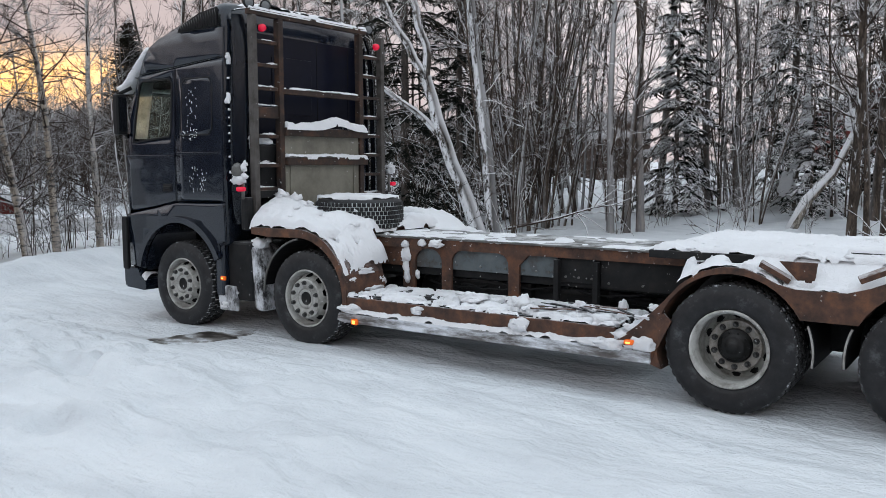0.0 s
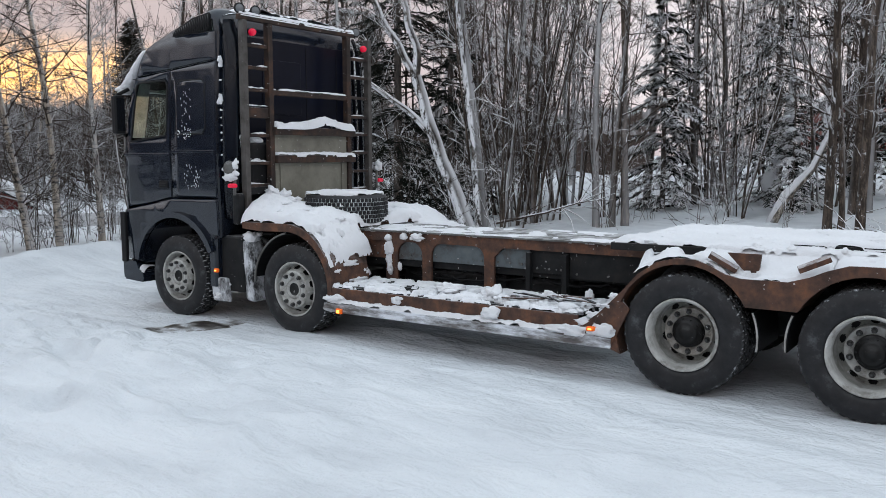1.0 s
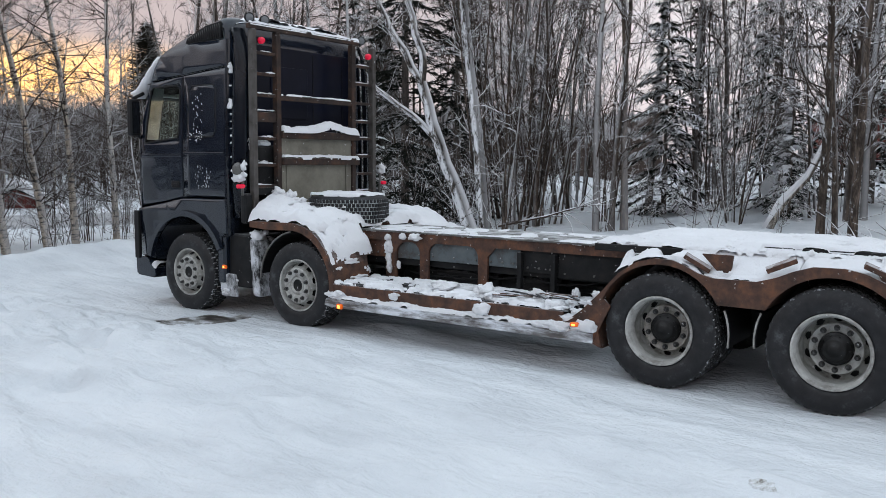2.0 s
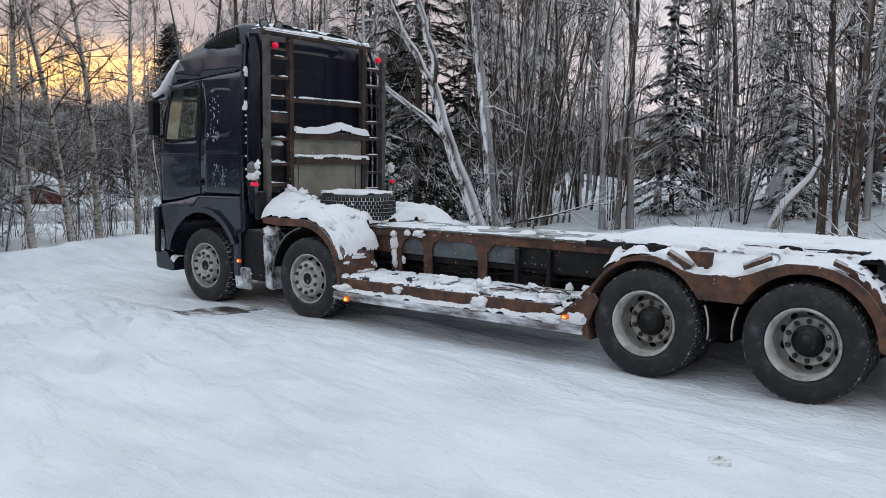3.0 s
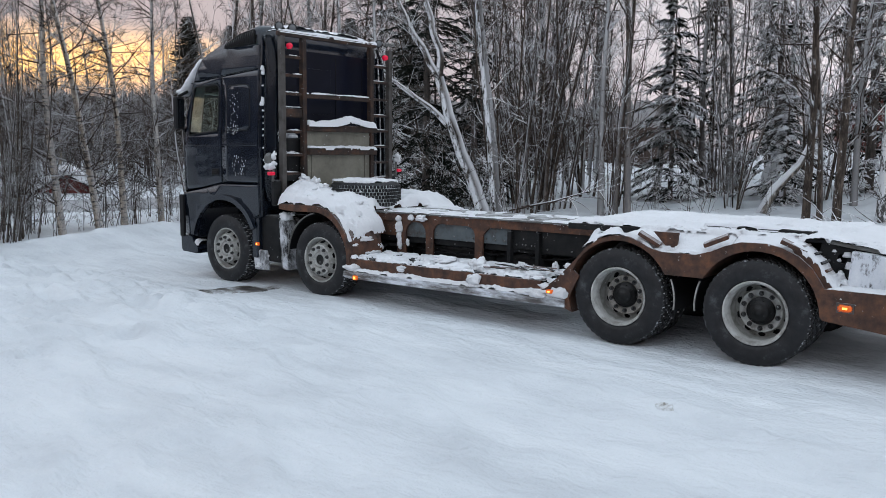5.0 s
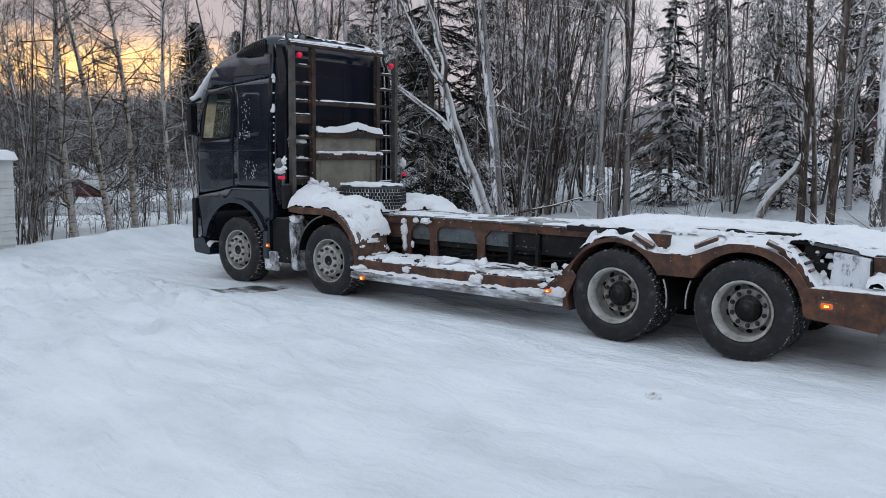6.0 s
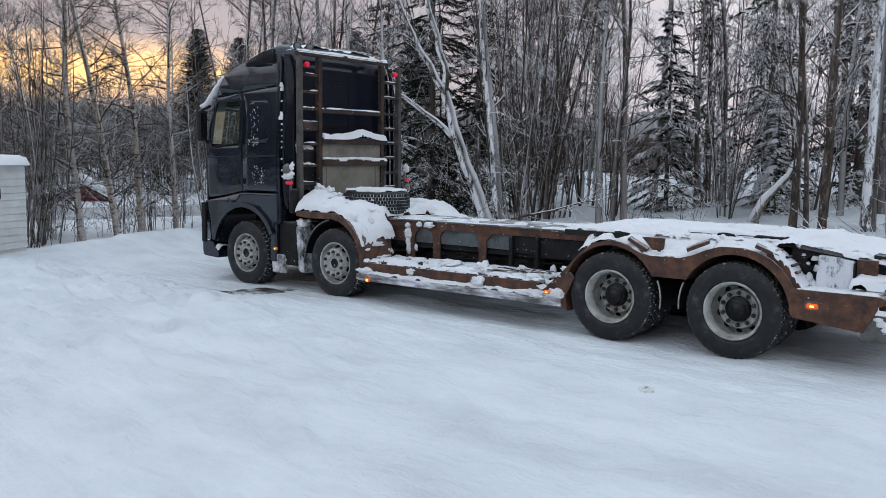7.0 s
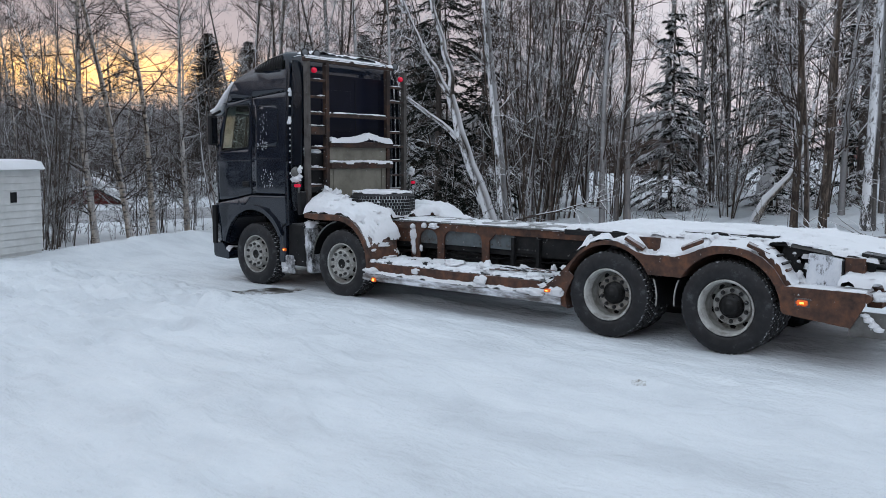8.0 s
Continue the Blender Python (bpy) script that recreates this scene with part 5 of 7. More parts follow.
snow_sheet("snow_heap", -5.14, -4.02, 0.0, 0.74, heap, 0.08, 1, 0.016, cover=-0.9, edge=0.035, wobble=0.35, crumb=1.5, label="deep white snow heaped over the fender behind the cab")
snow_sheet("snow_heap", -4.10, -3.80, 0.01, 0.72, heap, 0.04, 21, 0.013, cover=0.06, edge=0.035, grain=5.5, wobble=0.5, crumb=2.2, label="white snow sliding off the fender's back")
snow_sheet("snow_heap", -5.14, -4.0, 0.60, 1.95, lambda x, y: 1.16 + 0.22 * max(0, -4.75 - x), 0.10, 2, 0.025, cover=-0.5, crumb=2.0, label="white snow drifted below the headboard")
snow_sheet("snow_heap", -5.1, -3.7, 1.80, 2.50, lambda x, y: fender_line(x) + 0.02 if x < -3.9 else 1.0, 0.10, 3, 0.03, cover=-0.6, crumb=2.0, label="white snow heaped on the far fender")
snow_sheet("snow_cover", -4.04, -0.72, 0.77, 1.73, 1.116, 0.012, 4, 0.03, cover=0.36, edge=0.05, label="thin wind-blown snow on the deck plate")
snow_sheet("snow_cover", -0.72, 1.92, 0.26, 2.2, 1.176, 0.042, 5, 0.018, cover=0.0, edge=0.05, crumb=2.6, grain=4.6, label="white snow covering the rear deck")
snow_sheet("snow_cover", 1.88, 2.76, 0.28, 2.2, lambda x, y: 1.18 - 0.141 * (x - 1.9), 0.03, 6, 0.02, cover=-0.05, edge=0.04, label="white snow covering the sloping tail")


def rear_top(x, y):
    def one(cx):
        d = abs(x - cx)
        return 0.5 + math.sqrt(max(0.0, 0.615 ** 2 - d * d)) if d < 0.6 else 0.0
    z = max(one(0.0), one(1.38), 0.985 if 0.2 < x < 1.1 else 0.0)
    return z + (1.17 - z) * min(1.0, max(0.0, (y - 0.06) / 0.28)) if z > 0.8 else max(z, 0.78) + (0.35 * min(1.0, max(0, (y - 0.02) / 0.3)))


snow_sheet("snow_cover", -0.42, 0.20, 0.0, 0.34, rear_top, 0.03, 7, 0.02, cover=0.16, edge=0.04)
snow_sheet("snow_cover", 0.16, 1.10, 0.0, 0.36, rear_top, 0.034, 8, 0.015, cover=0.0, edge=0.04)
snow_sheet("snow_cover", 1.10, 1.70, 0.0, 0.36, rear_top, 0.03, 9, 0.015, cover=0.12, edge=0.04)
snow_sheet("snow_cover", 1.66, 2.06, 0.015, 0.34, lambda x, y: float(np.interp(x, (1.66, 1.76, 1.90, 2.03, 2.1), (1.13, 1.09, 0.98, 0.785, 0.775))), 0.036, 22, 0.012, cover=-0.12, edge=0.03, grain=6.0)
snow_sheet("snow_cover", 1.98, 2.72, 0.0, 0.34, 0.775, 0.018, 10, 0.012, cover=0.0, edge=0.03, grain=6.0)
snow_sheet("snow_cover", 2.44, 2.9, 0.10, 0.60, lambda x, y: 0.80 + 0.10 * min(1, y / 0.3), 0.06, 23, 0.02, cover=-0.1, edge=0.06, grain=5.0)
snow_sheet("snow_cover", 0.72, 1.76, 0.355, 0.52, 1.236, 0.03, 24, 0.015, cover=-0.9, edge=0.025)
snow_lumps("deck_snow", [(x_, 0.3 + 0.9 * rs.rand() ** 2, 1.20 - 0.141 * max(0.0, x_ - 1.9), 0.03 + 0.05 * rs.rand(), 0.03 + 0.05 * rs.rand(), 0.015 + 0.025 * rs.rand()) for x_ in np.linspace(-0.6, 2.6, 60)], "crumbs of snow scattered on the rear deck")
snow_sheet("snow_cover", -3.82, -0.92, 0.0, 0.78, 0.560, 0.034, 11, 0.018, cover=0.20, edge=0.04, grain=6.0, label="broken white snow on the slatted side tray")
snow_sheet("snow_cover", -3.84, -0.62, -0.034, 0.22, lambda x, y: 0.395 if y < 0.06 else 0.39, 0.05, 12, 0.018, cover=-0.15, edge=0.035, grain=5.0, label="crusted white snow along the skirt beam")
snow_sheet("snow_cover", XR - 0.02, XR + 0.10, 0.58, 1.98, lambda x, y: 2.28 + 0.06 * math.exp(-((y - 1.45) / 0.22) ** 2), 0.065, 13, 0.014, cover=-0.9, edge=0.04, grain=3.5, wobble=0.2, label="white snow on the upper headboard rail")
snow_sheet("snow_cover", XR + 0.0, XR + 0.10, 0.59, 1.99, 1.948, 0.035, 14, 0.014, cover=-0.9, edge=0.03, grain=4.0, wobble=0.2, label="white snow on the lower headboard rail")
snow_sheet("snow_cover", -6.6, -5.5, 0.18, 2.32, lambda x, y: 3.36 + 0.30 * min(1, (x + 6.6) / 0.9) ** 0.9 - 0.10 * (abs(y - 1.25) / 1.1) ** 4, 0.035, 15, 0.04, cover=-0.3, edge=0.1, label="thin white snow on the cab roof")
snow_sheet("snow_cover", XR - 0.035, XR + 0.035, 0.10, 2.05, 3.533, 0.03, 16, 0.015, cover=0.1, edge=0.02, grain=4)
snow_sheet("snow_cover", XR - 0.03, XR + 0.03, 0.594, 1.897, 2.713, 0.025, 17, 0.015, cover=0.1, edge=0.02, grain=4)
snow_sheet("snow_cover", -4.9, -4.15, 0.72, 1.45, lambda x, y: 1.485 if 0.26 < math.hypot(x + 4.52, y - 1.08) < 0.47 else 1.44 if math.hypot(x + 4.52, y - 1.08) < 0.3 else 1.3, 0.04, 18, 0.025, cover=-0.1, edge=0.05, label="white snow on the spare tyre")
snow_lumps("tyre_snow", [(-4.24, 0.68, 1.36, 0.06, 0.05, 0.06), (-4.20, 0.72, 1.30, 0.05, 0.05, 0.05), (-4.75, 0.66, 1.38, 0.10, 0.05, 0.05), (-4.50, 0.60, 1.19, 0.12, 0.05, 0.04)], "clods of snow stuck to the spare tyre")
snow_sheet("snow_cover", -7.36, -7.10, 0.05, 2.45, lambda x, y: 2.80 + 0.6 * (x + 7.30), 0.05, 19, 0.03, cover=-0.3, edge=0.05, label="white snow on the sun visor")
snow_sheet("snow_cover", -7.06, -6.95, 0.0, 0.5, 0.50, 0.06, 20, 0.02, cover=-0.5, edge=0.04, label="white snow on the bumper step")
spots = []
for z in (3.20, 2.95, 2.70, 2.50, 2.18, 1.86):
    for k in range(3):
        spots.append((XR, 0.24 + 0.24 * rs.rand(), z + 0.022, 0.024, 0.04 + 0.05 * rs.rand(), 0.010 + 0.018 * rs.rand() ** 2))
for z in (3.20, 2.96, 2.45, 2.22, 1.98, 1.50):
    spots.append((XR, 2.15, z + 0.02, 0.022, 0.14, 0.014))
snow_lumps("rung_snow", spots, "small ridges of snow on the ladder rungs")
spots = [(-5.455, 0.045, z, 0.012 + 0.014 * rs.rand(), 0.016, 0.008 + 0.014 * rs.rand()) for z in np.arange(1.7, 3.1, 0.085) if rs.rand() < 0.6]
spots += [(-5.45, 0.05, 3.0, 0.03, 0.03, 0.08), (-5.46, 0.04, 2.58, 0.04, 0.03, 0.08)]
spots += [(-6.02 + rs.normal(0, 0.05), lean_in(0.0, z) - 0.021, z, 0.002 + 0.003 * rs.rand(), 0.004, 0.005 + 0.014 * rs.rand()) for z in np.arange(2.14, 2.72, 0.02)]
spots += [(-6.05 + 0.26 * (rs.rand() - 0.5), -0.018, 2.15 + 0.12 * rs.rand(), 0.009, 0.005, 0.006) for k in range(18)]
spots += [(-6.08 + 0.30 * rs.rand() ** 0.8, lean_in(0.0, 1.7) - 0.016, 1.56 + 0.28 * rs.rand(), 0.002 + 0.002 * rs.rand(), 0.002, 0.005 + 0.012 * rs.rand()) for k in range(44)]
snow_lumps("deflector_snow", spots, "snow packed along the deflector's edge")
bm = bmesh.new()
for k in range(34):
    t_ = k / 33
    lump(bm, (-7.27 + 0.40 * t_, 0.06 + 0.07 * t_, 2.74 + 0.46 * t_ ** 0.9), (0.062 - 0.02 * t_, 0.09, 0.045), k, 0.16, 3)
for k in range(9):
    lump(bm, (-7.28 + 0.01 * k, 0.12 + 0.27 * k, 2.78), (0.07, 0.18, 0.05), k + 40, 0.2, 3)
tagged(part("visor_snow", bm, M_SNOW), "smooth white snow lying down the cab's front edge", "snow", kind="stuff")
snow_lumps("heap_clods", [(x_, y_, heap(x_, y_) + 0.06, 0.03 + 0.06 * rs.rand(), 0.03 + 0.06 * rs.rand(), 0.02 + 0.035 * rs.rand()) for x_, y_ in [(-5.1 + 1.05 * rs.rand(), 0.04 + 0.6 * rs.rand()) for k in range(7)]] + [(-5.08, 0.45, 1.52, 0.08, 0.10, 0.10), (-5.06, 0.62, 1.48, 0.07, 0.09, 0.09), (-4.9, 0.55, 1.42, 0.12, 0.10, 0.06)], "broken clods of snow on the heap behind the cab")
snow_lumps("box_snow", [(-5.34, 0.42, 2.14, 0.12, 0.15, 0.08), (-5.28, 0.36, 1.60, 0.06, 0.14, 0.05), (-5.32, 0.20, 2.12, 0.06, 0.08, 0.13), (-5.3, 0.40, 1.9, 0.05, 0.12, 0.03), (-5.22, -0.05, 1.72, 0.09, 0.08, 0.11), (-5.18, -0.03, 1.84, 0.06, 0.05, 0.09), (-5.2, 2.55, 1.80, 0.08, 0.07, 0.11)], "snow caught on the boxes behind the cab")
snow_lumps("tray_snow", [(-3.80, 0.12, 0.70, 0.02, 0.09, 0.05), (-3.80, 0.35, 0.78, 0.02, 0.12, 0.05), (-3.79, 0.60, 0.66, 0.02, 0.08, 0.08), (-3.77, 0.44, 0.60, 0.05, 0.16, 0.03), (-1.80, -0.01, 0.49, 0.11, 0.04, 0.10), (-1.95, 0.30, 0.63, 0.12, 0.11, 0.09), (-1.78, 0.16, 0.59, 0.10, 0.08, 0.07), (-1.40, 0.40, 0.62, 0.10, 0.09, 0.08), (-1.28, 0.36, 0.60, 0.07, 0.08, 0.06), (-1.10, 0.62, 0.62, 0.05, 0.05, 0.08), (-2.9, 0.0, 0.50, 0.07, 0.03, 0.06), (-1.05, 0.10, 0.58, 0.16, 0.10, 0.07), (-2.5, 0.35, 0.62, 0.18, 0.14, 0.06), (-3.62, 0.775, 1.03, 0.05, 0.03, 0.05), (-3.61, 0.775, 0.92, 0.055, 0.03, 0.12), (-3.60, 0.78, 0.78, 0.04, 0.025, 0.14), (-3.59, 0.78, 0.68, 0.03, 0.02, 0.10), (-3.2, 0.74, 1.06, 0.10, 0.06, 0.06), (-3.60, 0.77, 0.70, 0.035, 0.03, 0.08), (-3.46, 0.78, 0.72, 0.03, 0.02, 0.07), (-3.40, 0.78, 1.05, 0.05, 0.02, 0.05)], "clods of snow on the tray and the side beam")
snow_lumps("skirt_snow", [(-3.70, 0.02, 0.44, 0.16, 0.08, 0.07), (-0.95, -0.02, 0.42, 0.16, 0.05, 0.08), (-0.66, -0.03, 0.45, 0.12, 0.03, 0.09), (-0.86, 0.03, 0.50, 0.12, 0.05, 0.05), (-0.76, 0.03, 0.57, 0.09, 0.05, 0.045), (-0.66, 0.03, 0.66, 0.08, 0.05, 0.04), (-1.1, -0.02, 0.42, 0.16, 0.05, 0.05), (-0.58, 0.04, 0.74, 0.07, 0.05, 0.04)], "snow stuck to the skirt and gusset")
snow_lumps("tail_snow", [(2.02, 0.30, 0.86, 0.05, 0.05, 0.07), (2.08, 0.27, 0.81, 0.08, 0.06, 0.04), (2.70, 0.22, 0.88, 0.13, 0.10, 0.07), (2.82, 0.12, 0.74, 0.10, 0.08, 0.08), (2.62, 0.10, 0.79, 0.10, 0.05, 0.025), (2.72, 0.017, 0.565, 0.045, 0.008, 0.03), (2.76, 0.017, 0.52, 0.049, 0.008, 0.04), (2.80, 0.017, 0.475, 0.049, 0.008, 0.04), (2.85, 0.017, 0.44, 0.049, 0.008, 0.035), (2.06, 0.335, 1.05, 0.04, 0.01, 0.03), (2.0, 0.335, 1.00, 0.02, 0.01, 0.02), (2.08, 0.335, 0.95, 0.03, 0.01, 0.04), (1.95, 0.335, 1.08, 0.02, 0.01, 0.015)], "snow crusted on the tail step and its plates")
snow_lumps("wheel_snow", [(-5.62, 0.07, 0.30, 0.09, 0.05, 0.06), (-5.68, 0.16, 1.08, 0.08, 0.10, 0.04), (-5.06, 0.10, 1.02, 0.09, 0.10, 0.10), (-5.52, 0.12, 0.44, 0.09, 0.06, 0.06)], "greyish snow clods behind the front wheel")


# ---------------------------------------------------------------- trees
class Acc:
    """Collects plain tubes for one mesh."""

    def __init__(self):
        self.v, self.f, self.n = [], [], 0

    def tube(self, pts, radii, sides):
        n = len(pts)
        pts = np.asarray(pts)
        d = np.empty_like(pts)
        d[1:-1] = pts[2:] - pts[:-2]
        d[0], d[-1] = pts[1] - pts[0], pts[-1] - pts[-2]
        d /= np.sqrt((d * d).sum(1))[:, None] + 1e-9
        ref = np.array((0.3, 0.2, 1.0)) if abs(d[0][2]) < 0.8 else np.array((1.0, 0.1, 0.2))
        a = np.cross(d, ref)
        a /= np.sqrt((a * a).sum(1))[:, None] + 1e-9
        b = np.cross(d, a)
        ang = np.arange(sides) * 2 * np.pi / sides
        rr = np.asarray(radii)[:, None, None]
        ring = pts[:, None, :] + rr * (a[:, None, :] * np.cos(ang)[None, :, None] + b[:, None, :] * np.sin(ang)[None, :, None])
        self.v.append(ring.reshape(-1, 3))
        i = np.arange(n - 1)[:, None] * sides
        k = np.arange(sides)[None, :]
        k2 = (k + 1) % sides
        self.f.append((np.stack([i + k, i + k2, i + sides + k2, i + sides + k], -1) + self.n).reshape(-1, 4))
        self.n += n * sides

    def arrays(self):
        return np.concatenate(self.v), np.concatenate(self.f)

    def mesh(self, name, mat, smooth=False):
        return quad_mesh(name, *self.arrays(), mat, smooth)


def quad_mesh(name, verts, quads, mat, smooth=False):
    me = bpy.data.meshes.new(name)
    me.vertices.add(len(verts))
    me.vertices.foreach_set("co", np.ascontiguousarray(verts, dtype=np.float32).ravel())
    me.loops.add(quads.size)
    me.loops.foreach_set("vertex_index", np.ascontiguousarray(quads, dtype=np.int32).ravel())
    me.polygons.add(len(quads))
    me.polygons.foreach_set("loop_start", np.arange(0, quads.size, 4, dtype=np.int32))
    me.update(calc_edges=True)
    me.materials.append(mat)
    if smooth:
        me.shade_smooth()
    else:
        me.shade_flat()
    return me


def unit(v):
    return v / (np.sqrt((v * v).sum()) + 1e-9)


def limb(rng, p, way, length, r0, n, wobble, rise=0.0, thin=0.85):
    pts, radii = [np.array(p)], [r0]
    way = np.array(way, float)
    for i in range(n):
        way = unit(way + rng.normal(0, wobble, 3) + np.array((0, 0, rise)))
        pts.append(pts[-1] + way * length / n)
        radii.append(r0 * (1 - thin * (i + 1) / n))
    return pts, radii


def stem(rng, trunk, crown, foot, height, r0, lean, branches, twigs, first, steep, bend, tiny, reach=1.0, fat=1.0, n=14, sides=8, fork=4):
    pts, radii = [np.array((foot[0], foot[1], -0.3))], [r0 * 1.2]
    way = unit(np.array((lean[0], lean[1], 1.0)))
    for i in range(n):
        way = unit(way + rng.normal(0, bend, 3) * np.array((1, 1, 0.2)) + np.array((0, 0, 0.02)))
        pts.append(pts[-1] + way * (height + 0.3) / n)
        radii.append(r0 * (1 - 0.88 * ((i + 1) / n) ** 1.1))
    trunk.tube(pts, radii, sides)
    pts = np.array(pts)
    for k in range(branches):
        h = first + (0.98 - first) * rng.rand() ** 0.85
        i = min(int(h * n), n - 1)
        base = pts[i] + (pts[i + 1] - pts[i]) * (h * n - i)
        az = rng.rand() * 2 * math.pi
        d = unit(np.array((math.cos(az), math.sin(az), steep * (0.15 + rng.rand()))))
        length = (0.5 + 1.3 * rng.rand()) * (1.2 - 0.6 * h) * reach * height / 9
        rb = min(radii[i] * 0.5, (0.007 + length * 0.006) * fat)
        bp, br = limb(rng, base, d, length, rb, fork, 0.14, 0.04)
        crown.tube(bp, [max(r, 0.004 * fat) for r in br], 3)
        for q in range(twigs):
            s = 0.12 + 0.86 * rng.rand()
            j = min(int(s * fork), fork - 1)
            tb = bp[j] + (bp[j + 1] - bp[j]) * (s * fork - j)
            d2 = unit(unit(bp[j + 1] - bp[j]) + rng.normal(0, 0.5, 3))
            tl = (0.16 + 0.42 * rng.rand()) * min(1.0, 0.4 + length * 0.6)
            tp, tr = limb(rng, tb, d2, tl, (0.0042 + 0.003 * rng.rand()) * fat, 2, 0.2, 0.03, 0.5)
            crown.tube(tp, tr, 3)
            for w in range(tiny):
                d3 = unit(d2 + rng.normal(0, 0.65, 3))
                e = tp[1] + d3 * tl * (0.3 + 0.3 * rng.rand())
                crown.tube([tp[1] if w else tp[1] * 0.5 + tp[0] * 0.5, e], [0.0034 * fat, 0.0022 * fat], 3)


def bare_tree(seed, height, r0, lean=(0, 0), branches=44, twigs=9, first=0.2, steep=1.0, bend=0.03, tiny=2, reach=1.0, fat=1.0):
    rng = np.random.RandomState(seed)
    trunk, crown = Acc(), Acc()
    stem(rng, trunk, crown, (0, 0), height, r0, lean, branches, twigs, first, steep, bend, tiny, reach, fat)
    return trunk, crown


def clump(seed, stems, height, spread=0.11, branches=18, slim=0.035):
    """Several slim stems that fan out from one stool."""
    rng = np.random.RandomState(seed)
    trunks, crown = [], Acc()
    for k in range(stems):
        az = rng.rand() * 2 * math.pi
        out_ = spread * rng.rand() ** 0.6
        foot = (0.55 * rng.rand() * math.cos(az), 0.55 * rng.rand() * math.sin(az))
        trunks.append(Acc())
        stem(rng, trunks[-1], crown, foot, height * (0.7 + 0.4 * rng.rand()), slim * (0.7 + rng.rand()), (math.cos(az) * out_, math.sin(az) * out_), branches, 6, 0.12, 1.6, 0.036, 2, 0.95)
    return trunks, crown


def spruce(seed, height, spread, dense=1.0, droop=0.30, fat=1.0, rows=4.6):
    rng = np.random.RandomState(seed)
    trunk, crown = Acc(), Acc()
    trunk.tube([(0, 0, -0.3), (0, 0, height * 0.5), (0, 0, height)], [height * 0.013, height * 0.008, 0.008], 8)
    whorls = int(height * rows)
    for wv in range(whorls):
        h = 0.02 + 0.96 * (wv + rng.rand()) / whorls
        reach = spread * (1 - h) ** 0.75 * (0.65 + 0.5 * rng.rand()) + 0.10
        for b in range(rng.randint(4, 7)):
            az = rng.rand() * 2 * math.pi
            ln = reach * (0.55 + 0.55 * rng.rand())
            out_ = np.array((math.cos(az), math.sin(az), 0.0))
            side = np.array((-out_[1], out_[0], 0.0))
            z0 = h * height + rng.normal(0, 0.10)
            sag = droop * (1.25 - h) * (0.7 + 0.6 * rng.rand())
            lift = 0.25 + 0.35 * h

            def at(s):
                return out_ * ln * s + np.array((0, 0, z0 + lift * ln * s * 0.5 - (sag + 0.25) * ln * s * s + 0.25 * ln * max(0, s - 0.75)))

            crown.tube([at(s) for s in (0, 0.35, 0.7, 1.0)], [0.014, 0.012, 0.009, 0.004], 3)
            for c in range(int((5 + 15 * ln / spread) * dense)):
                s = 0.15 + 0.85 * rng.rand() ** 0.8
                p = at(s)
                sg = 1 if rng.rand() < 0.5 else -1
                d = side * sg * (0.25 + 0.75 * rng.rand()) + out_ * (0.3 + 0.7 * rng.rand()) + np.array((0, 0, 0.05 - 0.5 * rng.rand()))
                tl = (0.10 + 0.20 * rng.rand()) * (1.15 - 0.5 * s) * min(1.0, 0.45 + ln)
                wd = (0.014 + 0.016 * rng.rand()) * fat
                q = p + d * tl * 0.5
                e = p + d * tl + np.array((0, 0, -0.22 * tl))
                crown.tube([p, q, e], [wd * 0.6, wd, 0.004], 3)
    return trunk, crown


def thing_tree(name, made, tm, cm, label, category, group=""):
    trunk, crown = made
    root = tagged(empty(name), label, category, group)
    for k in trunk if isinstance(trunk, list) else [trunk]:
        new("trunk", k.mesh("trunk", tm, True)).parent = root
    new("crown", crown.mesh("crown", cm)).parent = root
    return root


used = set()


def plant(kinds, i, x, y, turn=0.0, s=1.0, tilt=(0, 0)):
    root = kinds[i % len(kinds)]
    m = Matrix.Translation((x, y, gz(x, y) - 0.03)) @ Euler((tilt[0], tilt[1], 0)).to_matrix().to_4x4() @ Matrix.Rotation(turn, 4, "Z") @ Matrix.Scale(s, 4)
    if root.name not in used:
        used.add(root.name)
        root.matrix_basis = m
        return root
    return copy_thing(root, m)


BIRCH_LABEL = "slender leafless birch with pale bark standing in snow"
ALDER_LABEL = "leafless grey-brown tree with snow along its twigs"
CLUMP_LABEL = "clump of slim leafless stems fanning out of the snow"
SPRUCE_LABEL = "dark green spruce with snow on drooping branches"
birches = [thing_tree("birch_tree", bare_tree(100 + i, 11, 0.095, branches=46, twigs=9, first=0.22, steep=0.8, bend=0.03), M_BIRCH, M_TWIG, BIRCH_LABEL, "birch", "birches") for i in range(3)]
alders = [thing_tree("alder_tree", bare_tree(200 + i, 11, 0.08, branches=62, twigs=9, first=0.12, steep=1.2, bend=0.034), M_BARK, M_TWIG, ALDER_LABEL, "tree", "bare trees") for i in range(4)]
clumps = [thing_tree("alder_clump", clump(250 + i, 9, 9, 0.22, 18, 0.025), M_BARK, M_TWIG, CLUMP_LABEL, "tree", "alder clumps") for i in range(4)]
small_spruces = [thing_tree("spruce_tree", spruce(300 + i, 5.2, 1.25, 3.0, fat=0.95, rows=5.2), M_BARK, M_NEEDLE, SPRUCE_LABEL, "spruce", "spruces") for i in range(1)]
tall_spruces = [thing_tree("spruce_tree", spruce(310 + i, 9.5, 1.9, 2.1, fat=1.15, rows=4.0), M_BARK, M_NEEDLE, SPRUCE_LABEL, "spruce", "spruces") for i in range(2)]
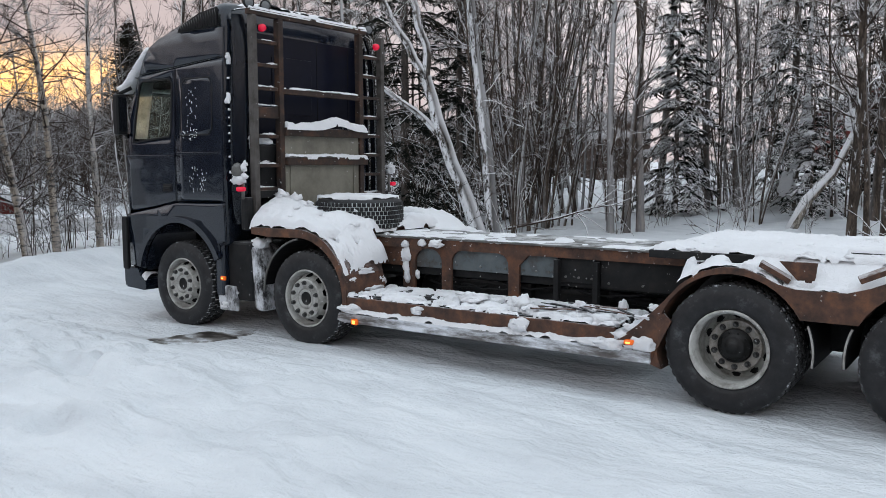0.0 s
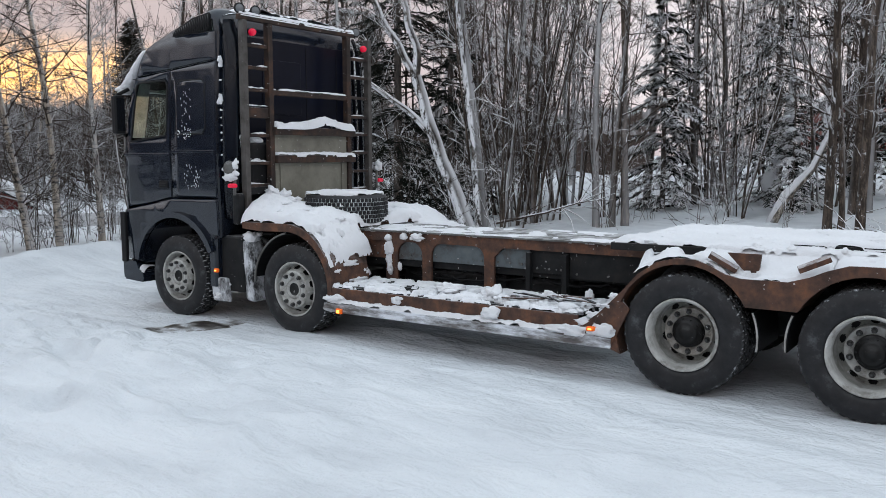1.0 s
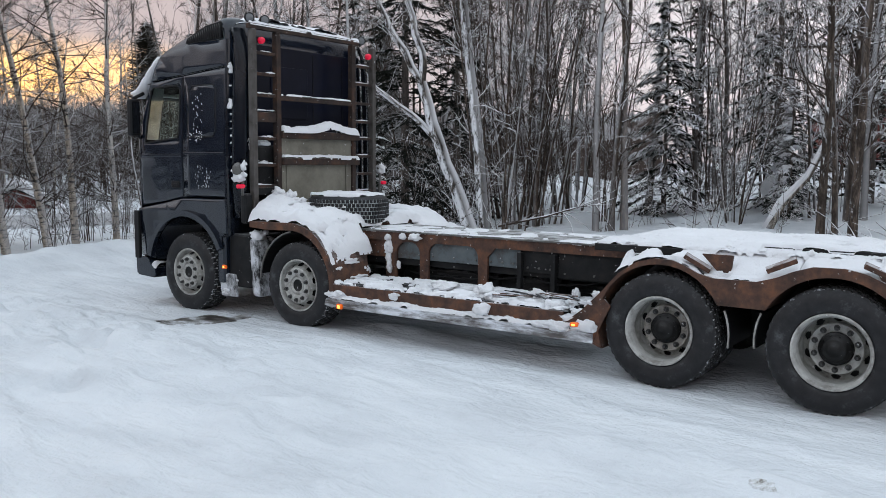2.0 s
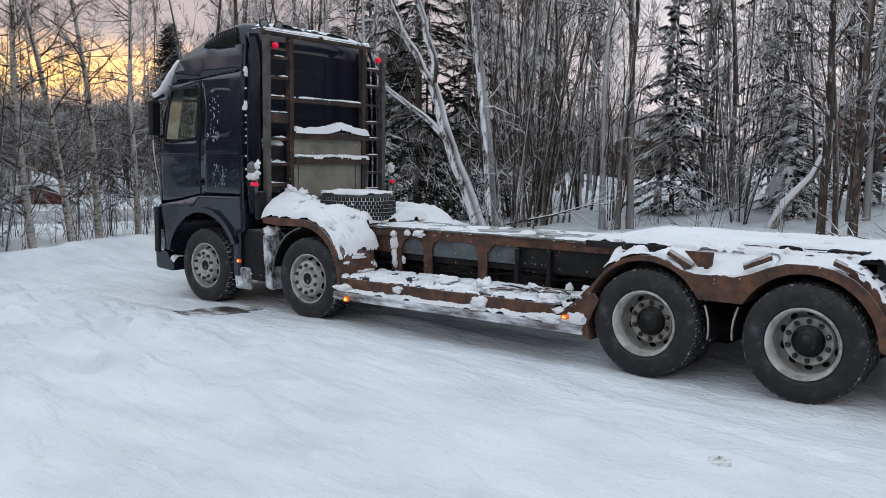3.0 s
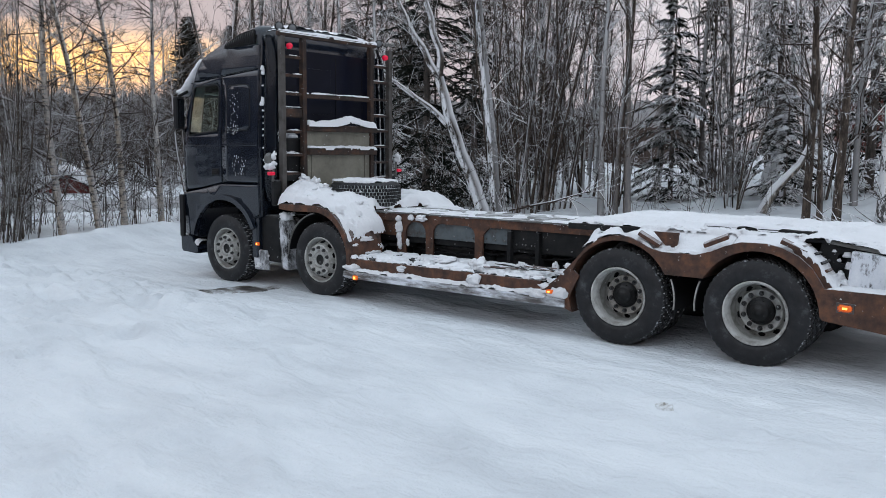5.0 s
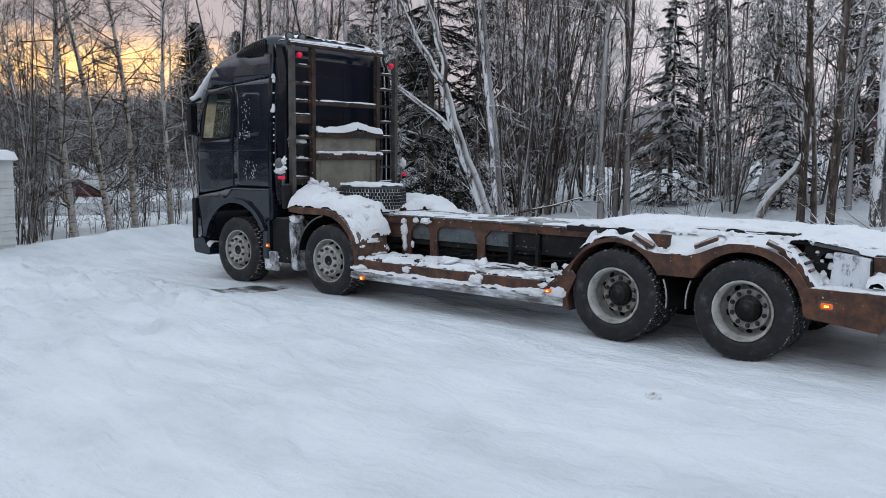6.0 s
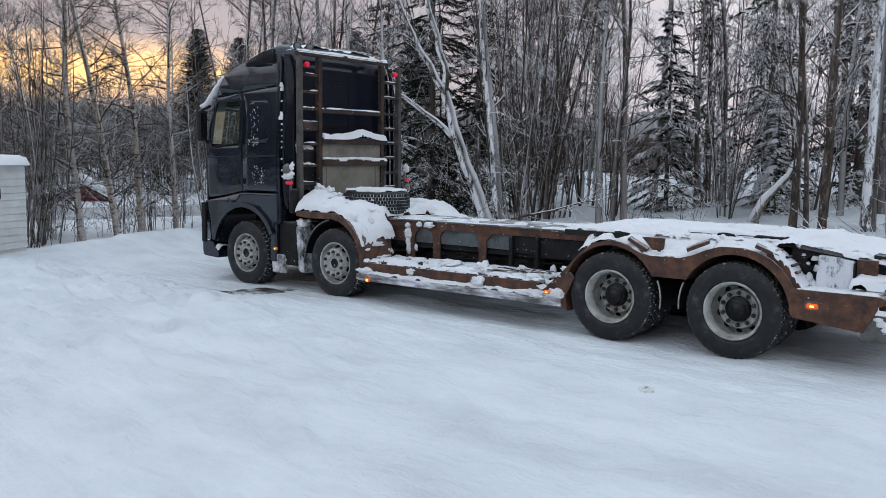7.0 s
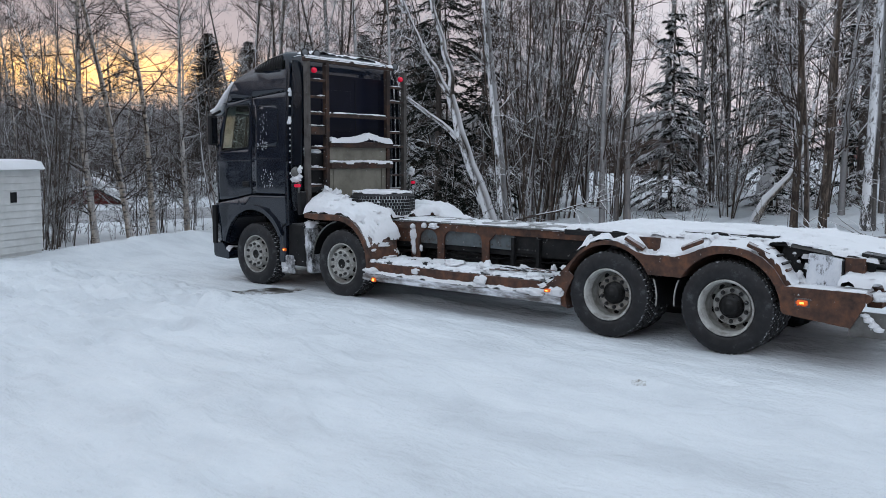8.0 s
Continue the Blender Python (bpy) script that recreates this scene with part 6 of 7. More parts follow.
dark_spruces = [thing_tree("spruce_tree", spruce(320, 9.5, 1.9, 3.2, fat=0.55, rows=4.6), M_BARK, M_DARKNEEDLE, "dark spruce with little snow on its branches", "spruce", "spruces")]


def side_branches(r, crown, pts, count, spread=0.6, size=0.007):
    """Twigs along a limb, rising with it."""
    way = unit(np.array(pts[-1]) - np.array(pts[0]))
    for k in range(count):
        j = r.randint(1, len(pts))
        e, er = limb(r, pts[j], unit(way + r.normal(0, spread, 3)), 0.35 + 0.65 * r.rand(), size, 4, 0.18)
        crown.tube(e, er, 3)
        for q in range(3):
            e2, er2 = limb(r, e[1 + q % 3], unit(way + r.normal(0, 0.8, 3)), 0.12 + 0.25 * r.rand(), size * 0.6, 2, 0.2)
            crown.tube(e2, er2, 3)


def leaning_birch():
    """Leaning stem with a low side limb, forking in two above."""
    trunk, crown = Acc(), Acc()
    r = np.random.RandomState(9)
    main = [(0.0, 0.0, -0.3), (-0.12, -0.09, 0.3), (-0.48, -0.38, 1.36), (-0.58, -0.46, 1.79), (-0.83, -0.65, 2.86)]
    left = [main[-1], (-1.22, -0.96, 3.66), (-1.44, -1.13, 4.25), (-1.70, -1.35, 5.2), (-2.1, -1.6, 6.6)]
    right = [main[-1], (-0.81, -0.64, 3.43), (-1.05, -0.83, 4.37), (-1.18, -0.92, 5.2), (-1.3, -1.0, 7.4)]
    low = [(-0.62, -0.49, 1.83), (-0.96, -0.75, 2.26), (-1.56, -1.23, 2.76), (-2.05, -1.58, 3.08), (-2.7, -2.0, 3.35)]
    for pts, radii, twigs in ((main, (0.15, 0.14, 0.12, 0.115, 0.10), 0), (left, (0.075, 0.065, 0.055, 0.04, 0.015), 60), (right, (0.08, 0.07, 0.055, 0.045, 0.012), 60), (low, (0.07, 0.055, 0.042, 0.03, 0.012), 70)):
        fine, fr = [], []
        for k in range(len(pts) - 1):
            p, q = np.array(pts[k]), np.array(pts[k + 1])
            for u in (0.0, 0.34, 0.67):
                fine.append(p + (q - p) * u + (r.normal(0, 0.018, 3) if k or u else 0))
                fr.append(radii[k] + (radii[k + 1] - radii[k]) * u)
        fine.append(np.array(pts[-1]))
        fr.append(radii[-1])
        trunk.tube(fine, fr, 9)
        if twigs:
            side_branches(r, crown, fine[2:], twigs)
    return trunk, crown


leaning = [thing_tree("leaning_birch", leaning_birch(), M_SNOWBIRCH, M_TWIG, "leaning birch with snow along its upper side", "birch", "birches")]

snowy = [thing_tree("birch_tree", bare_tree(121, 10.5, 0.125, branches=46, twigs=9, first=0.22, steep=0.8, bend=0.03), M_SNOWBIRCH, M_TWIG, "birch with snow plastered along one side of its trunk", "birch", "birches")]
road_birches = [thing_tree("birch_tree", bare_tree(130 + i, 11, 0.095, branches=105, twigs=10, first=0.08, steep=0.7, bend=0.035, reach=1.25), M_ROADBIRCH, M_BARETWIG, "leafless tan-barked birch beside the road", "birch", "birches") for i in range(2)]
road_clumps = [thing_tree("willow_clump", clump(270 + i, 6, 10, 0.16, 26, 0.030), M_BARK, M_BARETWIG, "clump of dark leafless stems beside the road", "tree", "roadside clumps") for i in range(2)]

# the birches by the road
for i, (x, y, s, lean_) in enumerate(((-16.05, 2.77, 0.98, -0.075), (-15.65, 3.50, 0.95, -0.135), (-15.80, 4.25, 0.92, -0.055), (-16.05, 5.50, 0.95, -0.025))):
    plant(road_birches, i, x, y, i * 1.7, s, (-0.574 * lean_, 0.819 * lean_))
for i, (x, y, s) in enumerate(((-15.4, 1.0, 0.62), (-15.9, 1.7, 0.70), (-16.6, 2.2, 0.6), (-17.4, 5.6, 0.45), (-17.2, 6.4, 0.42), (-17.6, 2.6, 0.66), (-17.2, 0.6, 0.95), (-18.4, 1.4, 1.0), (-18.0, -0.6, 0.9), (-19.2, 0.2, 1.0), (-17.8, 2.0, 0.9), (-19.4, 2.6, 0.95))):
    plant(road_clumps, i, x, y, i * 1.3, s)
# the birches behind the cab and by the tail
plant(leaning, 0, -6.34, 6.76, 0.0, 1.0)
plant(snowy, 0, -6.22, 6.86, 2.0, 0.95, (0.05, -0.075))
plant(snowy, 0, 0.55, 9.6, 1.0, 1.2, (0.0, 0.0))
plant(birches, 0, -5.3, 12.6, 4.0, 1.0)
# slim stems between them
for i, (x, y, s) in enumerate(((-6.35, 7.7, 0.95), (-6.5, 8.6, 1.0), (-6.2, 9.0, 0.9), (-7.4, 9.6, 1.0), (-4.2, 13.9, 1.0), (-3.9, 14.1, 0.9), (-1.2, 11.8, 0.9), (-2.6, 10.6, 0.55), (-5.4, 10.4, 0.7), (-9.8, 9.8, 1.0), (-3.2, 15.6, 1.1), (-7.0, 12.0, 1.1), (1.0, 12.0, 1.0), (-8.2, 11.6, 1.0))):
    plant(clumps, i, x, y, i * 2.1, s)
for i, (x, y, s) in enumerate(((-4.55, 8.25, 0.9), (-4.3, 8.4, 0.8), (-4.1, 8.55, 1.0), (-4.35, 13.2, 0.9), (-0.62, 8.8, 1.1), (-0.40, 8.9, 0.9), (-0.15, 9.05, 1.05), (-0.55, 10.7, 1.15), (-0.35, 11.2, 1.0), (-6.0, 8.4, 0.8), (-3.75, 13.4, 0.9), (0.2, 12.5, 1.3))):
    plant(alders, i, x, y, i * 2.3, s)
plant(small_spruces, 0, -4.75, 12.2, 0.4, 1.0)
plant(small_spruces, 0, -1.75, 11.3, 2.4, 0.55)
plant(tall_spruces, 0, -2.5, 13.0, 0.0, 0.85)
plant(dark_spruces, 0, -9.2, 8.2, 1.0, 0.92)
plant(dark_spruces, 0, -8.3, 8.9, 2.0, 0.8)
plant(tall_spruces, 1, -1.0, 15.5, 3.0, 1.1)
plant(tall_spruces, 1, -14.5, 12.5, 4.0, 0.85)
plant(tall_spruces, 0, -5.8, 17.5, 5.0, 0.9)
# slim bare trees behind the cab
rng = np.random.RandomState(15)
for i in range(26):
    a, d = radians(131.0 + 12.5 * (i + rng.rand()) / 26), 19 + 14 * rng.rand()
    x, y = 3.4 + d * math.cos(a), -7.6 + d * math.sin(a)
    plant((alders, road_clumps, birches)[i % 3], i // 3, x, y, rng.rand() * 6, 0.85 + 0.3 * rng.rand(), tuple(rng.normal(0, 0.04, 2)))
# the wood behind
rng = np.random.RandomState(5)
for i in range(26):
    x = -19 + 21 * rng.rand()
    y = 13.5 + 17 * rng.rand() - 0.15 * x
    if abs(x - 4.7 + 0.444 * (y + 8.8)) < 2.6:
        x -= 6.0
    plant((alders, clumps, birches, alders)[i % 4], i // 4, x, y, rng.rand() * 6, 0.75 + 0.4 * rng.rand(), tuple(rng.normal(0, 0.03, 2)))
for i in range(64):
    a = radians(119 + 33 * rng.rand() if i < 44 else 152 + 8 * rng.rand())
    d = 40 + 24 * rng.rand() - (8 if i >= 44 else 0)
    x, y = 3.4 + d * math.cos(a), -7.6 + d * math.sin(a)
    if abs(x - road_x(y)) < 4.4:
        x -= 9.0
    plant((road_clumps, road_clumps, road_birches, road_clumps)[i % 4], i // 4, x, y, rng.rand() * 6, 0.7 + 0.4 * rng.rand(), tuple(rng.normal(0, 0.03, 2)))

# bent sapling loaded with snow
bm = bmesh.new()
bend_pts = [(0, 0, -0.1), (0.22, 0.17, 0.45), (0.58, 0.45, 0.95), (0.86, 0.67, 1.65), (0.93, 0.72, 2.5)]
tube(bm, bend_pts, [0.075, 0.07, 0.06, 0.045, 0.03], 9)
bent = part("bent_sapling", bm, M_BIRCH)
bent.location = (-1.75, 9.75, gz(-1.75, 9.75))
tagged(bent, "bent birch sapling leaning under a load of snow", "tree")
bm = bmesh.new()
tube(bm, [(x - 0.03, y - 0.02, z + 0.05) for x, y, z in bend_pts[:4]], [0.06, 0.065, 0.055, 0.04], 10)
for v in bm.verts:
    v.co += Vector((noise.noise(v.co * 5), noise.noise(v.co * 5 + Vector((9, 0, 0))), noise.noise(v.co * 5 + Vector((0, 9, 0))))) * 0.05
lump(bm, (0.82, 0.64, 1.85), (0.12, 0.11, 0.26), 31, 0.25, 3)
load = part("sapling_snow", bm, M_SNOW)
load.location = bent.location
tagged(load, "white snow lying on the bent sapling", "snow", kind="stuff")


def laden_stem(x, y):
    """A crooked young birch with a thick load of snow at its bend."""
    pts = [(0, 0, -0.2), (-0.05, -0.04, 0.45), (0.06, 0.05, 1.1), (0.20, 0.15, 1.65), (0.24, 0.18, 2.3), (0.19, 0.15, 3.2), (0.24, 0.18, 4.6)]
    root = tagged(empty("laden_birch"), "crooked young birch with a load of snow at its bend", "birch", "birches")
    bm = bmesh.new()
    tube(bm, pts, [0.12, 0.11, 0.10, 0.095, 0.07, 0.055, 0.02], 9)
    part("trunk", bm, M_SNOWBIRCH, root)
    crown, r = Acc(), np.random.RandomState(33)
    side_branches(r, crown, [np.array(p, float) for p in pts[3:]], 46, 0.9, 0.008)
    new("crown", crown.mesh("crown", M_TWIG)).parent = root
    root.location = (x, y, gz(x, y))
    bm = bmesh.new()
    for k, (px, py, pz, sz) in enumerate(((-0.10, -0.1, 0.5, 0.22), (0.0, -0.05, 1.05, 0.16), (0.12, 0.03, 1.55, 0.17), (0.20, 0.10, 1.95, 0.14), (0.20, 0.1, 2.3, 0.10))):
        lump(bm, (px, py, pz), (sz * 0.8, sz * 0.8, sz * 1.5), k + 60, 0.3, 3)
    ob = part("stem_snow", bm, M_SNOW)
    ob.location = root.location
    tagged(ob, "white snow caught on a crooked birch stem", "snow", kind="stuff")


laden_stem(-2.45, 12.9)


def fallen_branch(seed, x, y, turn):
    r = np.random.RandomState(seed)
    acc = Acc()
    pts, radii = limb(r, (0, 0, 0.05), unit(np.array((0.9, 0.1, 0.22))), 2.2, 0.035, 7, 0.10)
    acc.tube(pts, radii, 6)
    twigs = []
    for k in range(16):
        j = r.randint(1, 7)
        q, qr = limb(r, pts[j], unit(np.array((0.8, 0.0, 0.2)) + r.normal(0, 0.5, 3)), 0.5 + 0.7 * r.rand(), 0.012, 4, 0.15)
        twigs.append((q, qr))
    ob = empty("fallen_branch")
    new("limb", acc.mesh("limb", M_TWIG)).parent = ob
    for q, qr in twigs:
        acc = Acc()
        acc.tube(q, qr, 4)
        new("twig", acc.mesh("twig", M_TWIG)).parent = ob
    ob.matrix_basis = pose(x, y, gz(x, y) + 0.02, 0, 0, turn)
    tagged(ob, "dark fallen branch lying on the snow", "branch", "fallen branches")


fallen_branch(1, 1.6, 7.6, 195)
fallen_branch(2, 1.2, 8.0, 160)
fallen_branch(3, -6.0, 7.0, 20)


# ---------------------------------------------------------------- undergrowth and distance (uncountable)
def scatter(name, templates, places, mat, label, category):
    """Many copies of small templates, joined into one mesh."""
    vs, fs, n = [], [], 0
    for i, (x, y, z, turn, s) in enumerate(places):
        v, f = templates[i % len(templates)]
        c, sn = math.cos(turn), math.sin(turn)
        w = v * s
        vs.append(np.stack([w[:, 0] * c - w[:, 1] * sn + x, w[:, 0] * sn + w[:, 1] * c + y, w[:, 2] + z], 1))
        fs.append(f + n)
        n += len(v)
    ob = new(name, quad_mesh(name, np.concatenate(vs), np.concatenate(fs), mat))
    return tagged(ob, label, category, kind="stuff")


def joined(made):
    (v0, f0), (v1, f1) = made[0].arrays(), made[1].arrays()
    return np.concatenate([v0, v1]), np.concatenate([f0, f1 + len(v0)])


def brush(seed):
    r = np.random.RandomState(seed)
    t, c = Acc(), Acc()
    for k in range(4):
        stem(r, t, c, (0.3 * r.rand(), 0.3 * r.rand()), 1.2 + 1.6 * r.rand(), 0.010, tuple(r.normal(0, 0.2, 2)), 6, 3, 0.2, 1.0, 0.06, 0, 2.0, 1.0, 5, 4, 3)
    return t, c


brushes = [joined(brush(400 + i)) for i in range(5)]
spots = []
for i in range(80):
    x = -16 + 19 * rng.rand()
    y = 6.3 + 11 * rng.rand() ** 1.3 - 0.1 * min(0, x + 6) + (1.0 if x < -8 else 0)
    spots.append((x, y, gz(x, y) - 0.02, rng.rand() * 6, 0.5 + 0.6 * rng.rand()))
road_spots = []
for i in range(36):
    x, y = -14.6 - 5 * rng.rand(), 0.2 + 9 * rng.rand()
    road_spots.append((x, y, gz(x, y) - 0.02, rng.rand() * 6, 0.5 + 0.7 * rng.rand()))
for i in range(14):
    y = 1.0 + 16 * rng.rand()
    x = road_x(y) - 6.0 - 9 * rng.rand()
    road_spots.append((x, y, gz(x, y) - 0.02, rng.rand() * 6, 0.4 + 0.5 * rng.rand()))
scatter("roadside_brush", brushes, road_spots, M_BARETWIG, "dark thin brush along the road", "undergrowth")
scatter("undergrowth", brushes, spots, M_TWIG, "tangle of thin snowy undergrowth at the wood's edge", "undergrowth")



def far_thicket(seed):
    """A far clump of bare stems, coarse but twiggy."""
    r = np.random.RandomState(seed)
    t, c = Acc(), Acc()
    for k in range(5):
        stem(r, t, c, tuple(r.normal(0, 0.9, 2)), 7 + 4 * r.rand(), 0.05 + 0.05 * r.rand(), tuple(r.normal(0, 0.08, 2)), 8, 3, 0.06, 1.1, 0.03, 0, 1.3, 4.0, 5, 4, 2)
    return t, c


far_bare = [joined(far_thicket(500 + i)) for i in range(6)]


def plain_spruce(seed, height, spread, boughs=95, thick=0.10, power=0.8, sag=0.45, low=0.04):
    """A far spruce: jagged tiers of drooping boughs."""
    r = np.random.RandomState(seed)
    t, c = Acc(), Acc()
    t.tube([(0, 0, -0.3), (0, 0, height)], [height * 0.013, 0.01], 5)
    for k in range(boughs):
        h = low + (0.99 - low) * r.rand()
        az = r.rand() * 2 * math.pi
        ln = spread * (1 - h) ** power * (0.4 + 0.7 * r.rand()) + 0.1
        o = np.array((math.cos(az), math.sin(az), 0.0))
        c.tube([np.array((0, 0, h * height)), o * ln * 0.6 + np.array((0, 0, h * height - 0.1 * ln)), o * ln + np.array((0, 0, h * height - sag * ln))], [0.02, thick, 0.01], 3)
    return t, c


far_spruce = [joined(plain_spruce(520 + i, 9, 1.7)) for i in range(3)]
spots, spots2 = [], []
for i in range(330):
    az = radians(120 + 40 * rng.rand())
    d = 46 + 44 * rng.rand() ** 1.1
    x, y = 4 + d * math.cos(az), -8 + d * math.sin(az)
    (spots if rng.rand() < 0.85 else spots2).append((x, y, gz(x, y) - 0.2, rng.rand() * 6, 0.18 + 0.12 * rng.rand() + 0.0042 * d))
# unseen trees behind the camera, added to darken what the cab paint reflects
for i in range(130):
    az = radians(-175 + 262 * rng.rand())
    d = 28 + 26 * rng.rand()
    x, y = 2 + d * math.cos(az), -8 + d * math.sin(az)
    (spots if rng.rand() < 0.5 else spots2).append((x, y, gz(x, y) - 0.2, rng.rand() * 6, 0.9 + 0.5 * rng.rand()))
scatter("far_wood", far_bare, spots, M_FARTWIG, "far leafless wood beyond the clearing", "wood")
scatter("far_spruces", far_spruce, spots2, M_FARNEEDLE, "far dark spruces beyond the clearing", "wood")


def far_ridge(seed, a0, a1, step, away, high, label):
    """Dark brush-topped wood closing the view round the yard."""
    r = np.random.RandomState(seed)
    az = np.radians(np.arange(a0, a1, step))
    d = away + 6 * fbm(az * 9, az * 0 + 3, 3)
    x, y = 4 + d * np.cos(az), -8 + d * np.sin(az)
    top = high * (1 + 0.28 * fbm(az * 30, az * 0, 4)) + 0.9 * r.rand(len(az)) ** 2
    rows = np.stack([np.stack([x, y, np.full(len(az), -2.0)], 1), np.stack([x, y, top * 0.6], 1), np.stack([x * 1.01, y * 1.01, top], 1)], 1)
    i = np.arange(len(az) - 1)[:, None] * 3 + np.arange(2)[None, :]
    quads = np.stack([i, i + 3, i + 4, i + 1], -1).reshape(-1, 4)
    tagged(new("backdrop", quad_mesh("backdrop", rows.reshape(-1, 3), quads, M_FARTWIG)), label, "wood", kind="structure")


far_ridge(77, 112, 192, 0.12, 92, 6.4, "dark brown far wood under the evening sky")
# out of view: added to darken reflections and cut low sky light
far_ridge(78, 192, 450, 0.25, 56, 11.5, "unseen dark wood added behind the camera for cab reflections")
pines = [thing_tree("pine_tree", plain_spruce(540, 9.0, 2.5, 2200, 0.022, 0.60, 0.0, 0.2), M_BARK, M_FARNEEDLE, "tall dark conifer against the evening sky", "conifer", "conifers")]
for i, (x, y, s) in enumerate(((-34.5, 19.8, 0.95), (-36.8, 24.3, 1.0), (-31.5, 24.0, 1.0), (-27.0, 24.0, 1.0), (-23.0, 24.0, 1.0))):
    plant(pines, 0, x, y, i * 1.1, s)


# ---------------------------------------------------------------- road, hut, white cabin, red barn
def make_road():
    pts = [(x, y) for y, x in ROAD]
    verts, faces = [], []
    across = (-3.2, -2.9, -2.0, -1.1, 0.0, 1.1, 2.0, 2.9, 3.2)
    line = []
    for (x0, y0), (x1, y1) in zip(pts, pts[1:]):
        for t in np.linspace(0, 1, 24, endpoint=False):
            line.append((x0 + (x1 - x0) * t, y0 + (y1 - y0) * t))
    for i, (x, y) in enumerate(line):
        a, b = line[max(0, i - 1)], line[min(len(line) - 1, i + 1)]
        d = Vector((b[0] - a[0], b[1] - a[1])).normalized()
        for w in across:
            px, py = x + d.y * w, y - d.x * w
            verts.append((px, py, gz(px, py) + (0.03 if abs(w) < 3.0 else -0.15)))
    for i in range(len(line) - 1):
        for k in range(8):
            faces.append((i * 9 + k, i * 9 + k + 1, i * 9 + 10 + k, i * 9 + 9 + k))
    m, nt, b = material("road_slush", (0.24, 0.24, 0.25), 0.7)
    c = ramp(nt, noise_node(nt, 1.2, 7, 0.7), ((0.35, (0.20, 0.20, 0.205)), (0.6, (0.38, 0.385, 0.40))))
    nt.links.new(c, b.inputs["Base Color"])
    tagged(mesh_object("road", verts, faces, m, True), "grey ploughed road with packed slush", "road", kind="structure")


make_road()


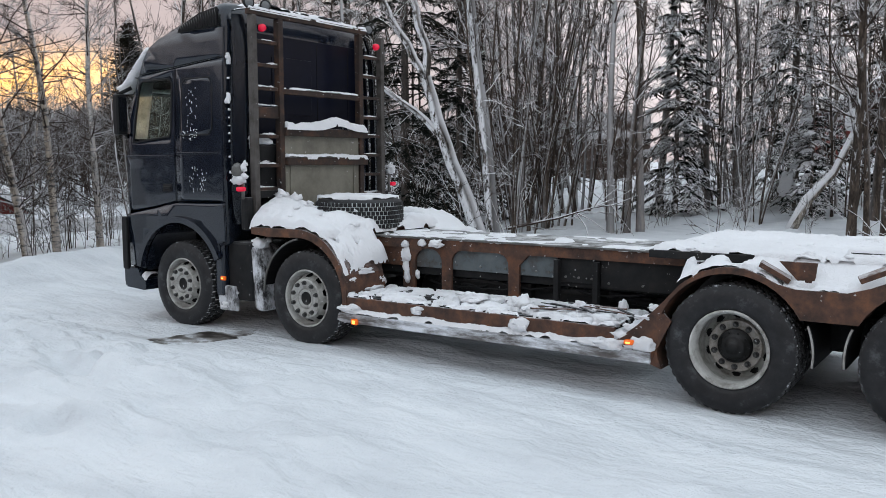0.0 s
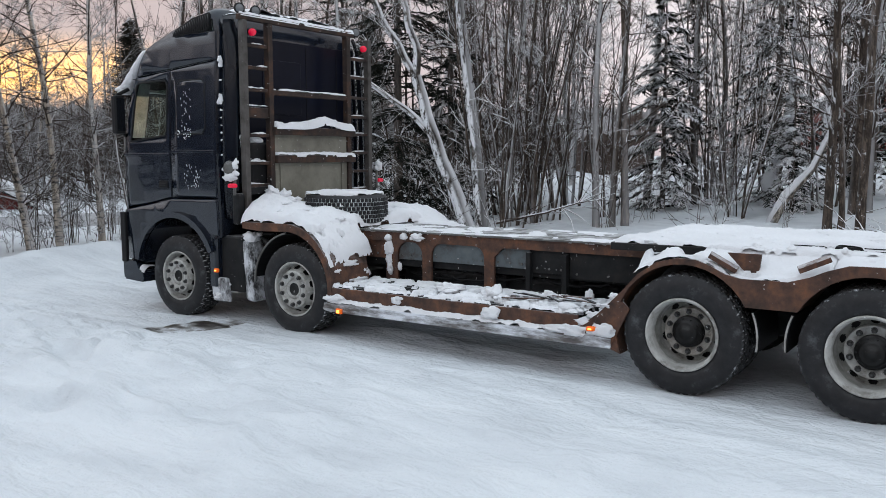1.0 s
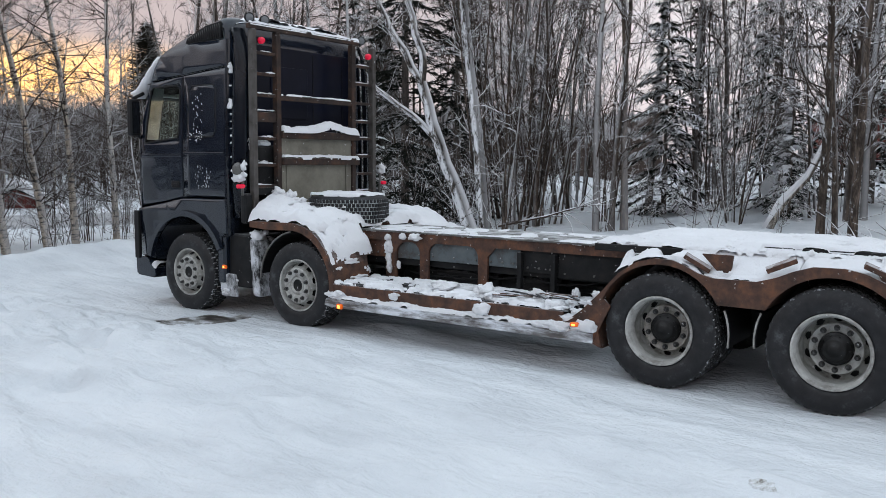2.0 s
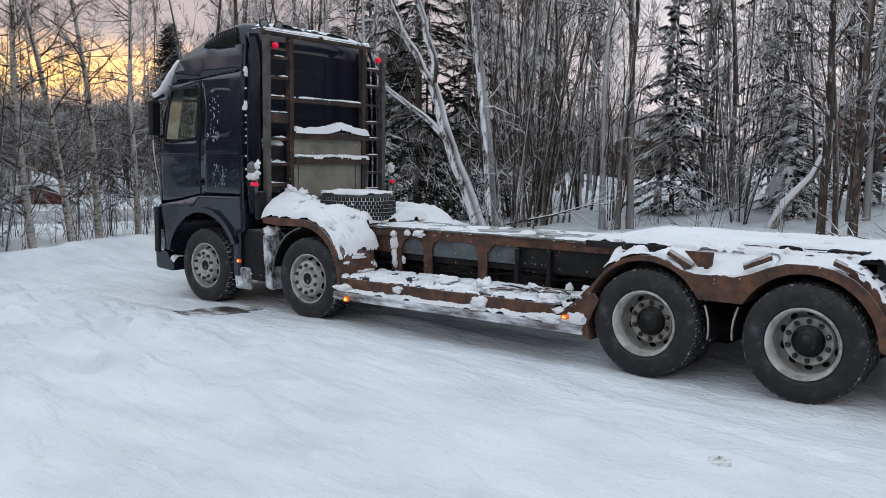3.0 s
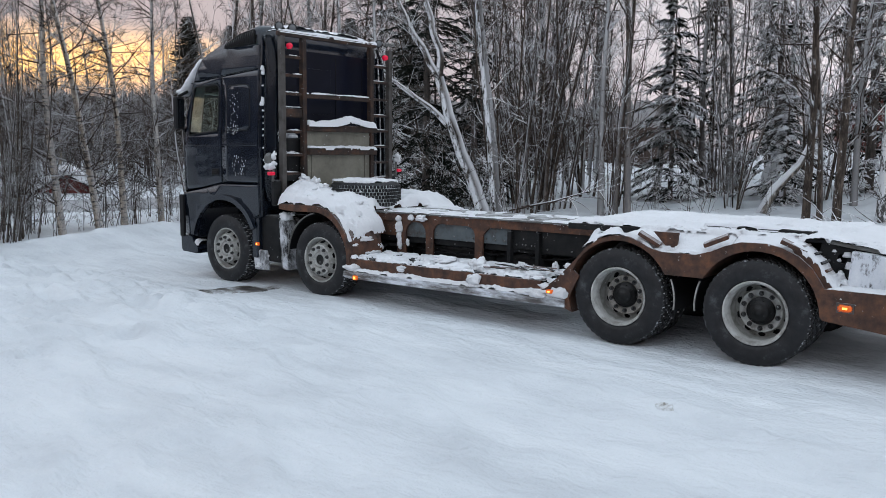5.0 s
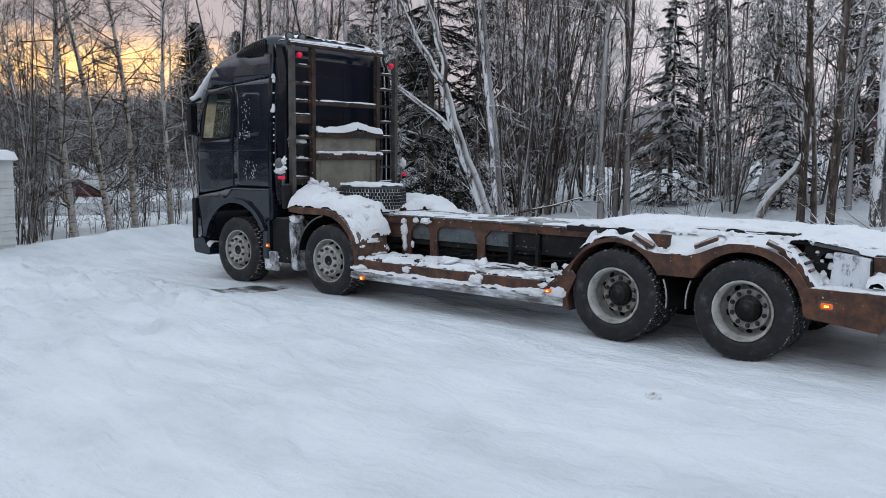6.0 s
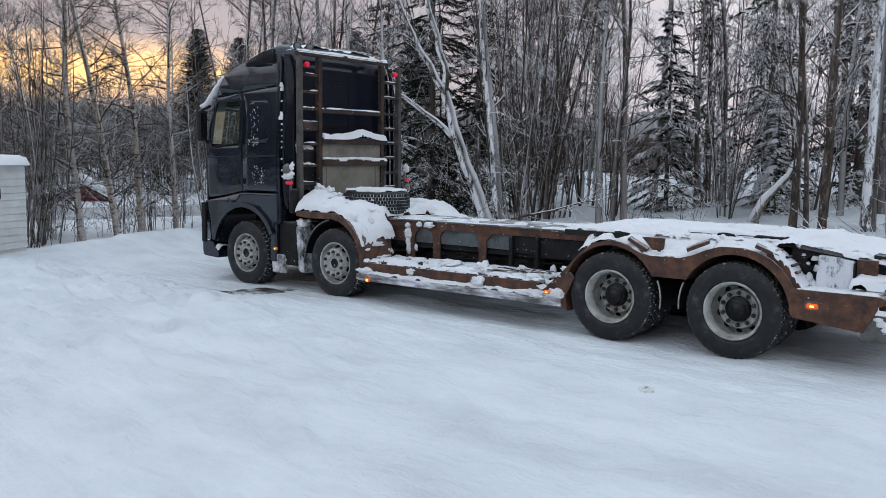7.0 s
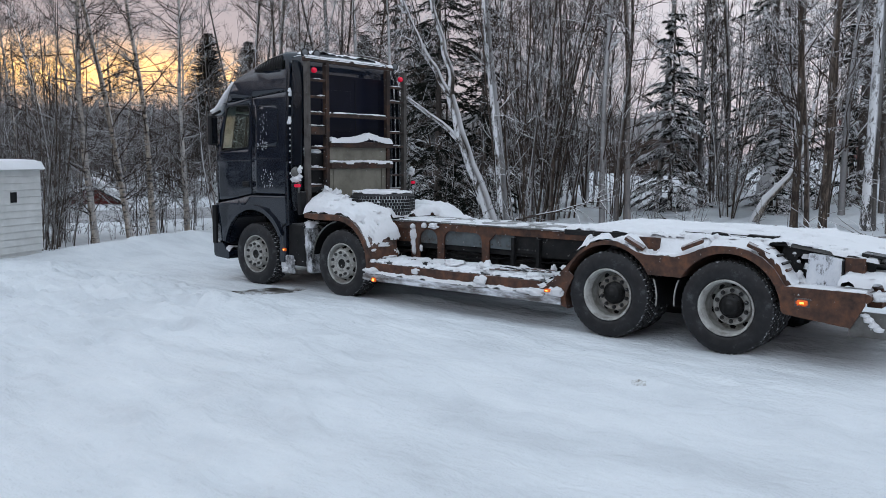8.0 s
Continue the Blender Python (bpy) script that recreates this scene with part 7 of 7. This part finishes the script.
def cabin():
    root = tagged(empty("cabin"), "small white clapboard cabin with thick snow on its roof", "cabin")
    w, dpt, h = 3.0, 2.4, 1.55
    m_wall, nt, b = material("white_cladding", (0.62, 0.63, 0.62), 0.6)
    c = ramp(nt, noise_node(nt, 2.5, 6, 0.6), ((0.35, (0.54, 0.55, 0.54)), (0.65, (0.66, 0.67, 0.66))))
    nt.links.new(c, b.inputs["Base Color"])
    part("wall", boxed((-w, 0.03, -0.55), (0, dpt, h), 0.0), m_wall, root)
    for k in range(12):
        bm = bmesh.new()
        z = -0.05 + k * 0.135
        vs = box(bm, (-w - 0.02, 0.0, z), (0.02, 0.028, z + 0.133), 0.003)
        for v in vs:
            if v.co.z > z + 0.1 and v.co.y < 0.02:
                v.co.y += 0.014
        part("board", bm, m_wall, root)
    for k in range(12):
        z = -0.05 + k * 0.135
        bm = bmesh.new()
        box(bm, (0.002, 0.03, z), (0.024, dpt, z + 0.128), 0.003)
        part("board", bm, m_wall, root)
    part("vent", boxed((-0.80, -0.012, 0.93), (-0.64, -0.001, 1.13), 0.003), M_BLACK, root, "small dark vent")
    part("eave", boxed((-w - 0.06, -0.06, h), (0.06, dpt + 0.06, h + 0.05), 0.01), m_wall, root)
    turn = math.atan2(1.03, -0.42)
    root.matrix_basis = pose(-12.52, -0.36, 0.20, 0, 0, math.degrees(turn))
    xs, ys = np.linspace(-w - 0.13, 0.11, 40), np.linspace(-0.12, dpt + 0.11, 30)
    X, Y = np.meshgrid(xs, ys, indexing="ij")
    rim = np.minimum(np.minimum(X - xs[0], xs[-1] - X), np.minimum(Y - ys[0], ys[-1] - Y))
    Z = h + 0.045 + 0.17 * np.sqrt(np.clip(rim / 0.14, 0, 1)) + 0.03 * fbm(X * 1.5, Y * 1.5)
    Z = np.where(rim <= 1e-6, h + 0.02, Z)
    idx = np.arange(X.size).reshape(X.shape)
    quads = np.stack([idx[:-1, :-1].ravel(), idx[1:, :-1].ravel(), idx[1:, 1:].ravel(), idx[:-1, 1:].ravel()], 1)
    ob = new("roof_snow", quad_mesh("roof_snow", np.stack([X.ravel(), Y.ravel(), Z.ravel()], 1), quads, M_SNOW, True))
    ob.matrix_basis = root.matrix_basis.copy()
    tagged(ob, "thick rounded white snow on the cabin roof", "snow", kind="stuff")


cabin()


def hut(name, at, turn, size, wall_mat, label, ridge):
    root = tagged(empty(name), label, name.split("_")[-1])
    w, d, h = size
    bm = bmesh.new()
    prism(bm, [(-w / 2, -1.0), (w / 2, -1.0), (w / 2, h), (0, ridge), (-w / 2, h)], 0, d)
    part("wall", bm, wall_mat, root)
    for sgn in (-1, 1):
        bm = bmesh.new()
        ex = w / 2 + 0.35
        ez = h - 0.35 * (ridge - h) / (w / 2)
        prism(bm, [(0, ridge + 0.01), (sgn * ex, ez + 0.01), (sgn * ex, ez + 0.08), (0, ridge + 0.08)], -0.3, d + 0.3)
        part("roof", bm, M_BLACK, root)
    for k in (0.3, 0.7):
        part("window", boxed((-w / 2 + w * k - 0.25, -0.03, h * 0.35), (-w / 2 + w * k + 0.25, -0.004, h * 0.8), 0.004), M_DARKGLASS, root)
    root.matrix_basis = pose(*at, 0, 0, turn)
    bm = bmesh.new()
    ex = w / 2 + 0.4
    ez = h - 0.4 * (ridge - h) / (w / 2)
    prism(bm, [(-ex, ez + 0.085), (-ex - 0.03, ez + 0.2), (-ex * 0.9, ez + 0.42), (-0.2, ridge + 0.36), (0.2, ridge + 0.36), (ex * 0.9, ez + 0.42), (ex + 0.03, ez + 0.2), (ex, ez + 0.085), (0, ridge + 0.085)], -0.35, d + 0.35)
    ob = part("roof_snow", bm, M_SNOW)
    ob.matrix_basis = root.matrix_basis.copy()
    tagged(ob, "thick white snow on a low roof", "snow", kind="stuff")


M_REDWALL = rust_material("red_barn_boards", (0.16, 0.035, 0.03), (0.09, 0.022, 0.02), (0.20, 0.05, 0.04), 2.0, 0.8, 0.0)
hut("dark_hut", (-31.4, 11.2, gz(-31.4, 11.2) - 0.55), 60, (3.4, 3.0, 0.35), M_REDWALL, "low dark red hut half buried under a snowy roof", 1.35)
hut("red_barn", (-1.9, 34.0, gz(-1.9, 34.0) - 0.2), 20, (7.0, 9.0, 2.4), M_REDWALL, "red wooden barn with a snowy roof among trees", 4.0)
